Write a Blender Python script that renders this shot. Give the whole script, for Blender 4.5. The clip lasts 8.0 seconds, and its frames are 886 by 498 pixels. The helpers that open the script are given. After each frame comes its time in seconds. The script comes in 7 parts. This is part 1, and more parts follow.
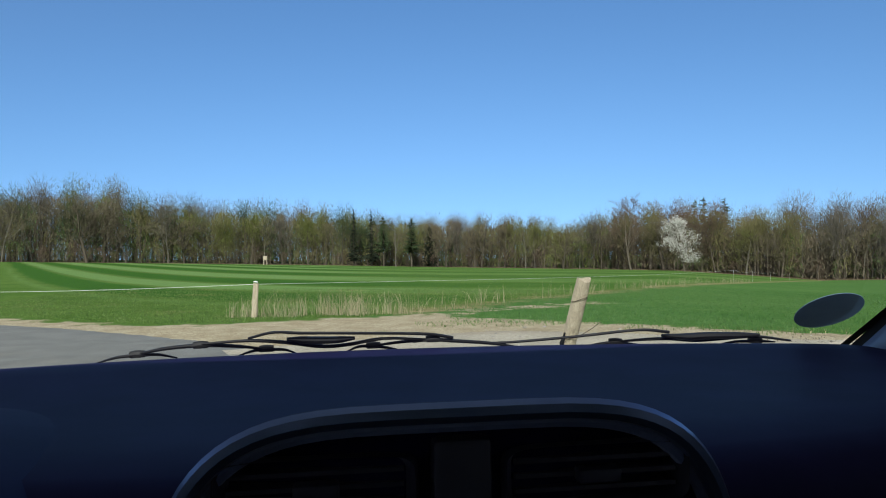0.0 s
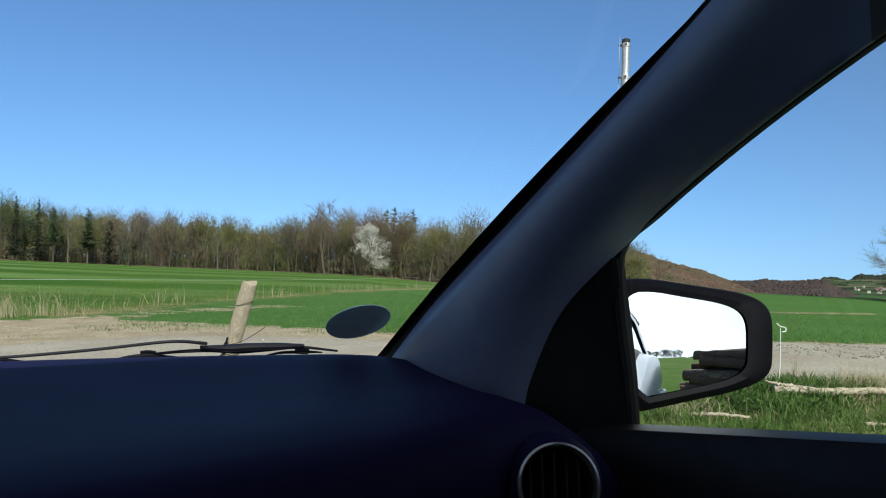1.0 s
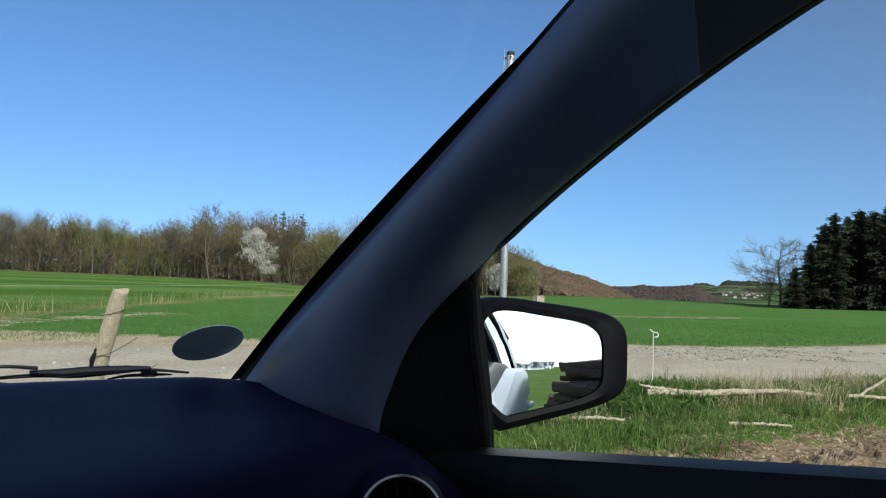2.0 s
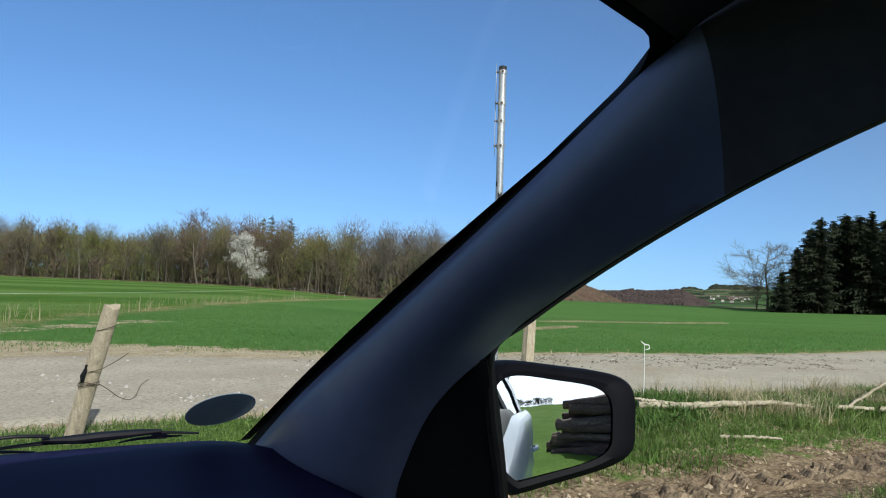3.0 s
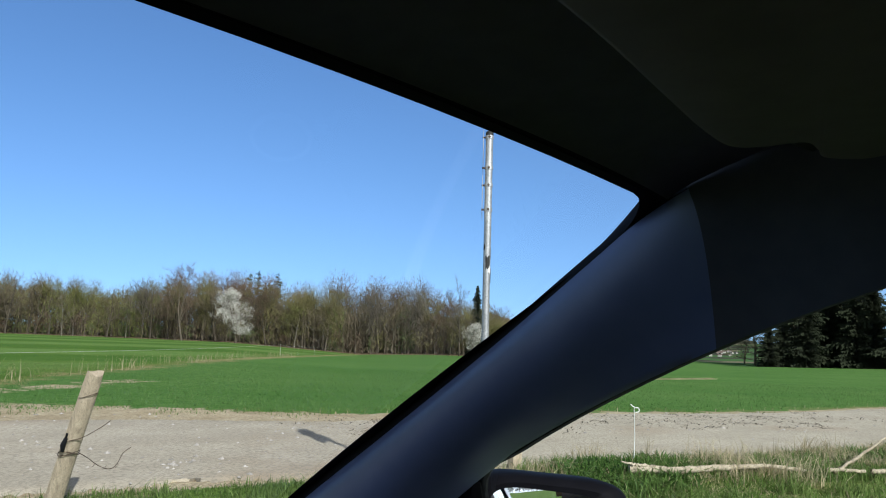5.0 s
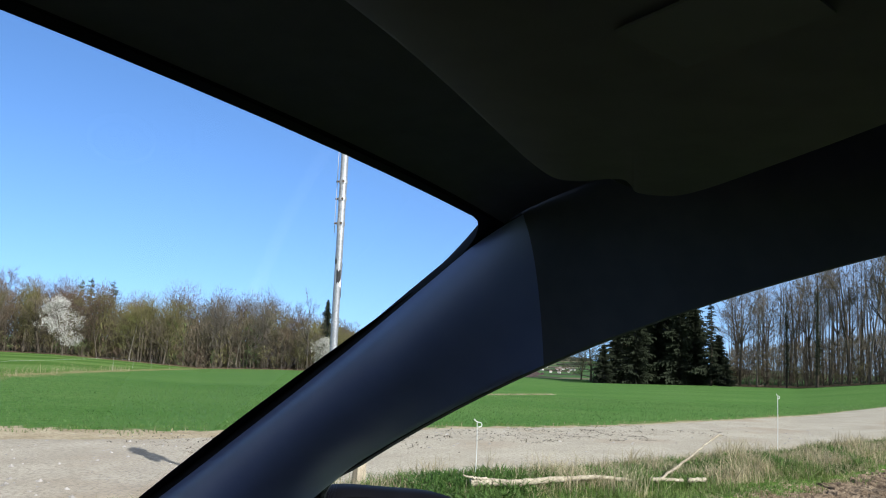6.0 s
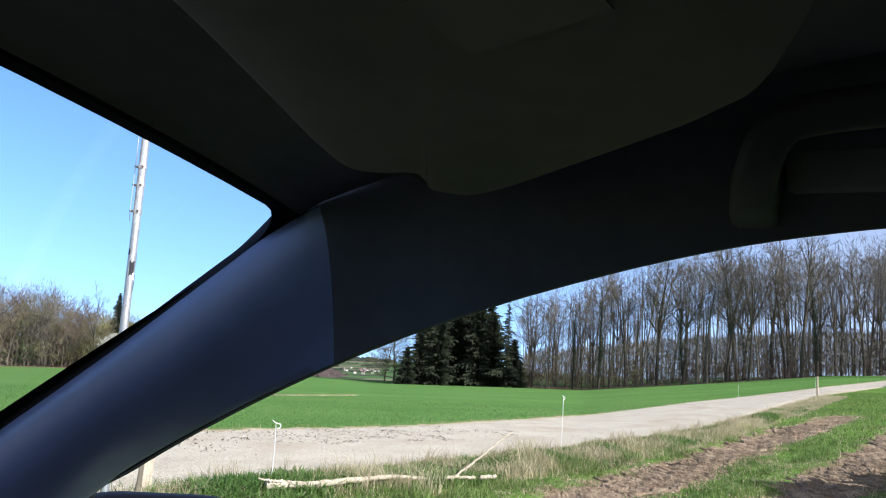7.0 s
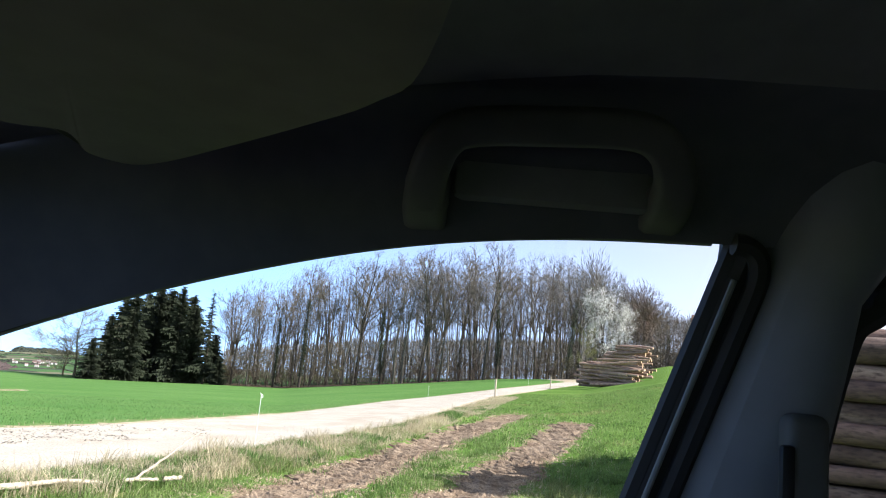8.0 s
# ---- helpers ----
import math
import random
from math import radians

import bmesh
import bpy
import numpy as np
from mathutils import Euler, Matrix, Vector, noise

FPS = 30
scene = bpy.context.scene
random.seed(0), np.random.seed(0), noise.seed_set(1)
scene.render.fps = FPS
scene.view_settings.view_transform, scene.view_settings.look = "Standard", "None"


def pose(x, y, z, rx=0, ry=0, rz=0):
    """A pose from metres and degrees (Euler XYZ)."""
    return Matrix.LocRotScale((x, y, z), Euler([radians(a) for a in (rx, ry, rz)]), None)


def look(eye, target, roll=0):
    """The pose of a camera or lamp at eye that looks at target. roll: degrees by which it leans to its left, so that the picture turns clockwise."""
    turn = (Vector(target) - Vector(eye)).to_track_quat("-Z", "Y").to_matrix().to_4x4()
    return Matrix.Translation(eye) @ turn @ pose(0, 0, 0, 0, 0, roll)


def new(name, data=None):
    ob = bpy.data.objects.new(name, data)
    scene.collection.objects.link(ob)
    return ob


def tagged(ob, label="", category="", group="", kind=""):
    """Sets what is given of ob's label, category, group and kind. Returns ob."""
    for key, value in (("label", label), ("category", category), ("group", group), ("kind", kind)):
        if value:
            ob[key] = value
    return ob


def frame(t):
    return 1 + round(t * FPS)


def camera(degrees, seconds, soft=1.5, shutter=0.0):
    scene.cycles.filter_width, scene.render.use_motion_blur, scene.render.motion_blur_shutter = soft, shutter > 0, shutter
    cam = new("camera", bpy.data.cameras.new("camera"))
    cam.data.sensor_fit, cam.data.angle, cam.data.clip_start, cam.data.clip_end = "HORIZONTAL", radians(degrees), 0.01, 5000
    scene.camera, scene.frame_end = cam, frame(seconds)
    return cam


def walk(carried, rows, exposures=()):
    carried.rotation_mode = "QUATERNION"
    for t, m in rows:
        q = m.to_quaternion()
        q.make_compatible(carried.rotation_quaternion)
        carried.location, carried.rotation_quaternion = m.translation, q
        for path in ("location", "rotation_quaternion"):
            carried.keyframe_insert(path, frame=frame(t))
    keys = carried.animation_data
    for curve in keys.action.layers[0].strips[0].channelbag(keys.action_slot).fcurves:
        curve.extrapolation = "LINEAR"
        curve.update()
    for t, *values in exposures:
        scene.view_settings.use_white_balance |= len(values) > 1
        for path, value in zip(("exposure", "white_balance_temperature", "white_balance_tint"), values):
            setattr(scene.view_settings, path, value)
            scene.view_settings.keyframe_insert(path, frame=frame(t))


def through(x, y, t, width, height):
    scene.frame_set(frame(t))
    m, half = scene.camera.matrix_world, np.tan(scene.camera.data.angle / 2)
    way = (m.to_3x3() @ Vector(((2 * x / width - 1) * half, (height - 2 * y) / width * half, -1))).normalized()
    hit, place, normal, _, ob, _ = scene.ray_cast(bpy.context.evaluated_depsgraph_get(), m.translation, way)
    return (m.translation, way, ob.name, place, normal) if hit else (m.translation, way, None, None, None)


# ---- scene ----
cam = camera(60.6, 8.0, soft=1.1)
PATH = [
    (0.0, (-0.0500, 0.0000, 1.2500), (0.3675, 2.9708, 1.2369), -0.93),
    (0.5, (0.0548, -0.0113, 1.2573), (1.0230, 2.8282, 1.2419), 0.11),
    (1.0, (0.1621, -0.0039, 1.2541), (1.6925, 2.5763, 1.2591), 1.49),
    (1.5, (0.2121, -0.0081, 1.2554), (2.0212, 2.3849, 1.2741), 1.84),
    (3.0, (0.1792, 0.0079, 1.3442), (2.0962, 2.3149, 1.4018), 1.79),
    (3.5, (0.1663, 0.0063, 1.3857), (2.0338, 2.3506, 1.5146), 1.59),
    (4.0, (0.1687, 0.0077, 1.4035), (2.0070, 2.3694, 1.6104), 1.43),
    (5.5, (0.1676, 0.0023, 1.4107), (2.2693, 2.1180, 1.7371), 1.95),
    (6.0, (0.1637, -0.0066, 1.4107), (2.5005, 1.8410, 1.7651), 2.51),
    (6.5, (0.1800, -0.0015, 1.4066), (2.7185, 1.5519, 1.7844), 2.82),
    (7.0, (0.1829, -0.0070, 1.4090), (2.8998, 1.2017, 1.8058), 3.55),
    (7.5, (0.1876, -0.0162, 1.4071), (3.0709, 0.6910, 1.8390), 4.26),
    (8.0, (0.1990, -0.0243, 1.4068), (3.1585, 0.0960, 1.8832), 5.22),
]
EXPOSURES = [(0.0, 0.03, 6350, 6), (3.0, 0.05, 6300, 9), (4.2, 0.08, 6300, 10), (5.5, 0.25, 6250, 12), (6.0, 0.42, 6200, 14), (6.5, 0.68, 6150, 17), (7.0, 0.92, 6100, 19), (7.5, 1.16, 6150, 19), (8.0, 1.40, 6200, 20)]
walk(cam, [(t, look(eye, target, roll)) for t, eye, target, roll in PATH], EXPOSURES)

# ---- daylight: clear spring sky, sun behind the car, a little to its left ----
SUN_DIR = Vector((-0.20, -0.98, 0.0)).normalized() * math.cos(radians(35)) + Vector((0, 0, math.sin(radians(35))))
world = bpy.data.worlds.new("sky")
scene.world = world
world.use_nodes = True
wn = world.node_tree.nodes
sky = wn.new("ShaderNodeTexSky")
sky.sky_type, sky.sun_disc = "NISHITA", False
sky.sun_elevation = radians(35)
sky.sun_rotation = math.atan2(SUN_DIR.x, SUN_DIR.y)
sky.air_density, sky.dust_density, sky.ozone_density = 1.0, 1.3, 2.0
# the horizon lies below eye level over the valley
place_of, sink = wn.new("ShaderNodeTexCoord"), wn.new("ShaderNodeMapping")
sink.inputs["Location"].default_value = (0, 0, 0.11)
world.node_tree.links.new(place_of.outputs["Generated"], sink.inputs["Vector"])
world.node_tree.links.new(sink.outputs[0], sky.inputs["Vector"])
tone = wn.new("ShaderNodeHueSaturation")
tone.inputs["Saturation"].default_value = 1.18
tint = wn.new("ShaderNodeMix")
tint.data_type, tint.blend_type = "RGBA", "MULTIPLY"
tint.inputs["Factor"].default_value = 1.0
tint.inputs["B"].default_value = (0.83, 0.955, 1.18, 1)
world.node_tree.links.new(sky.outputs[0], tone.inputs["Color"])
world.node_tree.links.new(tone.outputs[0], tint.inputs["A"])
grey = wn.new("ShaderNodeRGBToBW")
haze = wn.new("ShaderNodeMix")
haze.data_type, haze.blend_type = "RGBA", "MULTIPLY"
haze.inputs["Factor"].default_value = 1.0
haze.inputs["B"].default_value = (0.46, 0.87, 1.42, 1)
both = wn.new("ShaderNodeMix")
both.data_type = "RGBA"
both.inputs["Factor"].default_value = 0.35
# haze scatters forwards: the sky pales from the far side round to the sun's side
toward, pale_by, pale, glare = (wn.new("ShaderNode" + k) for k in ("VectorMath", "MapRange", "Mix", "Mix"))
toward.operation = "DOT_PRODUCT"
toward.inputs[1].default_value = tuple(SUN_DIR)
pale_by.interpolation_type = "SMOOTHSTEP"
for socket, value in (("From Min", -0.62), ("From Max", 0.5), ("To Min", 0.0), ("To Max", 1.0)):
    pale_by.inputs[socket].default_value = value
glare.data_type, glare.blend_type = "RGBA", "MULTIPLY"
glare.inputs["Factor"].default_value = 1.0
glare.inputs["B"].default_value = (1.02, 1.08, 1.18, 1)
pale.data_type = "RGBA"
for a, b in ((place_of.outputs["Generated"], toward.inputs[0]), (toward.outputs["Value"], pale_by.inputs["Value"]), (pale_by.outputs[0], pale.inputs["Factor"]), (grey.outputs[0], glare.inputs["A"]),
             (both.outputs["Result"], pale.inputs["A"]), (glare.outputs["Result"], pale.inputs["B"])):
    world.node_tree.links.new(a, b)
for a, b in ((tint.outputs["Result"], grey.inputs[0]), (grey.outputs[0], haze.inputs["A"]), (tint.outputs["Result"], both.inputs["A"]), (haze.outputs["Result"], both.inputs["B"]),
             (pale.outputs["Result"], wn["Background"].inputs[0])):
    world.node_tree.links.new(a, b)
wn["Background"].inputs[1].default_value = 0.162
sun = new("sun", bpy.data.lights.new("sun", "SUN"))
sun.data.energy, sun.data.angle, sun.data.color = 4.6, radians(0.53), (1.0, 0.95, 0.87)
sun.matrix_world = look((0, 0, 60), Vector((0, 0, 60)) - SUN_DIR)


# ---- materials ----
def material(name, a, b, rough=0.6, scale=8.0, metal=0.0, bump=0.0, bump_scale=None, c=None, fine=None, random=0.0, spec=0.5,
             island=False, stretch=None, through=0.0):
    """Two base colours mixed by a noise of the given scale (per metre); c: a third, in sparse patches; fine: a grain scale."""
    m = bpy.data.materials.new(name)
    m.use_nodes = True
    n, link = m.node_tree.nodes, m.node_tree.links.new
    p = n["Principled BSDF"]
    p.inputs["Roughness"].default_value, p.inputs["Metallic"].default_value = rough, metal
    p.inputs["Specular IOR Level"].default_value = spec
    tex = n.new("ShaderNodeTexCoord")
    vec = tex.outputs["Object"]
    if stretch:
        mp = n.new("ShaderNodeMapping")
        mp.inputs["Scale"].default_value = stretch
        link(vec, mp.inputs["Vector"])
        vec = mp.outputs["Vector"]

    def noise_out(s, detail=4.0):
        t = n.new("ShaderNodeTexNoise")
        t.inputs["Scale"].default_value, t.inputs["Detail"].default_value = s, detail
        link(vec, t.inputs["Vector"])
        return t.outputs["Fac"]

    def mix(f, x, y, lo=0.35, hi=0.65):
        r = n.new("ShaderNodeMapRange")
        r.inputs["From Min"].default_value, r.inputs["From Max"].default_value = lo, hi
        link(f, r.inputs["Value"])
        k = n.new("ShaderNodeMix")
        k.data_type = "RGBA"
        link(r.outputs[0], k.inputs["Factor"])
        for sock, v in ((k.inputs["A"], x), (k.inputs["B"], y)):
            if isinstance(v, tuple):
                sock.default_value = (*v, 1)
            else:
                link(v, sock)
        return k.outputs["Result"]

    col = mix(noise_out(scale), a, b)
    if c:
        col = mix(noise_out(scale * 0.37), col, c, 0.55, 0.75)
    if fine:
        dark = tuple(v * 0.6 for v in a)
        col = mix(noise_out(fine, 2.0), dark, col, 0.25, 0.55)
    if random:
        hsv = n.new("ShaderNodeHueSaturation")
        src = n.new("ShaderNodeNewGeometry").outputs["Random Per Island"] if island else n.new("ShaderNodeObjectInfo").outputs["Random"]
        r = n.new("ShaderNodeMapRange")
        r.inputs["To Min"].default_value, r.inputs["To Max"].default_value = 1 - random, 1 + random
        link(src, r.inputs["Value"])
        link(r.outputs[0], hsv.inputs["Value"])
        link(col, hsv.inputs["Color"])
        col = hsv.outputs["Color"]
    link(col, p.inputs["Base Color"])
    if through:
        t_, mx = n.new("ShaderNodeBsdfTranslucent"), n.new("ShaderNodeMixShader")
        link(col, t_.inputs[0])
        mx.inputs[0].default_value = through
        link(p.outputs[0], mx.inputs[1]), link(t_.outputs[0], mx.inputs[2]), link(mx.outputs[0], n["Material Output"].inputs["Surface"])
    if bump:
        b_ = n.new("ShaderNodeBump")
        b_.inputs["Strength"].default_value, b_.inputs["Distance"].default_value = min(1.0, bump * 100), bump
        link(noise_out(bump_scale or scale * 4, 6.0), b_.inputs["Height"])
        link(b_.outputs[0], p.inputs["Normal"])
    return m


def glass_material(name, tint, gloss=1.0, ior=1.35):
    """Clear thin glass: see-through, with gloss that grows at grazing angles."""
    m = bpy.data.materials.new(name)
    m.use_nodes = True
    n, link = m.node_tree.nodes, m.node_tree.links.new
    n.remove(n["Principled BSDF"])
    tr, gl, mx, fr = (n.new("ShaderNode" + k) for k in ("BsdfTransparent", "BsdfGlossy", "MixShader", "Fresnel"))
    tr.inputs[0].default_value = (*tint, 1)
    gl.inputs["Color"].default_value = (gloss, gloss, gloss, 1)
    gl.inputs["Roughness"].default_value = 0.02
    fr.inputs["IOR"].default_value = ior
    link(fr.outputs[0], mx.inputs[0]), link(tr.outputs[0], mx.inputs[1]), link(gl.outputs[0], mx.inputs[2])
    link(mx.outputs[0], n["Material Output"].inputs["Surface"])
    return m


M_DASH = material("dash_plastic", (0.0105, 0.0092, 0.044), (0.0145, 0.0125, 0.056), 0.6, 14, bump=0.0006, bump_scale=900, spec=0.06)
M_VENT = material("vent_plastic", (0.030, 0.029, 0.052), (0.040, 0.039, 0.066), 0.4, 20)
M_BLACK = material("black_plastic", (0.008, 0.008, 0.010), (0.014, 0.014, 0.017), 0.55, 30, bump=0.0004, bump_scale=700, spec=0.25)
M_SHELL = material("mirror_shell", (0.003, 0.003, 0.0045), (0.005, 0.005, 0.007), 0.6, 30, spec=0.1)
M_RUBBER = material("rubber", (0.010, 0.010, 0.011), (0.018, 0.018, 0.02), 0.7, 25)
M_FRIT = material("frit_black", (0.006, 0.006, 0.008), (0.009, 0.009, 0.011), 0.7, 60, spec=0.2)
M_HANDLE = material("handle_plastic", (0.072, 0.071, 0.068), (0.086, 0.085, 0.081), 0.7, 40)
M_BEZEL = material("dark_satin_bezel", (0.13, 0.18, 0.32), (0.16, 0.21, 0.36), 0.28, 30, metal=0.8)
M_TRIM = material("grey_trim", (0.150, 0.188, 0.330), (0.168, 0.208, 0.355), 0.40, 30, bump=0.0003, bump_scale=900, spec=0.8)
# rail lining toned darker than roof lining and pillar cover, in place of shade
M_RAIL_SHADED = material("shaded_rail_cloth", (0.096, 0.098, 0.110), (0.108, 0.110, 0.122), 0.85, 60, bump=0.0005, bump_scale=1200, spec=0.12)
M_PILLAR = material("pillar_plastic", (0.160, 0.168, 0.186), (0.178, 0.186, 0.204), 0.6, 40, bump=0.0004, bump_scale=900, spec=0.3)
M_STRIP = material("dull_strip", (0.16, 0.17, 0.17), (0.19, 0.20, 0.20), 0.6, 30)
M_LINER = material("headliner_cloth", (0.155, 0.153, 0.155), (0.172, 0.170, 0.172), 0.95, 60, bump=0.0006, bump_scale=1200, spec=0.1)
M_VISOR = material("visor_vinyl", (0.132, 0.127, 0.112), (0.150, 0.145, 0.127), 0.8, 50, bump=0.0005, bump_scale=900, spec=0.2)
M_SILVER = material("satin_silver", (0.55, 0.57, 0.6), (0.62, 0.64, 0.67), 0.28, 30, metal=0.9)
M_PAINT = material("pale_silver_paint", (0.60, 0.66, 0.72), (0.63, 0.69, 0.75), 0.22, 6, spec=0.6)
M_CHROME = material("wheel_alloy", (0.45, 0.46, 0.48), (0.5, 0.51, 0.53), 0.35, 20, metal=0.8)
M_STICKER = material("sticker_back", (0.10, 0.165, 0.25), (0.125, 0.195, 0.285), 0.35, 60)
M_STICKER_PALE = material("sticker_pale", (0.24, 0.31, 0.40), (0.28, 0.36, 0.45), 0.4, 60)
M_LABEL = material("pale_label", (0.108, 0.107, 0.098), (0.124, 0.123, 0.112), 0.7, 40)
M_LAMP_RED = material("tail_lamp", (0.25, 0.01, 0.01), (0.32, 0.02, 0.02), 0.2, 20)
M_GLASS = glass_material("clear_glass", (0.94, 0.97, 0.97), 0.6)
M_SIDE_GLASS = glass_material("side_glass", (0.92, 0.96, 0.95), 1.0, 1.55)
# dark glass for panes out of view, added to dim light entering the cabin
M_DIM_GLASS = glass_material("dimming_glass", (0.11, 0.12, 0.12), 1.0)
M_MIRROR = material("mirror_silver", (0.9, 0.92, 0.93), (0.9, 0.92, 0.93), 0.0, 5, metal=1.0)

M_OLDWOOD = material("weathered_wood", (0.39, 0.325, 0.235), (0.52, 0.445, 0.33), 0.85, 14, bump=0.004, bump_scale=30, c=(0.22, 0.18, 0.13), fine=60, stretch=(4, 4, 0.7))
M_WIRE = material("rusty_wire", (0.06, 0.045, 0.035), (0.11, 0.07, 0.05), 0.7, 60, metal=0.5)
M_GALV = material("galvanised_steel", (0.42, 0.44, 0.46), (0.54, 0.56, 0.575), 0.42, 12, metal=0.65, fine=80)
M_SIGNBACK = material("sign_back", (0.38, 0.39, 0.40), (0.45, 0.46, 0.47), 0.5, 10, metal=0.5)
M_WHITE = material("white_plastic", (0.75, 0.76, 0.74), (0.82, 0.83, 0.81), 0.45, 30)
M_ROPE = material("white_rope", (0.75, 0.76, 0.72), (0.85, 0.86, 0.82), 0.7, 30)
M_PEELED = material("peeled_branch", (0.36, 0.31, 0.225), (0.52, 0.455, 0.345), 0.75, 6, bump=0.003, c=(0.26, 0.20, 0.13), fine=50)
M_LOGBARK = material("log_bark", (0.085, 0.05, 0.038), (0.16, 0.10, 0.075), 0.9, 7, bump=0.012, bump_scale=14, c=(0.28, 0.2, 0.15), fine=30, random=0.3, stretch=(1, 1, 0.35))
M_LOGPALE = material("thin_log_bark", (0.22, 0.135, 0.095), (0.38, 0.26, 0.18), 0.9, 5, bump=0.008, bump_scale=14, c=(0.2, 0.13, 0.1), random=0.35)
M_LOGEND = material("log_end", (0.42, 0.28, 0.15), (0.56, 0.40, 0.24), 0.8, 12, c=(0.4, 0.24, 0.12), fine=40, random=0.2)
M_BARK = material("tree_bark", (0.065, 0.055, 0.042), (0.125, 0.107, 0.082), 0.95, 1.6, c=(0.2, 0.17, 0.12), random=0.25, spec=0.1)
M_BARK_GREY = material("grey_bark", (0.11, 0.10, 0.08), (0.21, 0.19, 0.155), 0.95, 1.2, c=(0.09, 0.085, 0.06), random=0.25, spec=0.1)
M_TWIG = material("twigs", (0.125, 0.105, 0.072), (0.20, 0.168, 0.115), 0.95, 0.6, random=0.25, spec=0.1)
M_TWIG_GREY = material("grey_twigs", (0.105, 0.094, 0.078), (0.17, 0.152, 0.128), 0.95, 0.6, random=0.25, spec=0.1)
M_TWIG_RED = material("reddish_twigs", (0.12, 0.085, 0.062), (0.18, 0.13, 0.095), 0.95, 0.6, random=0.2, spec=0.1)
M_TWIG_OLIVE = material("olive_twigs", (0.13, 0.125, 0.055), (0.21, 0.195, 0.085), 0.95, 0.5, random=0.25, spec=0.1)
M_BUDS = material("young_leaves", (0.15, 0.17, 0.045), (0.24, 0.26, 0.08), 0.8, 0.5, random=0.25, spec=0.2, through=0.35)
M_LEAF = material("shrub_leaves", (0.055, 0.10, 0.03), (0.11, 0.16, 0.05), 0.8, 0.7, random=0.3, spec=0.2)
M_IVY = material("ivy_leaves", (0.022, 0.040, 0.016), (0.045, 0.070, 0.028), 0.6, 0.7, random=0.3, spec=0.3)
M_NEEDLE = material("needles", (0.020, 0.026, 0.017), (0.040, 0.048, 0.028), 0.95, 0.8, random=0.12, spec=0.03)
M_PINE = material("pine_needles", (0.045, 0.075, 0.03), (0.09, 0.12, 0.05), 0.8, 0.8, random=0.25, spec=0.2)
M_LARCH = material("larch_twigs", (0.13, 0.115, 0.075), (0.20, 0.175, 0.115), 0.9, 0.8, spec=0.1)
M_BLOSSOM = material("blossom", (0.52, 0.51, 0.47), (0.68, 0.67, 0.62), 0.8, 0.6, spec=0.2)
M_GRASS = material("grass_blades", (0.10, 0.178, 0.038), (0.17, 0.25, 0.07), 0.6, 0.9, c=(0.28, 0.25, 0.11), random=0.4, island=True, spec=0.3, through=0.4)
M_CROP = material("crop_blades", (0.085, 0.188, 0.047), (0.13, 0.236, 0.07), 0.6, 0.4, random=0.2, island=True, spec=0.3, through=0.4)
M_STRAW = material("dry_stalks", (0.36, 0.31, 0.185), (0.52, 0.455, 0.30), 0.8, 1.2, random=0.3, island=True, spec=0.2, through=0.3)
M_WEED = material("weed_leaves", (0.07, 0.15, 0.03), (0.14, 0.23, 0.06), 0.6, 1.5, random=0.3, island=True, spec=0.3, through=0.35)
M_CLOD = material("earth_clods", (0.22, 0.168, 0.11), (0.41, 0.328, 0.225), 0.95, 6, bump=0.01, bump_scale=40, random=0.25, island=True)
M_RUT = material("rut_earth", (0.16, 0.115, 0.078), (0.30, 0.228, 0.156), 0.95, 5, bump=0.012, bump_scale=45, c=(0.37, 0.29, 0.2), fine=40, spec=0.1)
M_PEBBLE = material("pebbles", (0.29, 0.275, 0.25), (0.46, 0.435, 0.40), 0.9, 6, random=0.3, island=True)
M_HOUSE = material("white_render", (0.50, 0.49, 0.46), (0.62, 0.60, 0.56), 0.8, 0.2)
M_ROOF = material("roof_tiles", (0.14, 0.10, 0.09), (0.2, 0.13, 0.11), 0.8, 0.3)
M_PANE = material("window_pane", (0.03, 0.035, 0.04), (0.05, 0.055, 0.06), 0.1, 0.3)
M_WOODS_DARK = material("brown_far_woods", (0.060, 0.046, 0.044), (0.085, 0.066, 0.060), 0.95, 0.05, spec=0.05, random=0.1, island=True)
M_COPSE = material("dark_copse", (0.030, 0.038, 0.028), (0.05, 0.058, 0.04), 0.95, 0.05, spec=0.05, random=0.25, island=True)
M_WOODS = material("far_woods", (0.105, 0.070, 0.052), (0.155, 0.108, 0.080), 0.95, 0.05, c=(0.09, 0.08, 0.05), spec=0.05, random=0.12, island=True)


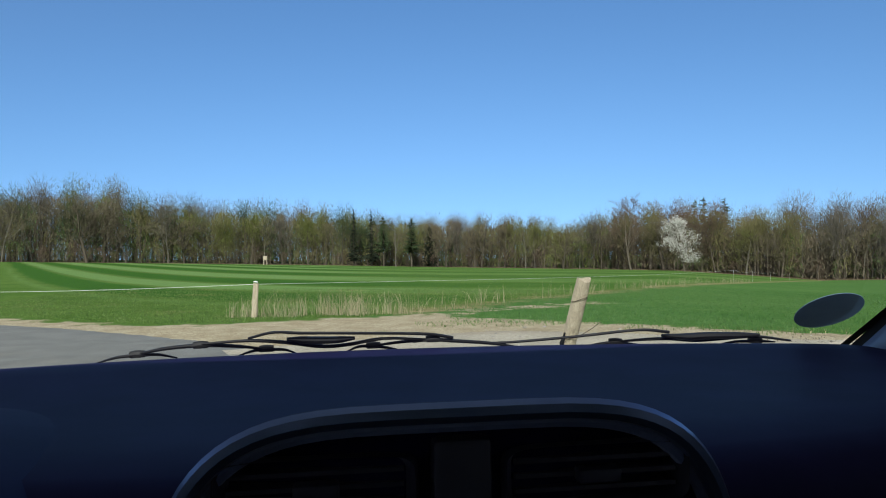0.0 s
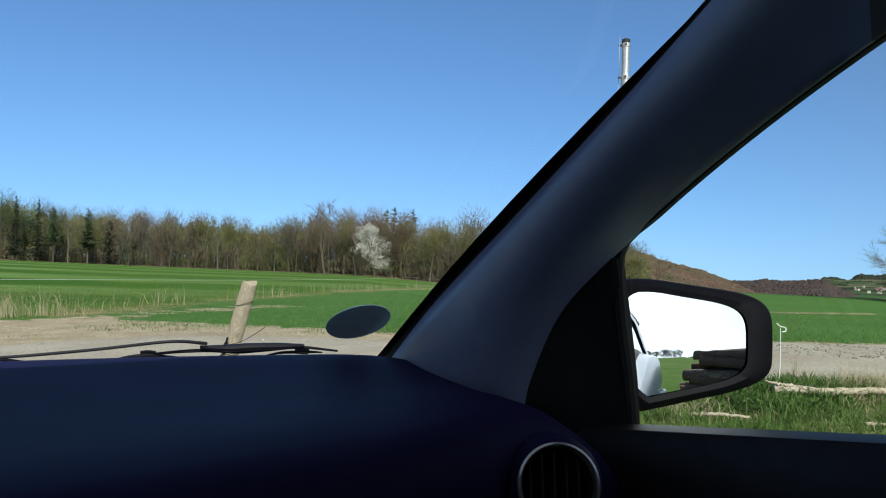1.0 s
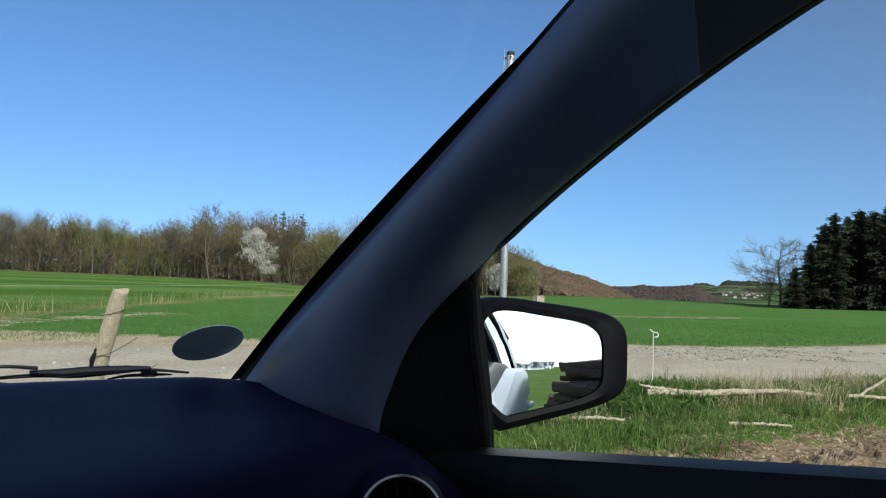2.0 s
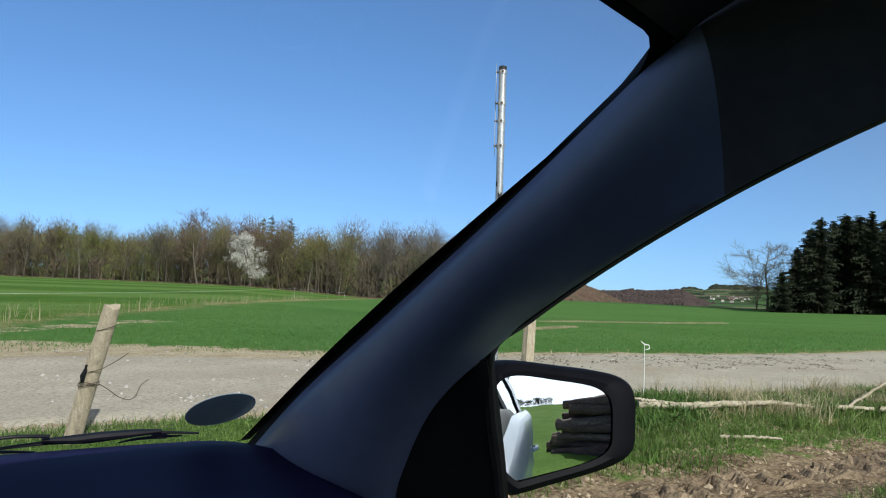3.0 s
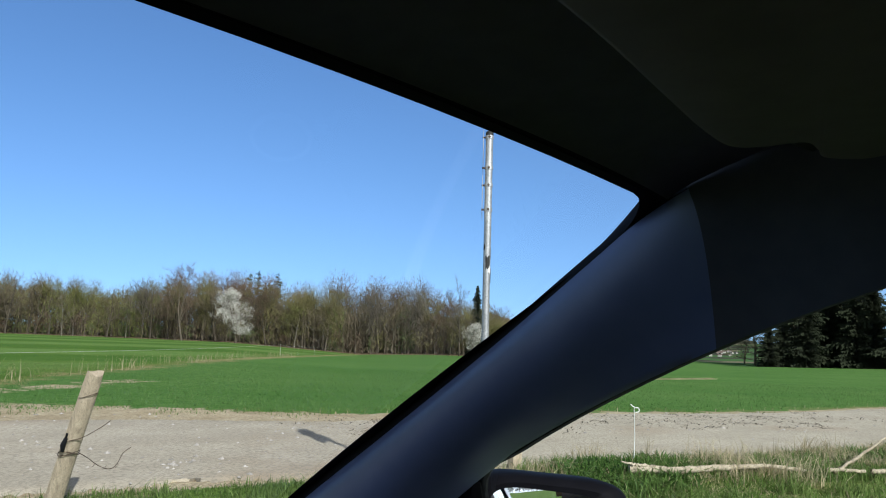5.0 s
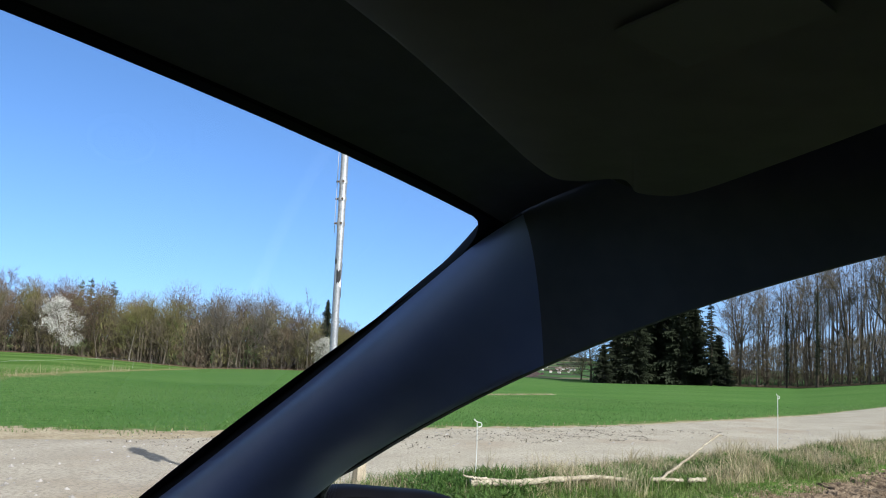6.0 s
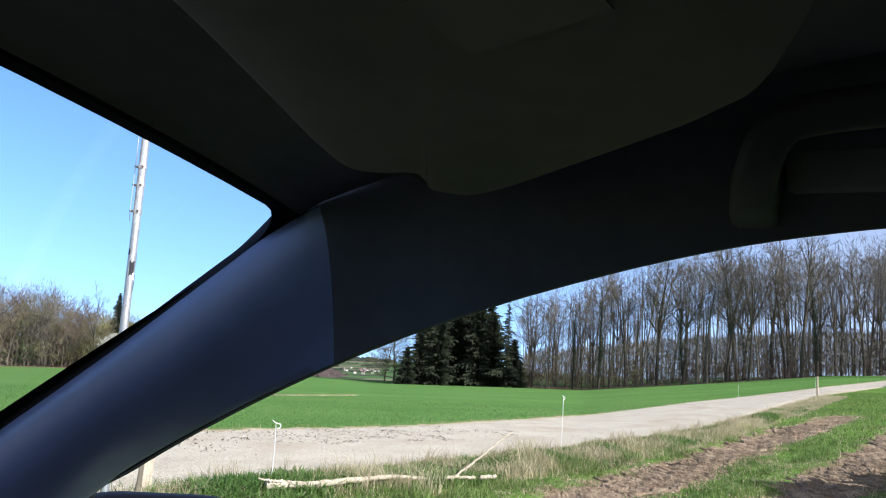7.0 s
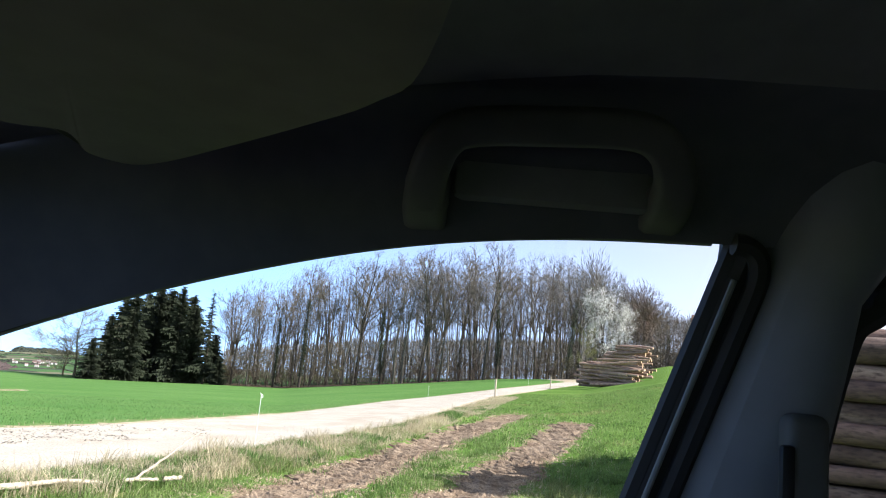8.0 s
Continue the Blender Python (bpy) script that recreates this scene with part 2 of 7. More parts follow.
def ground_material():
    """Grass with dirt, dry and striped patches, told apart by the mesh's own masks and broken up by noise."""
    m = bpy.data.materials.new("meadow_ground")
    m.use_nodes = True
    n, link = m.node_tree.nodes, m.node_tree.links.new
    p = n["Principled BSDF"]
    p.inputs["Roughness"].default_value, p.inputs["Specular IOR Level"].default_value = 1.0, 0.02
    tex = n.new("ShaderNodeTexCoord")

    def nz(s, detail=5.0, stretch=None):
        t = n.new("ShaderNodeTexNoise")
        t.inputs["Scale"].default_value, t.inputs["Detail"].default_value = s, detail
        link(tex.outputs["Object"], t.inputs["Vector"])
        return t.outputs["Fac"]

    def ramp(f, lo, hi, a=0.0, b=1.0):
        r = n.new("ShaderNodeMapRange")
        r.inputs["From Min"].default_value, r.inputs["From Max"].default_value = lo, hi
        r.inputs["To Min"].default_value, r.inputs["To Max"].default_value = a, b
        link(f, r.inputs["Value"])
        return r.outputs[0]

    def mix(f, x, y):
        k = n.new("ShaderNodeMix")
        k.data_type = "RGBA"
        link(f, k.inputs["Factor"])
        for sock, v in ((k.inputs["A"], x), (k.inputs["B"], y)):
            if isinstance(v, tuple):
                sock.default_value = (*v, 1)
            else:
                link(v, sock)
        return k.outputs["Result"]

    def mask(name, wobble=0.7, scale=1.5, lo=0.4, hi=0.6):
        a = n.new("ShaderNodeAttribute")
        a.attribute_name = name
        w = n.new("ShaderNodeMath")
        w.operation = "MULTIPLY_ADD"
        link(ramp(nz(scale, 8.0), 0.2, 0.8, -0.5, 0.5), w.inputs[0])
        w.inputs[1].default_value = wobble
        link(a.outputs["Fac"], w.inputs[2])
        return ramp(w.outputs[0], lo, hi)

    grass = mix(ramp(nz(0.35), 0.35, 0.65), (0.095, 0.178, 0.032), (0.15, 0.24, 0.056))
    grass = mix(ramp(nz(9.0), 0.3, 0.6), (0.075, 0.15, 0.028), grass)
    crop = mix(ramp(nz(0.12), 0.35, 0.65), (0.095, 0.200, 0.052), (0.135, 0.243, 0.072))
    crop = mix(ramp(nz(6.0), 0.3, 0.62), (0.065, 0.16, 0.03), crop)
    col = mix(mask("crop", 0.3, 0.6), grass, crop)
    stripe = n.new("ShaderNodeAttribute")
    stripe.attribute_name = "stripe"
    col = mix(ramp(stripe.outputs["Fac"], 0.0, 1.0), col, (0.05, 0.135, 0.021))
    pale = n.new("ShaderNodeAttribute")
    pale.attribute_name = "pale"
    col = mix(ramp(pale.outputs["Fac"], 0.0, 1.0), col, (0.20, 0.33, 0.11))
    straw = mix(ramp(nz(3.0), 0.35, 0.65), (0.34, 0.29, 0.15), (0.22, 0.21, 0.09))
    col = mix(mask("dry", 0.9, 1.2, 0.35, 0.8), col, straw)
    dirt = mix(ramp(nz(2.2), 0.35, 0.65), (0.42, 0.355, 0.235), (0.57, 0.50, 0.35))
    dirt = mix(ramp(nz(25.0), 0.3, 0.55), (0.30, 0.23, 0.15), dirt)
    col = mix(mask("dirt", 0.9, 2.4), col, dirt)
    earth = mix(ramp(nz(3.5), 0.35, 0.65), (0.17, 0.12, 0.078), (0.33, 0.25, 0.165))
    earth = mix(ramp(nz(30.0), 0.3, 0.6), (0.09, 0.065, 0.042), earth)
    col = mix(mask("earth", 0.9, 3.0), col, earth)
    far = mix(ramp(nz(0.006), 0.52, 0.58), (0.065, 0.13, 0.045), (0.17, 0.16, 0.10))
    far = mix(ramp(nz(0.010), 0.57, 0.6), far, (0.06, 0.06, 0.045))
    col = mix(mask("far", 0.2, 0.02), col, far)
    link(col, p.inputs["Base Color"])
    b = n.new("ShaderNodeBump")
    b.inputs["Strength"].default_value, b.inputs["Distance"].default_value = 1.0, 0.04
    link(nz(14.0, 8.0), b.inputs["Height"])
    link(b.outputs[0], p.inputs["Normal"])
    return m


M_GROUND = ground_material()
M_TRACK = material("packed_dirt", (0.445, 0.400, 0.315), (0.54, 0.490, 0.392), 0.95, 1.4, bump=0.0035, bump_scale=60, c=(0.40, 0.325, 0.235), fine=38, spec=0.15, stretch=(0.75, 1, 1))
M_ASPHALT = material("pale_asphalt", (0.20, 0.20, 0.185), (0.26, 0.26, 0.24), 0.85, 2.0, bump=0.003, bump_scale=120, c=(0.27, 0.25, 0.21), fine=90, spec=0.3)


# ---- mesh helpers ----
def join(*pieces):
    """Several (vertices, faces) as one."""
    verts, faces, k = [], [], 0
    for v, f in pieces:
        verts.extend(map(tuple, v))
        faces.extend(tuple(i + k for i in q) for q in f)
        k += len(v)
    return verts, faces


def mesh_data(name, piece, mat, smooth=True, flat_angle=None):
    me = bpy.data.meshes.new(name)
    me.from_pydata([tuple(map(float, v)) for v in piece[0]], [], piece[1])
    me.materials.append(mat)
    me.update()
    if smooth:
        me.shade_smooth()
        if flat_angle:
            me.set_sharp_from_angle(angle=radians(flat_angle))
    return me


def part(name, piece, mat, parent=None, label="", smooth=True, angle=40):
    ob = new(name, mesh_data(name, piece, mat, smooth, angle))
    ob.parent = parent
    return tagged(ob, label=label)


def sheet(rows, close=False):
    """A grid of points as faces; close: joins the last column to the first."""
    nr, nc = len(rows), len(rows[0])
    verts = [tuple(p) for r in rows for p in r]
    faces = []
    for i in range(nr - 1):
        for j in range(nc if close else nc - 1):
            k = (j + 1) % nc
            faces.append((i * nc + j, i * nc + k, (i + 1) * nc + k, (i + 1) * nc + j))
    return verts, faces


def thick(rows, d):
    """A sheet given depth by the vector d."""
    a, b = sheet(rows), sheet([[tuple(Vector(p) + Vector(d)) for p in r] for r in rows])
    nr, nc, n = len(rows), len(rows[0]), len(a[0])
    rim = [j for j in range(nc)] + [i * nc + nc - 1 for i in range(1, nr)] + [(nr - 1) * nc + j for j in range(nc - 2, -1, -1)] + [i * nc for i in range(nr - 2, 0, -1)]
    faces = [tuple(reversed(f)) for f in a[1]] + [tuple(i + n for i in f) for f in b[1]]
    faces += [(rim[i], rim[(i + 1) % len(rim)], rim[(i + 1) % len(rim)] + n, rim[i] + n) for i in range(len(rim))]
    return a[0] + b[0], faces


def tube(points, radii, sides=6, squash=1.0, caps=True):
    """A round bar along points; squash flattens it across its second axis."""
    pts = [Vector(p) for p in points]
    if not hasattr(radii, "__len__"):
        radii = [radii] * len(pts)
    rows, ref = [], None
    for i, p in enumerate(pts):
        d = (pts[min(i + 1, len(pts) - 1)] - pts[max(i - 1, 0)]).normalized()
        if ref is None:
            ref = Vector((0, 0, 1)) if abs(d.z) < 0.9 else Vector((1, 0, 0))
        a = d.cross(ref).normalized()
        b = a.cross(d).normalized()
        ref = b
        rows.append([p + (a * math.cos(t) + b * math.sin(t) * squash) * radii[i] for t in (2 * math.pi * k / sides for k in range(sides))])
    v, f = sheet(rows, True)
    if caps:
        f = f + [tuple(reversed(range(sides))), tuple(range(len(v) - sides, len(v)))]
    return v, f


def smooth_line(points, n):
    """n points along a Catmull-Rom curve through the given ones."""
    p = [Vector(q) for q in points]
    p = [2 * p[0] - p[1]] + p + [2 * p[-1] - p[-2]]
    out = []
    for i in range(n):
        s = i / (n - 1) * (len(p) - 3)
        k = min(int(s), len(p) - 4)
        t = s - k
        a, b, c, d = p[k:k + 4]
        out.append(0.5 * (2 * b + (c - a) * t + (2 * a - 5 * b + 4 * c - d) * t * t + (3 * b - a - 3 * c + d) * t ** 3))
    return out


def box(x0, x1, y0, y1, z0, z1, bevel=0.0, segments=2):
    bm = bmesh.new()
    bmesh.ops.create_cube(bm, size=1.0)
    for v in bm.verts:
        v.co = Vector(((x0 + x1) / 2 + v.co.x * (x1 - x0), (y0 + y1) / 2 + v.co.y * (y1 - y0), (z0 + z1) / 2 + v.co.z * (z1 - z0)))
    if bevel:
        bmesh.ops.bevel(bm, geom=bm.edges[:], offset=bevel, segments=segments, affect="EDGES", profile=0.5)
    bm.verts.index_update()
    r = [tuple(v.co) for v in bm.verts], [tuple(v.index for v in f.verts) for f in bm.faces]
    bm.free()
    return r


def slab(outline, top, bottom):
    """A flat plate from an outline of (x, y) and two heights."""
    n = len(outline)
    v = [(x, y, top) for x, y in outline] + [(x, y, bottom) for x, y in outline]
    f = [tuple(range(n)), tuple(reversed(range(n, 2 * n)))] + [(i, i + n, (i + 1) % n + n, (i + 1) % n) for i in range(n)]
    return v, f


def thing(name, label, category, group="", at=None):
    """An empty that holds the parts of a thing."""
    ob = new(name)
    ob.empty_display_size = 0.1
    if at is not None:
        ob.matrix_basis = at
    return tagged(ob, label, category, group)


# ---- the lie of the land: gently falling fields ahead, a rise to the side and behind ----
# bearing from straight ahead (clockwise), angle at which the field's end is seen, its distance
LAND = np.array([(-180, 1.0, 170), (-120, 0.6, 170), (-90, 0.0, 180), (-40, -0.5, 200), (-22, -0.63, 200), (-5, -1.2, 220), (8.7, -1.67, 245),
                 (25, -2.1, 200), (34.5, -2.8, 170), (40, -2.7, 160), (50, -2.65, 160), (61, -2.7, 150), (67, -2.55, 150), (77, -2.2, 145),
                 (87, -0.95, 128), (93, -0.1, 125), (99, 0.4, 120), (104.7, 1.85, 110), (120, 3.0, 110), (150, 2.2, 140), (180, 1.0, 170)])


def bearing(x, y):
    return np.degrees(np.arctan2(x, y))


def field_end(az):
    return np.interp(az, LAND[:, 0], LAND[:, 2])


def step(a, b, v):
    t = np.clip((v - a) / (b - a), 0, 1)
    return t * t * (3 - 2 * t)


TRACK_NEAR = [(-0.4, 6.2), (1.0, 6.45), (2.3, 6.25), (3.4, 5.9), (5.0, 5.15), (6.6, 4.55), (9.0, 3.85), (11.5, 3.2), (20, 1.75), (42, -1.6), (60, -6.6), (95, -17)]
TRACK_FAR = [(-1.5, 10.9), (2.0, 12.3), (3.7, 11.6), (5.0, 10.6), (6.1, 9.9), (8.0, 9.2), (10.0, 8.6), (12.5, 7.9), (16.0, 7.2), (26, 6.2), (41, 3.6), (60, -2.9), (95, -13)]
ROAD_RIGHT = [(-1.25, -60), (-1.25, -20), (-1.25, 3), (-0.3, 6.2), (-0.2, 8.2), (-1.15, 10.3), (-3.7, 12.9), (-6.1, 14.7), (-14, 20), (-50, 41)]
ROAD_LEFT = [(-6.0, -60), (-6.0, -20), (-6.0, 0), (-6.3, 3), (-7.0, 5.5), (-8.2, 7.5), (-10.0, 9.5), (-13, 11.6), (-20, 15.5), (-55, 34)]
SAND_TOP = [(-7.5, 14.6), (-3.9, 13.6), (-2.0, 13.5), (-0.4, 14.2), (1.1, 14.7), (2.0, 14.4), (3.6, 12.9), (5.0, 11.6), (6.5, 10.0)]
RUTS = [([(3.2, 2.9), (5.2, 2.25), (6.75, 1.85), (10.4, 1.15), (16, 0.2), (24.8, -1.7)], 0.58),
        ([(5.0, 0.9), (7.2, 0.35), (9.8, -0.4), (14, -1.4), (21.8, -3.2)], 0.56)]


def polyline_distance(x, y, pts):
    best = np.full(np.shape(x), 1e9)
    for (ax, ay), (bx, by) in zip(pts[:-1], pts[1:]):
        dx, dy = bx - ax, by - ay
        t = np.clip(((x - ax) * dx + (y - ay) * dy) / (dx * dx + dy * dy), 0, 1)
        best = np.minimum(best, np.hypot(x - ax - t * dx, y - ay - t * dy))
    return best


def wobble(x, y, s):
    return (np.sin(x * s + 1.3 * np.sin(y * s * 0.7 + 0.4)) + np.sin(y * s * 1.17 + 1.1 * np.sin(x * s * 0.61 + 2.0))) * 0.5


def height(x, y):
    x, y = np.asarray(x, float), np.asarray(y, float)
    r, az = np.hypot(x, y), bearing(x, y)
    el, end = np.radians(np.interp(az, LAND[:, 0], LAND[:, 1])), field_end(az)
    slope = (end * np.tan(el) + 1.33) / (end - 10)
    run = np.minimum(r, end) - 10
    z = slope * np.where(run > 4, run, np.where(run < -4, 0, (run + 4) ** 2 / 16))
    # beyond the fields: a valley and far hills
    open_side = step(38, 44, az) * (1 - step(66, 74, az))
    over = np.maximum(r - end, 0)
    rise = np.interp(az, [50, 56, 57.5, 58.6, 59.4, 61.5, 63, 70], [-1.9, -1.55, -1.25, -1.32, -1.2, -1.15, -1.1, -1.1])
    floor_ = z - 30 * step(0, 330, over) - 0.012 * np.clip(r - 700, 0, 600)
    hill = 1.4 + 2300 * np.tan(np.radians(rise))
    valley = floor_ + (hill - floor_) * step(1150, 2300, r) - 0.06 * np.maximum(r - 2350, 0)
    z = open_side * valley + (1 - open_side) * (z - 0.02 * np.maximum(over - 70, 0))
    # verge bank beside the track, and the meadow a little over the track
    bank = np.exp(-((polyline_distance(x, y, [(4.3, 4.55), (5.0, 4.3), (6.4, 3.85), (8.8, 3.1), (11.3, 2.45), (16, 1.5), (24, 0.0)])) / 0.55) ** 2)
    z = z + bank * 0.13 * (1 + 0.5 * wobble(x, y, 2.3))
    low = np.array(TRACK_NEAR)
    side = np.interp(x, low[:, 0], low[:, 1]) - y
    z = z + 0.07 * step(0.3, 2.0, side) * step(3.0, 5.5, x) * (1 - step(30, 45, r))
    for pts, w in RUTS:
        d = polyline_distance(x, y, pts)
        z = z - 0.03 * np.exp(-(d / (w * 0.6)) ** 2) + 0.014 * np.exp(-((d - w) / 0.22) ** 2) * (1 + wobble(x, y, 5.0))
        z = z + 0.012 * np.exp(-(d / w) ** 2) * wobble(x, y, 11.0)
    near = (1 - step(25, 40, r)) * step(2.2, 3.5, r)
    return z + 0.02 * near * wobble(x, y, 1.7) * step(0.2, 0.8, side)


def ground_z(x, y):
    return float(height(x, y))


def crop_gap(x, y):
    """Distance from the thin lines where the crop failed."""
    return np.minimum(polyline_distance(x, y, [(22.5, 20.4), (27, 20.4), (31.5, 20.3), (37, 21.2)]), polyline_distance(x, y, [(16.8, 15.7), (19.6, 16.5)]))


def build_ground():
    fine = np.arange(-44, 126, 0.3)
    az = np.radians(np.concatenate([fine, np.arange(126, 316, 2.0)]))
    rad = [0.0, 1.0, 2.0, 2.6]
    while rad[-1] < 420:
        rad.append(rad[-1] * 1.022)
    while rad[-1] < 4500:
        rad.append(rad[-1] * 1.08)
    rad = np.array(rad)
    rr, aa = np.meshgrid(rad, az, indexing="ij")
    x, y = rr * np.sin(aa), rr * np.cos(aa)
    z = height(x, y)
    nr, na = x.shape
    i, j = np.meshgrid(np.arange(nr - 1), np.arange(na), indexing="ij")
    k = (j + 1) % na
    quads = np.stack([i * na + j, (i + 1) * na + j, (i + 1) * na + k, i * na + k], -1).reshape(-1, 4)
    me = bpy.data.meshes.new("ground")
    me.from_pydata(np.stack([x, y, z], -1).reshape(-1, 3).tolist(), [], quads.tolist())
    me.materials.append(M_GROUND)
    r, a = np.hypot(x, y), bearing(x, y)
    side_near = np.interp(x, np.array(TRACK_NEAR)[:, 0], np.array(TRACK_NEAR)[:, 1]) - y
    side_far = y - np.interp(x, np.array(TRACK_FAR)[:, 0], np.array(TRACK_FAR)[:, 1])
    line = y - (18 + 1.305 * (x - 3))          # the edge between meadow and crop
    crop = step(-0.5, 0.5, side_far) * step(-1, 1, -line) * (r < 400)
    d_road = polyline_distance(x, y, ROAD_RIGHT)
    dirt = np.maximum(np.where((x > -1.6) & (side_far > 0), 1 - side_far / np.interp(x, [0, 4, 8, 14], [2.6, 1.5, 0.7, 0.6]), 0), 1.0 - d_road / 1.3)
    dirt = np.maximum(dirt, np.where((x > -1) & (side_near > 0) & (side_far < 0), 0.75 - side_near / 0.5, 0) * (x < 60))
    dirt = np.maximum(dirt, ((side_near < 0) & (side_far < 0) & (x > -1.5)) * 0.9)
    earth = np.zeros_like(x)
    for pts, w in RUTS:
        earth = np.maximum(earth, 1.25 - polyline_distance(x, y, pts) / (w * 1.15))
    # churned patches beside the ruts
    earth = np.maximum(earth, 0.50 - np.hypot((x - 6.2) / 1.7, (y - 2.35) / 0.55) * 0.35)
    # bare floor of leaves under the woods
    wooded = np.maximum(1 - step(45, 47, a), step(71.5, 73, a))
    earth = np.maximum(earth, wooded * step(0.985, 1.005, r / field_end(a)) * 1.2 * (np.abs(a) < 126))
    # worn sand at the junction, running out into a strip along the meadow
    past = np.interp(x, [q[0] for q in SAND_TOP], [q[1] for q in SAND_TOP]) - y
    dirt = np.maximum(dirt, np.where((x > -7.5) & (x < 6.5) & (y > 6), np.clip(0.5 + past / 1.2, 0, 0.85), 0))
    dirt = np.maximum(dirt, 0.66 - polyline_distance(x, y, [(1.2, 14.2), (3.2, 16.2), (4.6, 17.4), (6.5, 19)]) / 1.7)
    dry = np.exp(-(np.abs(line) / 1.6) ** 2) * (0.75 + 0.2 * wobble(x, y, 0.5)) * (x > 1) * (r < 175)
    dry = np.maximum(dry, 0.8 - crop_gap(x, y) / 0.5)
    dry = np.maximum(dry, np.where((side_far > 0) & (x > 6), 0.62 - side_far / 2.2, 0))
    dry = np.maximum(dry, np.exp(-((side_near - 0.9) / 0.8) ** 2) * 0.72 * (x > 5.0) * (x < 40))
    # mowing stripes run outwards on the left and swing round to lie across
    bend = y - 2.45 * 4 * np.log1p(np.exp(np.clip((-x - 6) / 4, -30, 30)))
    band = np.sin(np.pi * np.interp(bend, [10, 17, 24, 31, 41, 55, 70, 87, 105, 125, 147, 170, 195, 220], np.arange(-1, 13)))
    meadow = step(1, 4, line) * step(15, 17, bend) * (r < 260)
    far = step(1.0, 1.15, r / field_end(a))
    for name, v in (("crop", crop), ("dirt", np.clip(dirt, 0, 1.2)), ("earth", np.clip(earth, 0, 1.2)), ("dry", dry), ("stripe", meadow * step(0.1, 0.5, band) * (0.95 - 0.5 * step(-4, 9, x))),
                    ("pale", meadow * step(0.1, 0.5, -band) * (0.7 - 0.4 * step(-4, 9, x))), ("far", far)):
        me.attributes.new(name, "FLOAT", "POINT").data.foreach_set("value", np.ascontiguousarray(v, dtype=np.float32).ravel())
    me.update()
    me.shade_smooth()
    tagged(new("ground", me), "green meadow and crop field with worn sandy edges", "ground", kind="structure")


def build_strip(name, edge_a, edge_b, stations, across, lift, mat, label, ragged, seed):
    rng = np.random.default_rng(seed)
    a = np.array([tuple(q)[:2] for q in smooth_line([(*q, 0) for q in edge_a], stations)])
    b = np.array([tuple(q)[:2] for q in smooth_line([(*q, 0) for q in edge_b], stations)])
    rows = []
    for k in range(stations):
        w = ragged * rng.normal(0, 1, 2)
        row = []
        for j in range(across):
            t = j / (across - 1)
            q = a[k] * (1 - t) + b[k] * t
            if j in (0, across - 1):
                q = q + (b[k] - a[k]) / np.linalg.norm(b[k] - a[k]) * w[0 if j == 0 else 1]
            z = ground_z(q[0], q[1]) + (lift if 0 < j < across - 1 else -0.03)
            row.append((q[0], q[1], z + lift * 0.15 * rng.normal()))
        rows.append(row)
    return tagged(part(name, sheet(rows), mat), label, kind="structure")


build_ground()
# the packed part of the track; loose sand lies between it and the crop
PACKED = [(x, y - 1.2 * max(0.0, min(1.0, (11 - x) / 8))) for x, y in TRACK_FAR]
build_strip("track", TRACK_NEAR, PACKED, 260, 26, 0.022, M_TRACK, "pale sandy farm track of packed dirt", 0.12, 3)
build_strip("road", ROAD_LEFT, ROAD_RIGHT, 200, 18, 0.02, M_ASPHALT, "narrow pale grey asphalt lane with sandy edges", 0.03, 4)


def wheel_rut(pts, w, seed):
    """A tractor's wheel mark: churned earth with the ridges of the tyre pressed in slantwise."""
    rng = np.random.default_rng(seed)
    line = np.array([tuple(q)[:2] for q in smooth_line([(*q, 0) for q in pts], 800)])
    d = np.concatenate([[0], np.cumsum(np.hypot(*np.diff(line, axis=0).T))])
    s_ = np.arange(0, min(d[-1], 19.0), 0.032)
    c = np.stack([np.interp(s_, d, line[:, 0]), np.interp(s_, d, line[:, 1])], 1)
    t = np.gradient(c, axis=0)
    t /= np.linalg.norm(t, axis=1)[:, None]
    n = np.stack([-t[:, 1], t[:, 0]], 1)
    a = np.linspace(-1, 1, 27)
    width = w * (0.80 + 0.20 * np.sin(s_ * 1.9 + seed) + 0.15 * np.sin(s_ * 5.3) + 0.10 * np.sin(s_ * 12.7 + 2 * np.sin(s_ * 3.1)))[:, None] * (1 + 0.12 * np.sin(s_ * 8.3 + seed)[:, None] * np.sign(a)[None, :]) * (0.25 + 0.75 * step(0, 5.5, s_))[:, None] * a[None, :]
    x, y = c[:, :1] + n[:, :1] * width, c[:, 1:] + n[:, 1:] * width
    tread = np.sin(2 * np.pi * (s_[:, None] - 0.30 * np.abs(width)) / 0.19)
    print_ = np.clip(tread * 1.6, -1, 1) * (np.abs(a) < 0.62)[None, :] * (0.6 + 0.4 * np.sin(s_ * 0.8 + seed))[:, None]
    clods = rng.normal(0, 1, x.shape) * (0.003 + 0.004 * np.abs(a) ** 2)[None, :] + 0.016 * wobble(x, y, 13.0) * (0.4 + np.abs(a))[None, :] + 0.010 * wobble(x + 5, y, 29.0)
    z = height(x, y) + 0.012 + 0.026 * print_ + clods - 0.075 * np.clip((np.abs(a) - 0.86) / 0.14, 0, 1)[None, :] - 0.06 * np.clip(1 - s_ / 0.5, 0, 1)[:, None]
    rows = np.stack([x, y, z], -1)
    ob = part("wheel_rut", sheet([[tuple(q) for q in r] for r in rows]), M_RUT, smooth=False)
    return tagged(ob, "dry brown tractor rut with tyre tread ridges", "rut", kind="structure")


for i, (pts, w) in enumerate(RUTS):
    wheel_rut(pts, w, i + 1)


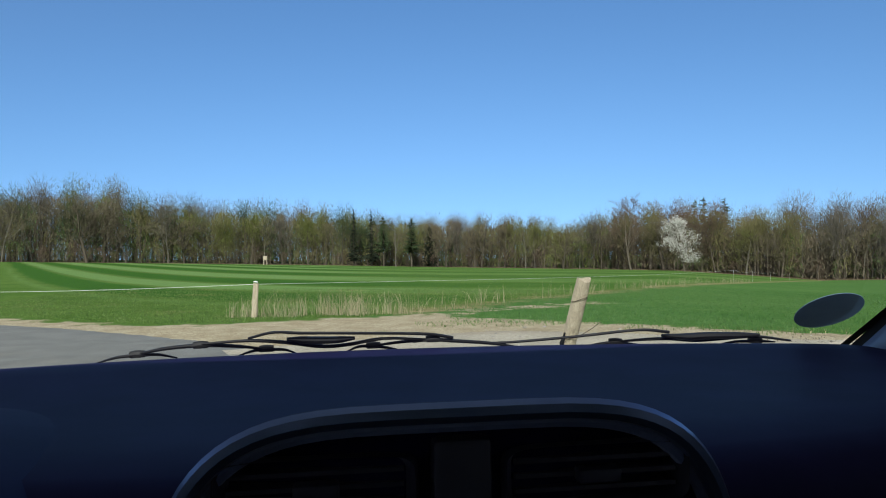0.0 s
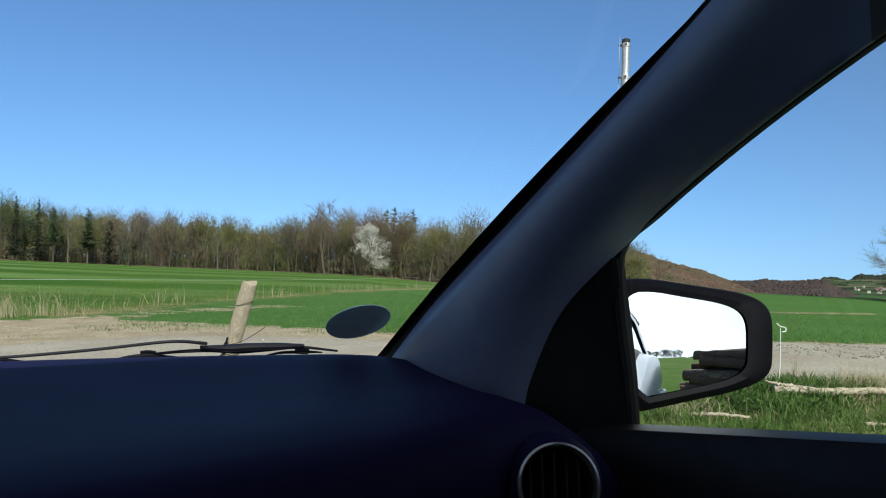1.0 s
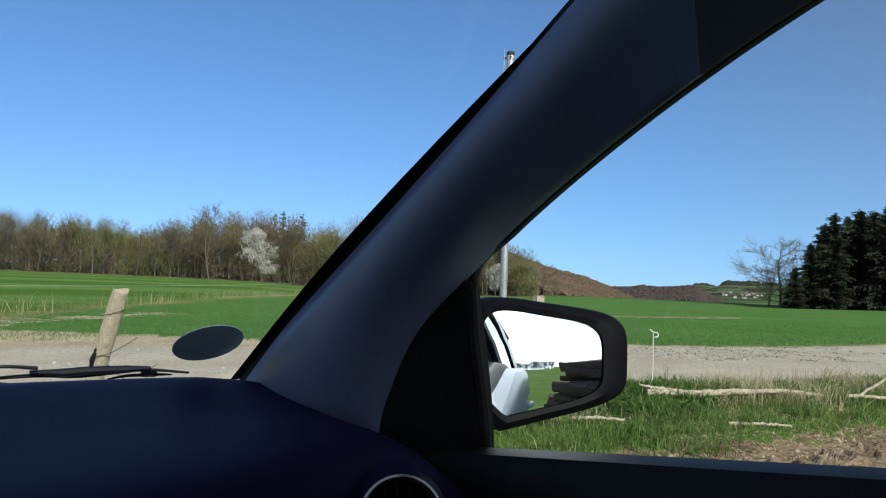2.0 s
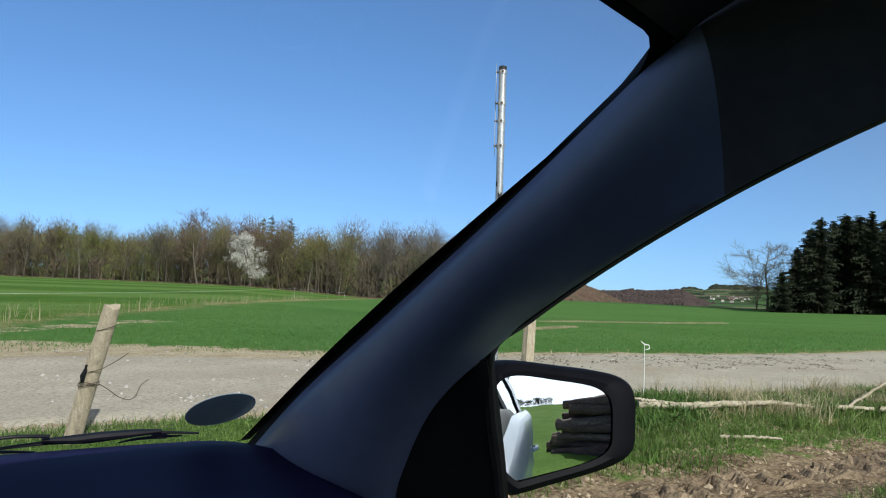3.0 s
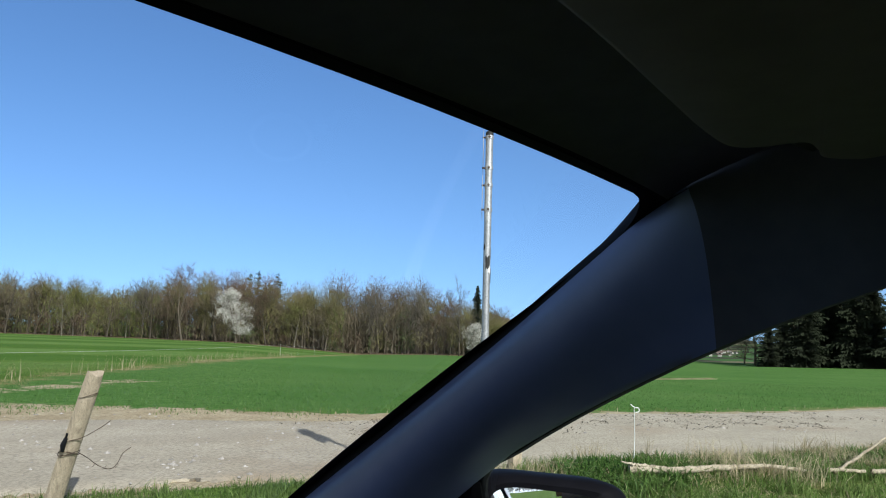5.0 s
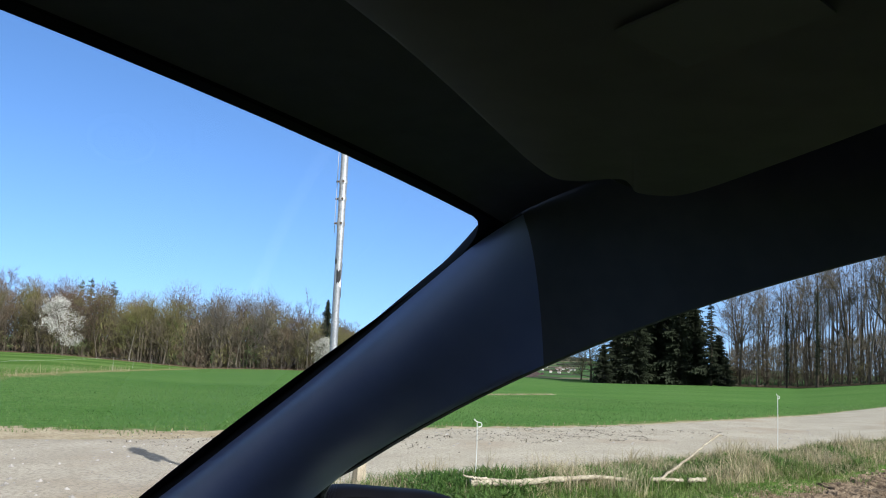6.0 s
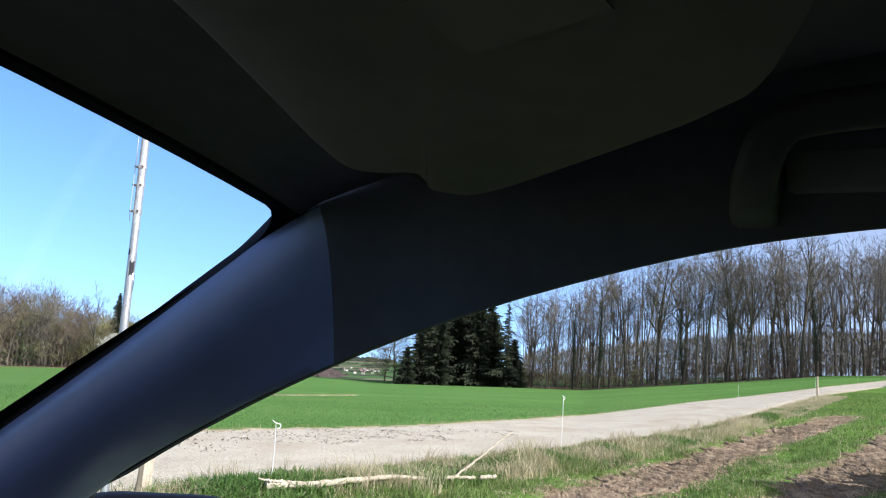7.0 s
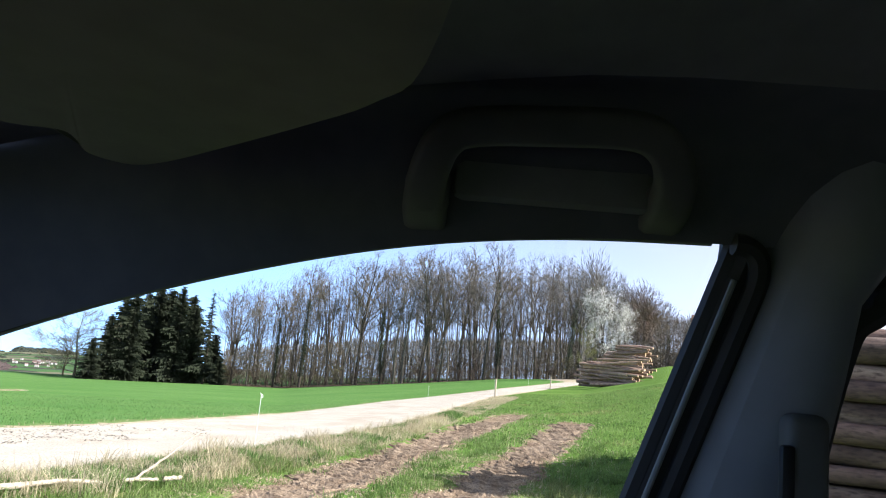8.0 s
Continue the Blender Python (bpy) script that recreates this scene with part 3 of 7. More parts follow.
# ---- the car: seen from inside, its middle on x = 0, nose towards +y ----
car = thing("car", "parked small pale silver car, dark interior seen from within", "car")


def glass_point(u, v, out=0.0):
    """A point of the windscreen: u from -1 to 1 across, v from the base (0) to the roof (1)."""
    y0, z0 = 1.045 - 0.105 * u * u, 1.078 + 0.034 * u * u
    y1, z1 = 0.256 + 0.045 * u * u, 1.521 - 0.027 * u * u
    bulge = 0.012 * 4 * v * (1 - v) * (1 - u ** 4) + out
    return Vector((u * (0.624 - 0.012 * v), y0 + (y1 - y0) * v + 0.5 * bulge, z0 + (z1 - z0) * v + 0.85 * bulge))


us = [-1 + 2 * i / 28 for i in range(29)]
windscreen = part("windscreen", sheet([[glass_point(u, v / 16) for u in us] for v in range(17)]), M_GLASS, car, "clear windscreen glass")
windscreen.visible_shadow = False


def frit():
    """The black band round the glass, with rounded upper corners."""
    def ring(inset):
        pts = []
        cu, cv = 0.06 - inset * 0.4, 0.065 - inset * 0.4
        for i in range(25):
            pts.append((-1 + inset + (2 - 2 * inset) * i / 24, inset * 0.35 - 0.02))
        for i in range(1, 12):
            pts.append((1 - inset - 0.020 * math.sin(math.pi * i / 11), (1 - inset - cv) * i / 11))
        for i in range(1, 7):
            a = math.pi / 2 * i / 6
            pts.append((1 - inset - cu + cu * math.cos(a), 1 - inset - cv + cv * math.sin(a)))
        for i in range(1, 24):
            pts.append(((1 - inset - cu) * (1 - 2 * i / 24), 1 - inset))
        for i in range(0, 7):
            a = math.pi / 2 * (1 + i / 6)
            pts.append((-1 + inset + cu + cu * math.cos(a), 1 - inset - cv + cv * math.sin(a)))
        for i in range(1, 12):
            pts.append((-1 + inset + 0.020 * math.sin(math.pi * i / 11), (1 - inset - cv) * (1 - i / 11)))
        return pts
    inner, outer = ring(0.0), ring(-0.022)
    rows = [[glass_point(u, v, -0.003) for u, v in inner], [glass_point(u, v, -0.002) for u, v in outer]]
    return sheet(rows, True)


part("windscreen_border", frit(), M_FRIT, windscreen, "black printed glass border")


def sticker():
    n, c = 40, glass_point(0.905, 0.125)
    du = Vector((1, -0.10, 0.0)).normalized()
    dv = Vector((0.0, -0.80, 0.60))
    nn = du.cross(dv).normalized()
    c = c - nn * 0.004
    ring = [c + du * 0.0405 * math.cos(2 * math.pi * i / n) + dv * 0.0405 * math.sin(2 * math.pi * i / n) for i in range(n)]
    back = [p - nn * 0.0008 for p in ring]
    f = [tuple(range(n)), tuple(reversed(range(n, 2 * n)))] + [(i, (i + 1) % n, (i + 1) % n + n, i + n) for i in range(n)]
    ob = part("sticker", (ring + back, f), M_STICKER, windscreen, "round dark sticker seen from its back", smooth=False)
    bar = [c - nn * 0.0018 + du * x + dv * y for x, y in ((-0.03, -0.016), (0.018, -0.022), (0.022, -0.012), (-0.026, -0.005))]
    part("sticker_field", (bar, [(0, 1, 2, 3)]), M_STICKER_PALE, windscreen, "paler writing field of the sticker", smooth=False)
    return ob


sticker()

# side window opening: top edge as (y, z), front to back, and the leaning plane it lies in
WINDOW_TOP = [(0.56, 1.2538), (0.50, 1.2886), (0.45, 1.3152), (0.40, 1.3401), (0.35, 1.3635), (0.30, 1.3854), (0.25, 1.4057), (0.20, 1.424), (0.15, 1.4404), (0.10, 1.4546), (0.05, 1.467), (0.0, 1.4766), (-0.05, 1.483), (-0.10, 1.4866), (-0.157, 1.4885)]


def side_x(z):
    return 0.680 - 0.35 * (z - 1.29)


def top_z(y):
    ys, zs = zip(*reversed(WINDOW_TOP))
    return float(np.interp(y, ys, zs))


def mirror_x(piece, s):
    if s > 0:
        return piece
    return [(-x, y, z) for x, y, z in (tuple(v) for v in piece[0])], [tuple(reversed(f)) for f in piece[1]]


RAIL_IN = [(0.630, 0.945, 1.097), (0.623, 0.80, 1.194), (0.618, 0.62, 1.300), (0.614, 0.47, 1.390), (0.612, 0.36, 1.460), (0.6105, 0.305, 1.494), (0.607, 0.270, 1.506), (0.602, 0.235, 1.513), (0.591, 0.19, 1.520),
           (0.568, 0.11, 1.532), (0.548, 0.01, 1.542), (0.532, -0.08, 1.548), (0.53, -0.16, 1.549), (0.53, -0.30, 1.549), (0.53, -0.8, 1.545), (0.53, -2.05, 1.50)]
RAIL_OUT = [(0.664, 0.665, 1.075), (0.668, 0.655, 1.12), (0.678, 0.612, 1.20)] + [(side_x(top_z(y)), y, top_z(y)) for y in (0.525, 0.45, 0.385, 0.33, 0.28, 0.22, 0.12, 0.02, -0.07)] + [(side_x(1.4885), y, z) for y, z in ((-0.155, 1.4885), (-0.30, 1.488), (-0.8, 1.485), (-2.05, 1.44))]


SEAM, SKEW = 69, 16      # where the pillar cover ends along its inner edge, and how far later along its outer edge


def rail_rows(i0, i1):
    """The lining from the glass edge round to the door: windscreen pillar, then the roof rail, in one sweep."""
    n = 12
    inner, outer = smooth_line(RAIL_IN, (len(RAIL_IN) - 1) * n + 1), smooth_line(RAIL_OUT, (len(RAIL_OUT) - 1) * n + 1)
    rows = []
    for i in range(i0, i1 + 1):
        k = i + SKEW * (float(step(38, SEAM, i)) if i < SEAM else 1 - float(step(SEAM, 120, i)))
        f = min(int(k), len(outer) - 2)
        a, b = inner[i], outer[f].lerp(outer[f + 1], k - f)
        m = a.lerp(b, 0.5)
        roof = float(step(3.0 * n, 7.8 * n, i))
        ctrl = (m + Vector((-0.058, -0.052, -0.004))).lerp(Vector((a.x * 0.35 + b.x * 0.65 - 0.012, m.y, a.z + 0.002)), roof)
        row = [a + Vector((0.012, 0.001, 0.001)).lerp(Vector((-0.02, -0.006, 0.03)), roof)]
        for j in range(25):
            t = j / 24
            row.append(a * (1 - t) ** 2 + ctrl * (2 * t * (1 - t)) + b * t * t)
        row += [b + Vector((0.012, 0.002, 0.003)), b + Vector((0.03, 0.010, 0.014))]
        rows.append(row)
    return rows


def pillar_seal():
    """The black band that shows between the glass and the pillar cover."""
    rows = rail_rows(0, SEAM + 1)
    return sheet([[p + Vector((0.0006, 0.0006, 0.0)) for p in r[:7]] for r in rows])


def pillar_trim():
    """The cover, its front edge standing a little proud of the seal."""
    rows = []
    for i, r in enumerate(rail_rows(0, SEAM)):
        lip = r[2].lerp(r[4], 0.2 + 0.4 * float(step(52, SEAM - 4, i)))
        rows.append([lip + Vector((0.004, 0.002, 0.0)), lip + Vector((-0.0012, -0.0016, 0.0))] + r[5:])
    return sheet(rows)


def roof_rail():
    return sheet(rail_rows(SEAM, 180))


def headliner():
    line = [p for p in smooth_line(RAIL_IN, 181) if p.y < 0.31]
    ys, xs, zs = ([p[k] for p in reversed(line)] for k in (1, 0, 2))
    rows = []
    for i in range(44):
        y = 0.300 - 0.0028 * min(i, 4) - 2.339 * max(0.0, (i - 4) / 39) ** 1.7
        front = max(0.0, 1 - (0.30 - y) / 0.10)
        xl, zl = float(np.interp(y, ys, xs)), float(np.interp(y, ys, zs))
        zc = 1.521 + 0.055 * float(step(0.25, -0.15, y)) - 0.05 * float(step(-1.2, -2.05, y))
        row = []
        for j in range(-30, 31):
            u = j / 30
            p = Vector((u * xl, y - 0.045 * (1 - u * u) * front, zc - (zc - zl) * abs(u) ** 7))
            if front > 0:
                p = p.lerp(glass_point(u * xl / 0.612, 1.010, -0.007), front ** 2)
            row.append(p)
        rows.append(row)
    return rows


roof_rows = headliner()
lining = part("headliner", sheet(roof_rows[4:]), M_LINER, car, "dark grey cloth roof lining")
part("roof_seal", sheet(roof_rows[:5]), M_FRIT, lining, "black band between windscreen and roof lining")



def sun_visor(s):
    outline = smooth_line([(0.10, 0.085, 0), (0.22, 0.112, 0), (0.314, 0.132, 0), (0.404, 0.159, 0), (0.45, 0.173, 0), (0.488, 0.181, 0), (0.500, 0.172, 0), (0.504, 0.154, 0), (0.520, 0.155, 0), (0.541, 0.160, 0),
                           (0.556, 0.147, 0), (0.546, 0.126, 0), (0.515, 0.090, 0), (0.471, 0.042, 0), (0.44, 0.012, 0), (0.40, -0.008, 0), (0.25, -0.035, 0), (0.10, -0.06, 0), (0.07, -0.03, 0), (0.07, 0.05, 0)], 90)
    pts = [(p.x, p.y) for p in outline]
    cx, cy = 0.31, 0.06
    rows = []
    for inset, z in ((0.0, 1.509), (-0.004, 1.503), (-0.002, 1.497), (0.01, 1.4925), (0.05, 1.491), (0.5, 1.4915), (0.98, 1.492)):
        rows.append([(x + (cx - x) * inset, y + (cy - y) * inset, z) for x, y in pts])
    v, f = sheet(rows, True)
    top = list(range(len(pts)))
    visor = part("sun_visor", mirror_x((v, f + [tuple(reversed(top))]), s), M_VISOR, car, "folded-up sun visor of dark vinyl")
    part("label", mirror_x(slab([(0.352, 0.028), (0.368, 0.070), (0.335, 0.076), (0.320, 0.034)], 1.4912, 1.4904), s), M_LABEL, visor, "pale printed label", smooth=False)
    part("hinge", mirror_x(tube([(0.515, 0.165, 1.503), (0.555, 0.172, 1.506), (0.565, 0.174, 1.515)], 0.006, 8), s), M_BLACK, visor)


def grab_handle(s):
    """A flat bar on two broad feet, all with rounded edges."""
    line = smooth_line([(0.612, 0.004, 1.492), (0.590, 0.004, 1.497), (0.571, 0.001, 1.508), (0.560, -0.006, 1.520), (0.556, -0.020, 1.526), (0.555, -0.060, 1.529), (0.555, -0.096, 1.530), (0.558, -0.112, 1.525), (0.568, -0.121, 1.514), (0.587, -0.124, 1.504), (0.610, -0.124, 1.500)], 48)
    rows = []
    for i, p in enumerate(line):
        d = (line[min(i + 1, 47)] - line[max(i - 1, 0)]).normalized()
        flat = d.cross(Vector((-0.75, 0, -0.66))).normalized()
        face = flat.cross(d).normalized()
        foot = abs(i / 23.5 - 1) ** 3
        w, h = 0.0095 + 0.003 * foot, 0.0065 + 0.003 * foot
        rows.append([p + flat * w * x + face * h * y for x, y in ((-1, -0.4), (-0.9, -0.8), (-0.6, -1), (0.6, -1), (0.9, -0.8), (1, -0.4), (1, 0.4), (0.9, 0.8), (0.6, 1), (-0.6, 1), (-0.9, 0.8), (-1, 0.4))])
    handle = part("grab_handle", mirror_x(sheet(rows, True), s), M_HANDLE, car, "folding grab handle above the door", angle=60)
    part("handle_recess", mirror_x(box(0.588, 0.602, -0.118, -0.010, 1.498, 1.528, 0.006), s), M_LINER, handle, "cloth recess behind the handle")
    for y in (0.003, -0.123):
        part("foot", mirror_x(box(0.582, 0.625, y - 0.012, y + 0.012, 1.488 + (0.012 if y < 0 else 0), 1.516, 0.009, 3), s), M_HANDLE, handle)


def door_frame(s):
    """Black seal round the side window, door panel, and the pane."""
    door = part("front_door", mirror_x(door_panel(), s), M_BLACK, car, "dark padded door panel with outer pale skin")
    line = [Vector((side_x(z) + 0.012, y, z + 0.007)) for y, z in WINDOW_TOP]
    front = [Vector((0.744, 0.571, 1.02)), Vector((0.732, 0.571, 1.12)), Vector((0.714, 0.569, 1.20))]
    part("window_seal", mirror_x(tube(smooth_line(front + line, 60), 0.006, 8), s), M_RUBBER, door, "black rubber window seal")
    # upright behind the pane: glass run, thin strip, broad door seal with a round upper corner
    def upright(pts, r, dx):
        return tube(smooth_line([Vector((side_x(z) + dx, y, z)) for y, z in pts], 30), r, 8)
    rear_edge = [(-0.1645 + (1.471 - z) * 0.27, z) for z in (1.499, 1.485, 1.471, 1.42, 1.36, 1.28, 1.18)]
    part("rear_seal", mirror_x(upright(rear_edge, 0.0068, 0.008), s), M_RUBBER, door, "black glass run seal")
    rows = []
    for z in (1.486, 1.45, 1.40, 1.34, 1.26, 1.16):
        y, x = -0.164 + (1.471 - z) * 0.265, side_x(z)
        rows.append([(x + 0.014, y + 0.004, z), (x + 0.002, y + 0.001, z), (x - 0.003, y - 0.006, z), (x - 0.002, y - 0.012, z), (x + 0.010, y - 0.014, z)])
    part("door_frame", mirror_x(sheet(rows), s), M_RUBBER, door, "black upright door frame")
    part("edge_strip", mirror_x(upright([(-0.1675 + (1.471 - z) * 0.262, z) for z in (1.470, 1.42, 1.36, 1.28, 1.18)], 0.0018, -0.0035), s), M_STRIP, door, "dull grey edge strip")
    loop = [(-0.164, 1.4885), (-0.172, 1.4872), (-0.1775, 1.4825), (-0.1795, 1.475), (-0.1785, 1.465)] + [(-0.1765 + (1.457 - z) * 0.262, z) for z in (1.45, 1.40, 1.34, 1.26, 1.16)]
    part("frame_corner", mirror_x(thick([[(side_x(z) + 0.018, y, z) for z in (1.478, 1.50, 1.54)] for y in (-0.165, -0.2, -0.25, -0.32)], (0.006, 0, 0)), s), M_RUBBER, door)
    part("door_seal", mirror_x(upright(loop, 0.0062, -0.004), s), M_RUBBER, door, "broad black door seal with rounded corner")
    pane_rows = []
    for i in range(26):
        y = 0.571 - (0.571 + 0.172) * i / 25
        zt = top_z(max(y, -0.157)) + 0.008
        pane_rows.append([(side_x(zt + (1.03 - zt) * k / 6) + 0.010, y, zt + (1.03 - zt) * k / 6) for k in range(7)])
    pane = part("window_pane", mirror_x(sheet(pane_rows), s), M_SIDE_GLASS, door, "clear side window glass")
    pane.visible_shadow = False
    # black triangle cover between pillar and pane
    a = [Vector((0.666, 0.667, 1.07)), Vector((0.670, 0.657, 1.12)), Vector((0.680, 0.614, 1.20)), Vector((0.697, 0.562, 1.251))]
    b = [Vector((0.738, 0.567, 1.03)), Vector((0.732, 0.567, 1.11)), Vector((0.720, 0.567, 1.18)), Vector((0.699, 0.560, 1.250))]
    rows = [[p.lerp(q, t / 6) + Vector((-0.006 * math.sin(math.pi * t / 6), 0, 0)) for t in range(7)] for p, q in zip(smooth_line(a, 14), smooth_line(b, 14))]
    part("corner_cover", mirror_x(thick(rows, (0.015, 0.006, 0)), s), M_BLACK, door, "matt black triangular mirror cover")
    part("latch_handle", mirror_x(tube([(0.70, 0.36, 1.0), (0.69, 0.34, 1.0), (0.69, 0.26, 1.005), (0.70, 0.24, 1.005)], 0.009, 8), s), M_SILVER, door)
    return door


def sill_z(y):
    return 1.073 + (0.60 - y) * 0.180 if y > 0.0 else 1.181 + 0.02 * -y


def door_panel():
    rows = []
    for i in range(24):
        y = 0.80 - (0.80 + 0.19) * i / 23
        z = sill_z(min(y, 0.62))
        xs = 0.700 - 0.012 * i / 23
        rows.append([(0.79, y, z - 0.03), (0.765, y, z - 0.006), (xs + 0.03, y, z + 0.002), (xs + 0.006, y, z - 0.001), (xs - 0.003, y, z - 0.012), (xs - 0.010, y, z - 0.05), (xs - 0.014, y, z - 0.12),
                     (xs - 0.03, y, z - 0.17), (xs - 0.055, y, z - 0.22), (xs - 0.03, y, z - 0.30), (xs + 0.0, y, z - 0.60)])
    return sheet(rows)


def b_pillar(s):
    rows = []
    for z in (1.545, 1.53, 1.51, 1.49, 1.46, 1.42, 1.36, 1.28, 1.18, 1.05, 0.7):
        zz = min(z, 1.486)
        y, x = -0.1845 + (1.471 - zz) * 0.26, side_x(zz)
        back = -0.230 + 0.004 * (zz < 1.40) - 0.02 * float(step(1.455, 1.49, zz))
        flare = 0.0
        w = y - back
        prof = [(0.012, 0.003), (-0.002, 0.001), (-0.010, -0.003), (-0.020, -w * 0.16), (-0.030, -w * 0.34), (-0.036, -w * 0.55), (-0.034, -w * 0.78), (-0.022, -w * 0.94), (0.0, -w), (0.03, -w)]
        rows.append([(x + dx - flare * 0.6 * (0 < k < 8), y + dy - flare * 0.5 * (k > 6), z) for k, (dx, dy) in enumerate(prof)])
    pillar = part("door_pillar", mirror_x(sheet([r[3:] for r in rows]), s), M_PILLAR, car, "grey plastic cover of the middle pillar", angle=80)
    part("pillar_edge", mirror_x(sheet([r[:4] for r in rows]), s), M_PILLAR, pillar, "rounded front edge of the pillar cover", angle=80)
    guide = part("belt_guide", mirror_x(box(0.594, 0.612, -0.212, -0.190, 1.30, 1.402, 0.006, 3), s), M_HANDLE, pillar, "dark grey seat belt height adjuster")
    part("belt_slot", mirror_x(box(0.592, 0.598, -0.193, -0.186, 1.34, 1.386, 0.002), s), M_BLACK, guide)
    part("seat_belt", mirror_x(thick([[(0.600, -0.214, 1.345), (0.596, -0.186, 1.345)], [(0.615, -0.225, 1.1), (0.615, -0.192, 1.1)], [(0.65, -0.26, 0.7), (0.65, -0.23, 0.7)]], (0.002, 0, 0)), s), M_RUBBER, pillar, "black webbing seat belt")


def mirror(s):
    """Door mirror: shell, foot and convex glass."""
    c = Vector((0.905, 0.640, 1.148))
    n = Vector((-0.371, -0.924, 0.0915)).normalized()
    right = Vector((0, 0, 1)).cross(n).normalized()
    if right.x < 0:
        right = -right
    up = n.cross(right).normalized()
    if up.z < 0:
        up = -up

    def outline(w, h, k, dx=0.0):
        pts = []
        for i in range(72):
            a = 2 * math.pi * i / 72
            ca, sa = math.cos(a), math.sin(a)
            e = 0.42
            x = w * math.copysign(abs(ca) ** e, ca)
            y = h * math.copysign(abs(sa) ** e, sa)
            # the inner lower corner is cut away, the outer end is lower and rounder
            y = y * (1 - 0.10 * (x / w)) - 0.006 * (x / w)
            if y < 0:
                y *= float(np.interp(x / w, [-1.0, -0.9, -0.5, 1.0], [0.62, 0.74, 1.16, 0.70]))
            x += 0.10 * y * (1 if x < 0 else 0.4)
            pts.append((x + dx, y))
        return pts
    shell = []
    for w, h, d in ((0.083, 0.056, 0.012), (0.092, 0.062, 0.014), (0.106, 0.069, 0.006), (0.113, 0.072, -0.006), (0.114, 0.073, -0.03), (0.110, 0.067, -0.06), (0.088, 0.055, -0.085), (0.05, 0.03, -0.098), (0.01, 0.006, -0.102)):
        shell.append([c + right * x + up * y + n * d for x, y in outline(w, h, 0, -0.014 * float(step(0.11, 0.083, w)) - 0.003)])
    v, f = sheet(shell, True)
    body = part("door_mirror", mirror_x((v, f), s), M_SHELL, car, "black door mirror housing with glossy shell")
    rows = []
    R = 1.5
    for q in (0.001, 0.2, 0.4, 0.6, 0.8, 1.0):
        rows.append([c + right * x * q + up * y * q + n * (0.011 - ((x * q) ** 2 + (y * q) ** 2) / (2 * R)) for x, y in outline(0.084, 0.057, 0, -0.017)])
    part("mirror_glass", mirror_x(sheet(rows, True), s), M_MIRROR, body, "convex silvered mirror glass")
    part("mirror_foot", mirror_x(tube([(0.735, 0.640, 1.070), (0.78, 0.668, 1.078), (0.83, 0.690, 1.09)], [0.03, 0.028, 0.026], 14, 0.8), s), M_BLACK, body)
    return body


for s in (1, -1):
    cover = part("pillar_cover", mirror_x(pillar_trim(), s), M_TRIM, car, "grey plastic cover of the windscreen pillar", angle=75)
    part("pillar_seal", mirror_x(pillar_seal(), s), M_FRIT, cover, "black band between glass and pillar cover")
    # the rail's darker tone carries the fall-off of light behind the pillar
    part("roof_rail", mirror_x(roof_rail(), s), M_RAIL_SHADED, car, "dark grey lined roof rail above the door")
    sun_visor(s), grab_handle(s), door_frame(s), b_pillar(s), mirror(s)


# ---- dashboard ----
def dash_front(x):
    return 0.415 + 0.115 * min(1.0, abs(x) / 0.62) ** 2


def dash_rows():
    rows = []
    for i in range(61):
        x = -0.72 + 1.44 * i / 60
        u = x / 0.624
        y0 = 1.05 - 0.105 * min(1.25, u * u)
        yf = dash_front(x)
        edge = max(0.0, (abs(x) - 0.56) / 0.16)
        drop = 0.05 * edge ** 2
        row = [(x, y0 + 0.02, 1.090 - drop), (x, y0 - 0.03, 1.112 - drop), (x, y0 - 0.10, 1.120 - drop)]
        for k in range(1, 8):
            t = k / 8
            row.append((x, (y0 - 0.10) * (1 - t) + (yf + 0.06) * t, 1.120 - 0.006 * math.sin(math.pi * t) - 0.002 * t - drop * (1 + t)))
        z = 1.116 - drop * 2
        row += [(x, yf + 0.045, z), (x, yf + 0.02, z - 0.006), (x, yf + 0.004, z - 0.02), (x, yf - 0.002, z - 0.045), (x, yf, z - 0.09), (x, yf + 0.03, z - 0.16), (x, yf + 0.05, z - 0.45)]
        rows.append(row)
    return rows


dashboard = part("dashboard", sheet(dash_rows()), M_DASH, car, "dark blue-black moulded dashboard", angle=70)


def hood_line(w, zt, zb, n=40):
    """An arch, flat on top with round shoulders."""
    pts = []
    for i in range(n):
        a = math.pi * (1 - i / (n - 1))
        ca, sa = math.cos(a), math.sin(a)
        pts.append((w * math.copysign(abs(ca) ** 0.5, ca), zb + (zt - zb) * abs(sa) ** 0.55))
    return pts


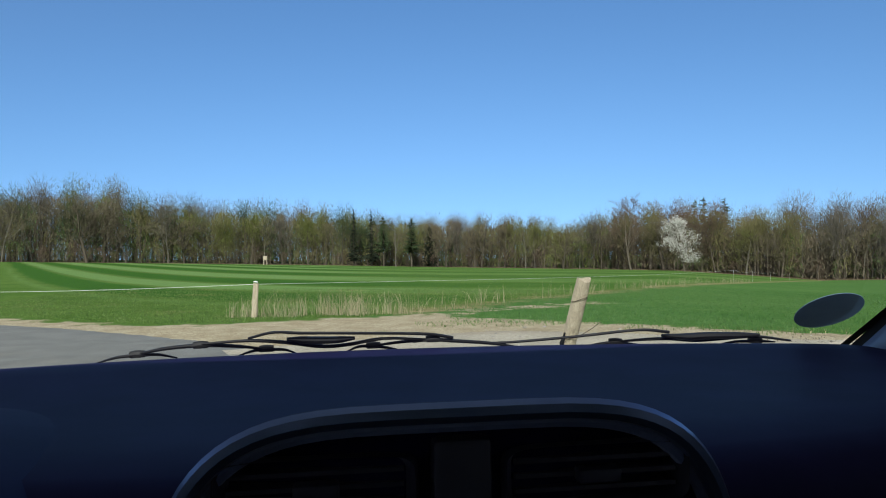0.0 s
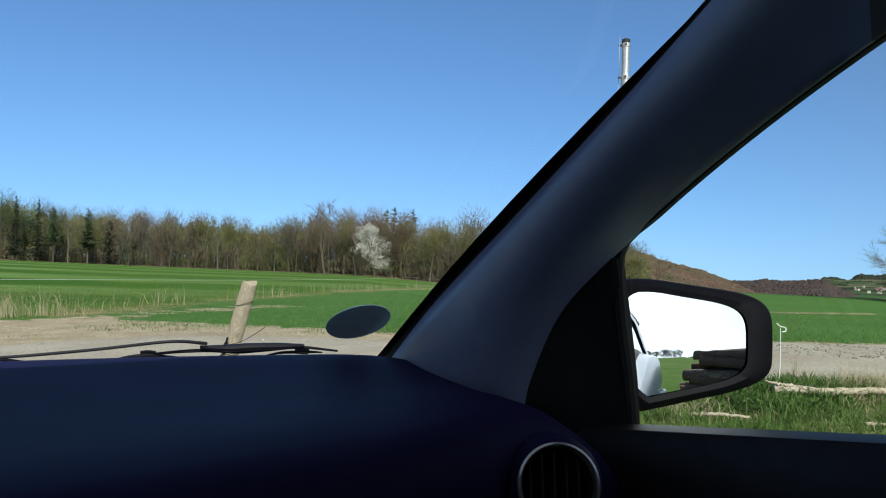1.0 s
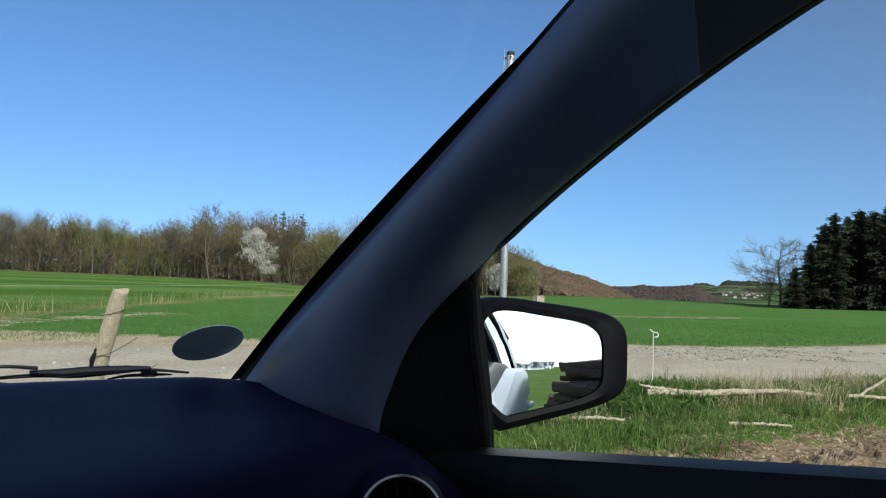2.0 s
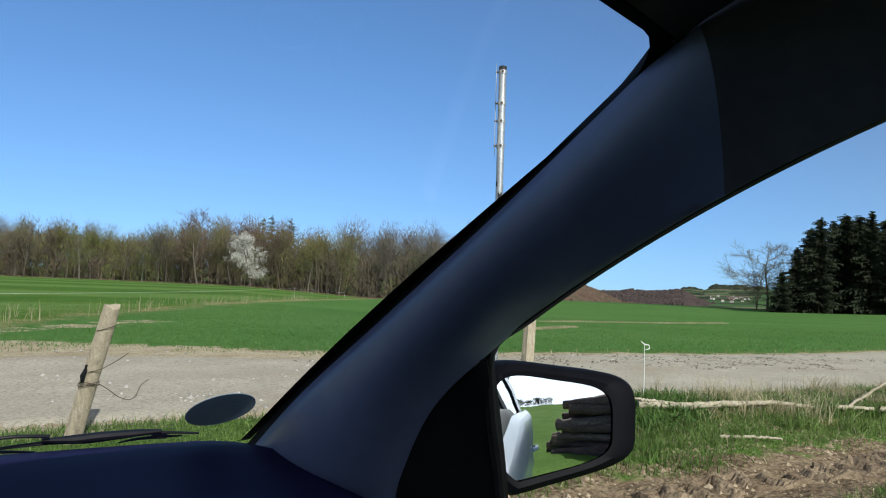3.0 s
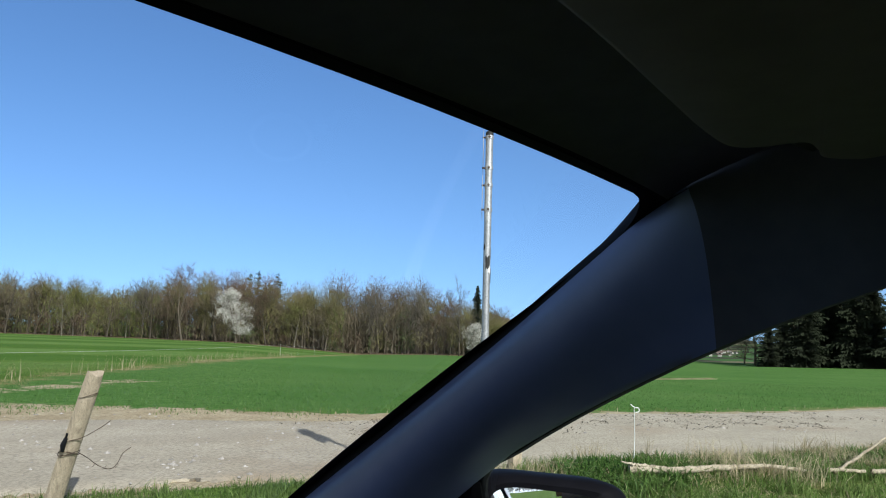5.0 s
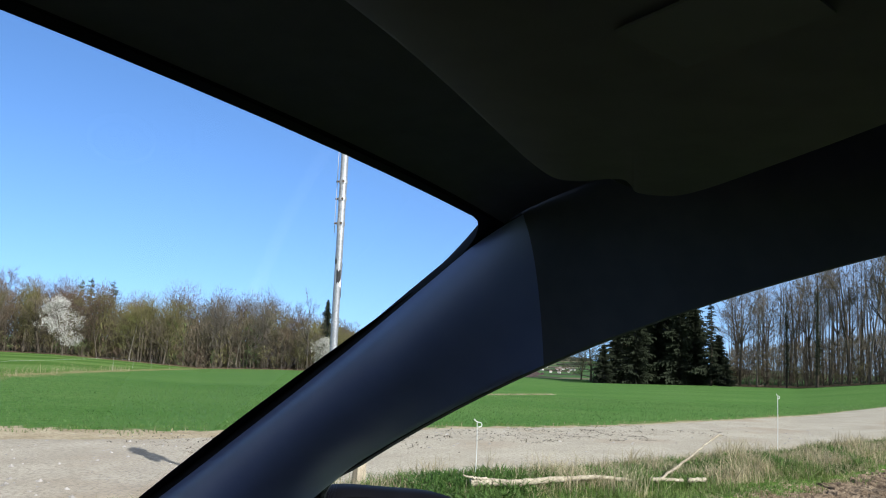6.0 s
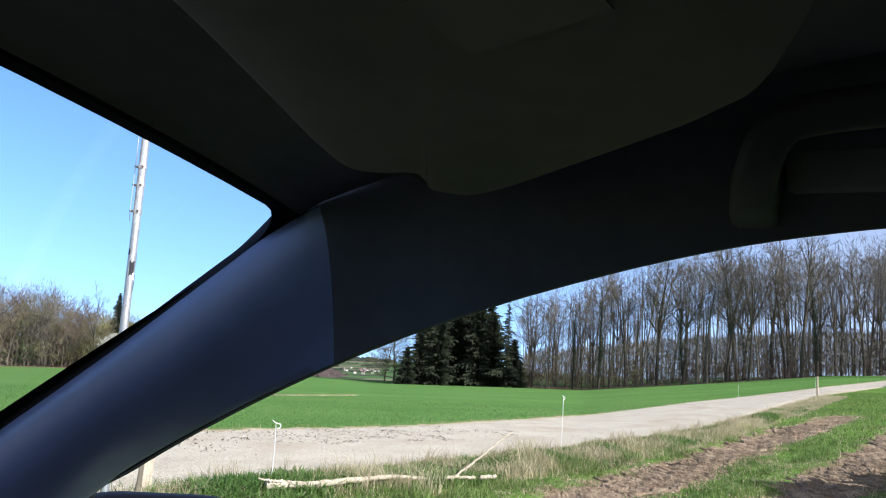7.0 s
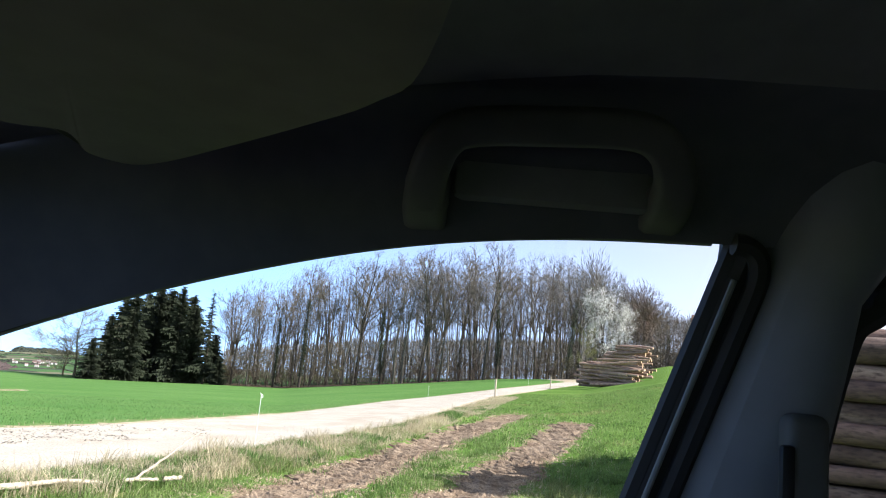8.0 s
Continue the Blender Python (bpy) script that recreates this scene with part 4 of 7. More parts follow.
def vent_pod():
    cx, y = 0.012, 0.405
    def ring(w, zt, yy):
        return [(cx + x, yy - 0.02 * (1 - (x / w) ** 2), z) for x, z in hood_line(w, zt, 0.98)]
    hood = part("vent_hood", sheet([ring(0.136, 1.119, y + 0.11), ring(0.154, 1.153, y + 0.05), ring(0.163, 1.167, y + 0.014), ring(0.164, 1.1685, y)]), M_DASH, dashboard, "domed hood over the middle vents")
    part("hood_bezel", tube([Vector(p) for p in ring(0.160, 1.1645, y - 0.002)], 0.0058, 8), M_BEZEL, hood, "satin silver bezel")
    part("vent_bezel", tube([Vector(p) for p in ring(0.155, 1.1575, y + 0.004)], 0.0045, 8), M_TRIM, hood, "grey inner bezel")
    face = [[(cx + x * q, y + 0.018 - 0.02 * (1 - (x / 0.155) ** 2), 0.98 + (z - 0.98) * q) for x, z in hood_line(0.155, 1.155, 0.98)] for q in (1.0, 0.5, 0.02)]
    part("vent_face", sheet(face), M_DASH, hood, "dark blue vent surround")
    for cxv in (-0.0745, 0.0775):
        nozzle = part("vent", sheet([[(cx + cxv + x * k, y + dy, 1.124 + z * k) for x, z in rounded(0.050, 0.0165)] for k, dy in ((1.08, -0.004), (1.03, -0.010), (0.95, -0.002), (0.9, 0.03))], True), M_VENT, hood, "rectangular air vent")
        for zz in (-0.008, 0.0, 0.008):
            part("vane", box(cx + cxv - 0.046, cx + cxv + 0.046, y - 0.004, y + 0.016, 1.124 + zz - 0.0012, 1.124 + zz + 0.0012), M_VENT, nozzle, smooth=False)
        part("thumb_tab", box(cx + cxv - 0.012, cx + cxv + 0.012, y - 0.012, y + 0.0, 1.120, 1.128, 0.002), M_VENT, nozzle)
    part("centre_strip", box(cx - 0.014, cx + 0.018, y - 0.012, y + 0.01, 1.0, 1.148, 0.004), M_VENT, hood)


def rounded(w, h, n=36, e=0.35):
    out = []
    for i in range(n):
        a = 2 * math.pi * i / n
        c, s_ = math.cos(a), math.sin(a)
        out.append((w * math.copysign(abs(c) ** e, c), h * math.copysign(abs(s_) ** e, s_)))
    return out


vent_pod()


def side_vent(s):
    c, axis = Vector((0.561, 0.478, 1.065)), Vector((-0.42, -0.86, 0.30)).normalized()
    a = axis.cross(Vector((0, 0, 1))).normalized()
    b = a.cross(axis)
    def ring(r, d):
        return [c + (a * math.cos(2 * math.pi * i / 40) + b * math.sin(2 * math.pi * i / 40)) * r * 0.72 + axis * d for i in range(40)]
    pod = part("side_vent", mirror_x(sheet([ring(0.066, -0.05), ring(0.058, -0.01), ring(0.051, 0.004), ring(0.047, 0.008)], True), s), M_DASH, dashboard, "round dashboard side vent")
    part("ring", mirror_x(sheet([ring(0.047, 0.004), ring(0.047, 0.011), ring(0.0445, 0.0125), ring(0.042, 0.010), ring(0.042, 0.0)], True), s), M_SILVER, pod, "bright silver ring")
    part("throat", mirror_x(sheet([ring(0.042, 0.002), ring(0.038, -0.03), ring(0.002, -0.032)], True), s), M_BLACK, pod)
    for k in (-0.020, -0.010, 0.0, 0.010, 0.020):
        h = math.sqrt(0.029 ** 2 - k * k)
        p = [c + a * k + b * h, c + a * k - b * h]
        rows = [[p[0] - axis * 0.022 + a * 0.006, p[0]], [p[1] - axis * 0.022 + a * 0.006, p[1]]]
        part("vane", mirror_x(thick(rows, tuple(a * 0.0018)), s), M_BLACK, pod, smooth=False)


side_vent(1), side_vent(-1)


def instrument_hood():
    rows = []
    for i in range(15):
        t = i / 14
        y = 0.78 - 0.42 * t
        w, h = 0.10 + 0.085 * math.sin(math.pi * min(1, t * 0.62)), 0.036 * math.sin(math.pi * min(1, 0.05 + t * 0.55))
        rows.append([(-0.40 + w * math.cos(a), y, 1.10 + h * math.sin(a) - 0.03 * max(0, t - 0.8) * 0) for a in (math.pi * k / 20 for k in range(21))])
    return sheet(rows)


part("instrument_hood", instrument_hood(), M_DASH, dashboard, "rounded hood over the instruments")


# ---- wipers on the outside of the glass ----
def on_glass(x, y, out):
    """The point of the glass at x and y, moved outwards."""
    u = x / 0.622
    y0, y1 = 1.045 - 0.105 * u * u, 0.256 + 0.045 * u * u
    return glass_point(u, (y0 - y) / (y0 - y1), out)


def flat_bar(line, radii, squash=0.75, out=0.022, n=24):
    """A bar that follows the glass; radii are spread over its length."""
    r = np.interp(np.linspace(0, 1, n), np.linspace(0, 1, len(radii)), radii)
    return tube(smooth_line([on_glass(x, y, out) for x, y in line], n), list(r), 8, squash)


def wiper(label, arm, block, bridges, yokes, rubber):
    """Arm with its broad shoe, the bridges of the blade, a clip at each joint, claws and the rubber lip."""
    w = part("wiper", join(flat_bar(arm, [0.0022, 0.0026, 0.0026, 0.003], out=0.024), flat_bar(block, [0.004, 0.0095, 0.0095, 0.0085, 0.004], 0.55, 0.023)), M_BLACK, car, label)
    for line in bridges:
        part("bridge", flat_bar(line, [0.0020, 0.0032, 0.0036, 0.0032, 0.0020]), M_BLACK, w)
    for line in yokes:
        part("claw", flat_bar(line, [0.0012, 0.0024, 0.0030, 0.0024, 0.0012], 0.8, 0.021), M_BLACK, w)
        x, y = line[2]
        part("clip", flat_bar([(x - 0.009, y + 0.001), (x, y), (x + 0.009, y + 0.001)], [0.0048, 0.0056, 0.0048], 0.9, 0.023, 6), M_RUBBER, w)
    part("rubber_lip", flat_bar(rubber, [0.0010, 0.0018, 0.0018, 0.0010], 1.0, 0.012), M_RUBBER, w)


wiper("long black windscreen wiper at rest", [(-0.163, 0.981), (-0.131, 0.969), (-0.098, 0.974), (-0.042, 0.979), (0.061, 0.987), (0.103, 0.999)], [(-0.115, 0.986), (-0.087, 0.992), (-0.054, 0.994), (-0.028, 0.991)],
      [[(-0.222, 0.985), (-0.166, 0.983), (-0.120, 0.992), (-0.072, 1.008), (-0.036, 1.006), (0.011, 0.993), (0.076, 1.000)], [(-0.303, 0.999), (-0.267, 0.990), (-0.224, 0.988), (-0.183, 0.995), (-0.143, 1.008)],
       [(-0.003, 1.012), (0.039, 1.003), (0.076, 1.000), (0.103, 1.004), (0.160, 1.013), (0.207, 1.027)]],
      [[(-0.355, 1.011), (-0.328, 1.001), (-0.303, 1.000), (-0.278, 1.002), (-0.257, 1.014)], [(-0.246, 0.990), (-0.235, 0.987), (-0.223, 0.988), (-0.212, 0.988), (-0.203, 0.991)], [(-0.180, 1.020), (-0.160, 1.009), (-0.143, 1.008), (-0.121, 1.010), (-0.106, 1.021)],
       [(-0.039, 1.024), (-0.022, 1.011), (-0.003, 1.012), (0.016, 1.017), (0.036, 1.026)], [(0.050, 1.004), (0.063, 1.000), (0.076, 0.999), (0.090, 1.001), (0.103, 1.004)]],
      [(-0.386, 1.012), (-0.313, 1.012), (-0.180, 1.022), (-0.039, 1.026), (0.082, 1.027)])
wiper("shorter black windscreen wiper at rest", [(0.154, 1.016), (0.199, 1.012), (0.277, 0.997), (0.356, 0.977), (0.401, 0.980)], [(0.395, 0.988), (0.431, 0.989), (0.457, 0.984), (0.500, 0.979), (0.530, 0.975)],
      [[(0.334, 1.007), (0.369, 0.999), (0.407, 0.994), (0.445, 0.996), (0.479, 0.989), (0.526, 0.978), (0.582, 0.984)]],
      [[(0.286, 1.027), (0.308, 1.013), (0.334, 1.007), (0.362, 1.011), (0.393, 1.016)], [(0.485, 1.002), (0.504, 0.993), (0.532, 0.989), (0.545, 0.988), (0.561, 0.988)]],
      [(0.280, 1.029), (0.395, 1.020), (0.487, 1.005), (0.583, 0.986)])


# ---- outer skin, which the door mirror shows ----
def belt_x(y):
    return 0.835 - 0.05 * float(step(-1.0, -2.3, y)) - 0.10 * float(step(0.9, 2.0, y))


def body_side(s):
    rows = []
    for i in range(48):
        y = 1.98 - 4.28 * i / 47
        x = belt_x(y)
        zt = sill_z(min(y, 0.62)) - 0.035 - 0.26 * float(step(0.66, 1.98, y))
        arch = 0.0
        for yw in (1.25, -1.28):
            d = abs(y - yw)
            if d < 0.36:
                arch = max(arch, math.sqrt(0.36 ** 2 - d * d))
        zb = 0.26 + arch
        prof = [(-0.05, zt + 0.012), (-0.02, zt), (-0.004, zt - 0.03), (0.006, zt - 0.12), (0.0, zt - 0.22), (0.012, zt - 0.30), (0.004, max(zb + 0.05, zt - 0.5)), (-0.01, zb)]
        rows.append([(x + dx, y, max(z, zb)) for dx, z in prof])
    return sheet(rows)


def roof_skin():
    rows = []
    for i in range(30):
        t = i / 29
        y = 0.255 - 2.40 * t
        zc = 1.575 + 0.06 * math.sin(math.pi * min(1, 0.15 + t * 0.75)) - 0.12 * t ** 4
        ze = (top_z(max(y, -0.166)) if y > -0.166 else 1.496 - 0.05 * t ** 3) + 0.025
        rows.append([(u * (side_x(ze) + 0.03), y - 0.02 * (1 - u * u), zc - (zc - ze) * abs(u) ** 12) for u in (j / 14 for j in range(-14, 15))])
    return sheet(rows)


part("roof", roof_skin(), M_PAINT, car, "pale silver roof skin")
for s in (1, -1):
    part("body_side", mirror_x(body_side(s), s), M_PAINT, car, "pale silver painted body side")
    # rear door pane with its black frame, and the rear roof pillar
    rows = [[(side_x(z) + 0.02, y, z) for z in (1.10, 1.2, 1.3, 1.4, 1.47)] for y in (-0.24, -0.5, -0.7, -0.9, -1.02)]
    # the left pane, out of view, is darkened to dim the cabin
    pane = part("rear_pane", mirror_x(sheet(rows), s), M_SIDE_GLASS if s > 0 else M_DIM_GLASS, car, "rear side window")
    pane.visible_shadow = False
    rim = smooth_line([Vector((side_x(z) + 0.022, y, z)) for y, z in ((-0.229, 1.10), (-0.232, 1.3), (-0.240, 1.43), (-0.256, 1.462), (-0.31, 1.478), (-0.7, 1.478), (-0.98, 1.45), (-1.10, 1.30), (-1.14, 1.12))], 60)
    part("pane_frame", mirror_x(tube(rim, 0.010, 8), s), M_RUBBER, pane, "black window frame")
    rows = [[(side_x(z) + 0.028, y0 - 0.02 * k, z) for k in range(2)] for y0, z in ((-0.262, 1.08), (-0.262, 1.3), (-0.262, 1.50))]
    part("outer_pillar", mirror_x(thick([[(side_x(z) + 0.026, -0.176 + (1.5 - z) * 0.2, z), (side_x(z) + 0.026, -0.226, z)] for z in (1.06, 1.3, 1.50)], (0.008, 0, 0)), s), M_RUBBER, car, "black outer pillar cover")
    rows = []
    for y, z0, z1 in ((-1.10, 1.10, 1.49), (-1.35, 1.10, 1.48), (-1.7, 1.11, 1.46), (-2.0, 1.12, 1.40), (-2.18, 1.13, 1.34)):
        rows.append([(side_x(z) + 0.03 - 0.05 * float(step(-1.5, -2.3, y)), y, z) for z in np.linspace(z0 - 0.03, z1 + 0.02, 6)])
    part("rear_quarter", mirror_x(sheet(rows), s), M_PAINT, car, "pale silver rear roof pillar")
    part("tail_lamp", mirror_x(box(0.72, 0.80, -2.27, -2.12, 0.82, 1.12, 0.03), s), M_LAMP_RED, car, "red tail lamp")
    part("door_pull", mirror_x(tube([(0.84, -0.93, 0.98), (0.862, -0.90, 0.985), (0.862, -0.80, 0.985), (0.84, -0.77, 0.98)], 0.012, 8), s), M_PAINT, car, "outside door handle")
    for yw in (1.25, -1.28):
        wheel = part("wheel", mirror_x(tube([(0.64, yw, 0.30), (0.66, yw, 0.30), (0.82, yw, 0.30), (0.835, yw, 0.30)], [0.27, 0.30, 0.30, 0.27], 36), s), M_RUBBER, car, "road wheel with black tyre")
        part("rim", mirror_x(tube([(0.82, yw, 0.30), (0.838, yw, 0.30), (0.842, yw, 0.30)], [0.20, 0.195, 0.05], 30), s), M_CHROME, wheel)

bonnet_rows = []
for i in range(16):
    t = i / 15
    y = 1.08 + 0.92 * t
    zc = 0.965 - 0.15 * t - 0.14 * t ** 4
    bonnet_rows.append([(u * (belt_x(y) - 0.03), y - 0.06 * u * u * t, zc - 0.07 * u * u - 0.02 * (1 - t) * u * u) for u in (j / 12 for j in range(-12, 13))])
part("bonnet", sheet(bonnet_rows), M_PAINT, car, "pale silver bonnet")
part("cowl", sheet([[(u * 0.74, 1.12 - 0.10 * u * u, 1.015 - 0.05 * u * u), (u * 0.70, 1.085 - 0.10 * u * u, 1.05 - 0.01 * u * u), (u * 0.64, 1.045 - 0.10 * u * u, 1.068 + 0.03 * u * u)] for u in (j / 20 for j in range(-20, 21))]), M_BLACK, car, "black cowl below the windscreen")
front_rows = [[(u * 0.72, 1.97 - 0.12 * u * u, z) for u in (j / 10 for j in range(-10, 11))] for z in (0.72, 0.6, 0.45, 0.25)]
part("front_bumper", sheet(front_rows), M_PAINT, car, "pale silver front bumper")
part("rear_bumper", sheet([[(u * 0.79, -2.28 + 0.06 * u * u, z) for u in (j / 10 for j in range(-10, 11))] for z in (1.10, 0.9, 0.6, 0.3)]), M_PAINT, car, "pale silver tailgate and bumper")
# rear glass is unseen; its darkness only holds back light from behind
rear_glass = part("rear_window", sheet([[(u * (0.60 - 0.02 * k), -2.24 + 0.05 * k + 0.05 * u * u, 1.12 + 0.07 * k) for u in (j / 10 for j in range(-10, 11))] for k in range(6)]), M_DIM_GLASS, car, "tinted rear window glass")
rear_glass.visible_shadow = False
part("cabin_floor", box(-0.75, 0.75, -2.2, 1.0, 0.28, 0.34, 0.02), M_RUBBER, car, "dark floor carpet")
# plain panel added out of view, where a seat back would be, to block light
part("rear_bench", box(-0.64, 0.64, -1.22, -1.12, 0.34, 1.30, 0.04), M_RUBBER, car, "dark rear seat back")
part("bulkhead", box(-0.70, 0.70, 0.95, 1.0, 0.34, 1.05, 0.02), M_BLACK, car)


# ---- things beside the track ----
def grid_z(x, y, dz=0.0):
    return (x, y, ground_z(x, y) + dz)


def wooden_post(base, top, r, seed, label, ring_sides=22):
    rng = np.random.default_rng(seed)
    b, t = Vector(base), Vector(top)
    post = thing("fence_post", label, "fence post", "old fence posts", Matrix.Translation(b))
    d = t - b
    wob = rng.normal(0, 0.06, ring_sides)
    for crack in rng.choice(ring_sides, 3, replace=False):
        wob[crack] -= rng.uniform(0.12, 0.24)
    rows = []
    a = Vector((1, 0, 0))
    c = d.normalized().cross(a).normalized()
    a = c.cross(d.normalized())
    for i in range(14):
        k = i / 13
        rr = r * (1.06 - 0.12 * k) * (0.93 if i == 13 else 1)
        rows.append([d * (k if i < 13 else 1.0) + (a * math.cos(q) + c * math.sin(q) * 0.8) * rr * (1 + wob[j] + 0.03 * math.sin(7 * k + j)) + d * (0.010 * math.sin(q * 2 + 1) if i > 11 else 0)
                     for j, q in enumerate(2 * math.pi * n / ring_sides for n in range(ring_sides))])
    v, f = sheet(rows, True)
    f.append(tuple(range(len(v) - ring_sides, len(v))))
    part("shaft", (v, f), M_OLDWOOD, post)
    return post


leaning = wooden_post((1.625, 5.87, -0.12), (1.765, 5.43, 0.985), 0.060, 1, "leaning weathered grey-brown fence post with rusty wire")
axis = Vector((0.140, -0.44, 1.105))


def along(k, dx=0.0, dy=0.0, dz=0.0):
    return axis * k + Vector((dx, dy, dz))


def coil(k, turns, r, seed):
    rng = np.random.default_rng(seed)
    return [along(k + 0.03 * math.sin(i * 0.7) / 2, r * math.cos(i * 0.5) * (1 + 0.05 * rng.normal()), r * math.sin(i * 0.5)) for i in range(int(turns * 12.6))]


part("wire_coil", tube(coil(0.50, 2.5, 0.068, 2), 0.0028, 5), M_WIRE, leaning, "rusty wire wound round the post")
part("wire_coil", tube(coil(0.86, 1.4, 0.060, 3), 0.0024, 5), M_WIRE, leaning)
part("wire_end", tube(smooth_line([along(0.58, -0.05, -0.05), along(0.60, 0.03, -0.07, 0.0), along(0.63, 0.12, -0.08, 0.02), along(0.66, 0.19, -0.08, 0.04)], 14), 0.0026, 5), M_WIRE, leaning)
part("barbed_wire", tube(smooth_line([along(0.50, 0.05, -0.05), along(0.46, 0.12, -0.06), along(0.42, 0.20, -0.05, -0.015), along(0.40, 0.28, -0.06, -0.025), along(0.41, 0.33, -0.05, -0.01), along(0.45, 0.36, -0.04, 0.02), along(0.475, 0.41, -0.03, 0.03)], 40), 0.0026, 5), M_WIRE, leaning, "loose end of rusty barbed wire")
for k, q in ((0.43, 0.17), (0.405, 0.25), (0.41, 0.33)):
    c = along(k, q, -0.055, -0.02)
    part("barb", tube([c + Vector((0.012, 0, 0.014)), c, c + Vector((-0.012, 0.004, -0.014))], 0.0018, 4), M_WIRE, leaning)
part("insulator", join(tube([along(0.52, -0.062, -0.05), along(0.56, -0.072, -0.055), along(0.60, -0.066, -0.055)], [0.012, 0.018, 0.013], 8), tube([along(0.585, -0.066, -0.05), along(0.63, -0.070, -0.06)], [0.006, 0.009], 8)), M_BLACK, leaning, "dark insulator")
wooden_post((4.86, 4.50, -0.02), (4.90, 4.49, 0.98), 0.058, 5, "short upright weathered fence post in the grass verge")


def sign_pole():
    p = thing("sign_pole", "galvanised steel sign pole with two plates seen edge-on", "sign post", at=Matrix.Translation((4.30, 4.30, 0.0)))
    part("tube", tube([(0, 0, -0.15), (0, 0, 0.6), (0, 0, 1.6), (0, 0, 2.895)], 0.029, 20), M_GALV, p)
    part("cap", tube([(0, 0, 2.87), (0, 0, 2.905), (0, 0, 2.912)], [0.0315, 0.0315, 0.02], 20), M_RUBBER, p, "dark end cap")
    along_, out = Vector((0.69, 0.72, 0)), Vector((-0.72, 0.69, 0))
    for z in (2.862, 2.615, 2.475, 2.28):
        clamp = part("clamp", tube([(0, 0, z - 0.014), (0, 0, z + 0.014)], 0.0335, 18), M_GALV, p)
        part("bolt", tube([Vector((0, 0, z)) - out * 0.0 - along_ * 0.040, Vector((0, 0, z)) - along_ * 0.030], 0.010, 8), M_WIRE, clamp)
        part("lug", tube([out * 0.026 + Vector((0, 0, z)), out * 0.055 + Vector((0, 0, z))], 0.008, 6), M_WIRE, clamp)
    def plate(shape, z):
        c = out * 0.046 + Vector((0, 0, z))
        ring = [c + along_ * a + Vector((0, 0, b)) for a, b in shape]
        n = len(ring)
        return ring + [q + out * 0.003 for q in ring], [tuple(range(n)), tuple(reversed(range(n, 2 * n)))] + [(i, i + n, (i + 1) % n + n, (i + 1) % n) for i in range(n)]
    part("round_plate", plate([(0.21 * math.cos(2 * math.pi * i / 40), 0.21 * math.sin(2 * math.pi * i / 40)) for i in range(40)], 2.72), M_SIGNBACK, p, "round plate seen edge-on", smooth=False)
    part("square_plate", plate(rounded(0.20, 0.155, 32, 0.2), 2.375), M_SIGNBACK, p, "rectangular plate seen edge-on", smooth=False)
    rng = np.random.default_rng(8)
    for z, h, a0, w, mat in ((1.86, 0.10, 3.6, 1.1, M_RUBBER), (1.76, 0.12, 5.4, 0.7, M_RUBBER), (1.93, 0.07, 5.3, 0.5, M_RUBBER), (1.80, 0.05, 4.3, 0.7, M_WHITE), (1.98, 0.05, 2.9, 0.5, M_RUBBER)):
        rows = [[((0.0305 + 0.002 * rng.random()) * math.cos(a0 + w * k / 6), (0.0305 + 0.002 * rng.random()) * math.sin(a0 + w * k / 6), z + h * (q - 0.5) + 0.008 * rng.normal()) for k in range(7)] for q in (0, 0.5, 1)]
        part("torn_sticker", sheet(rows), mat, p, "torn dark sticker rest", smooth=False)


sign_pole()


def white_stake(x, y, h, lean, label, clip=True):
    z = ground_z(x, y)
    s_ = thing("electric_fence_stake", label, "fence stake", "white fence stakes", Matrix.Translation((x, y, z)))
    top = Vector((lean[0], lean[1], h))
    part("rod", tube(smooth_line([(0, 0, -0.05), top * 0.5 + Vector((0.012, 0, 0)), top], 10), [0.0046 - 0.0001 * i for i in range(10)], 6), M_WHITE, s_)
    if clip:
        part("rope_clip", tube(smooth_line([top + Vector((-0.035, 0.01, 0.035)), top + Vector((0.0, 0, 0.01)), top + Vector((0.05, -0.01, 0.0)), top + Vector((0.055, -0.01, -0.03)), top + Vector((0.02, 0, -0.035))], 12), 0.0042, 6), M_WHITE, s_, "curled white rope clip")
    return s_


white_stake(5.80, 3.98, 0.52, (-0.05, -0.04), "thin white fence stake with curled clip in the verge")
white_stake(11.75, 2.98, 0.83, (0.03, 0.0), "white fence stake at the edge of the sandy track")
white_stake(41.0, 1.72, 0.72, (0.05, 0.0), "distant white fence stake beside the sandy track")
white_stake(62.0, -2.6, 0.7, (0.02, 0.0), "small far white stake by the track")
white_stake(70.0, -6.0, 0.7, (0.02, 0.0), "small far white stake by the track")
for x, y in ((42.0, -1.85), (59.6, -6.8)):
    post = wooden_post(grid_z(x, y, -0.1), grid_z(x + 0.03, y, 1.0), 0.055, int(x), "dark thin wooden post at the track's edge")
    post["group"] = "dark track posts"

# fence of the striped meadow: a rope from post to post
meadow_post = wooden_post(grid_z(-1.65, 15.0, -0.1), grid_z(-1.60, 15.0, 0.66), 0.055, 7, "small meadow fence post with white cap among dry grass")
part("cap", tube([(0.045, 0, 0.76 + 0.02), (0.048, 0, 0.80)], [0.05, 0.03], 10), M_WHITE, meadow_post, "white insulator cap")
EDGE = [(28.7, 52.0), (36.0, 62.0), (45.0, 74.0), (58.0, 91.0)]
for x, y in EDGE:
    white_stake(x, y, 0.95, (0, 0), "white stake along the meadow edge", False)
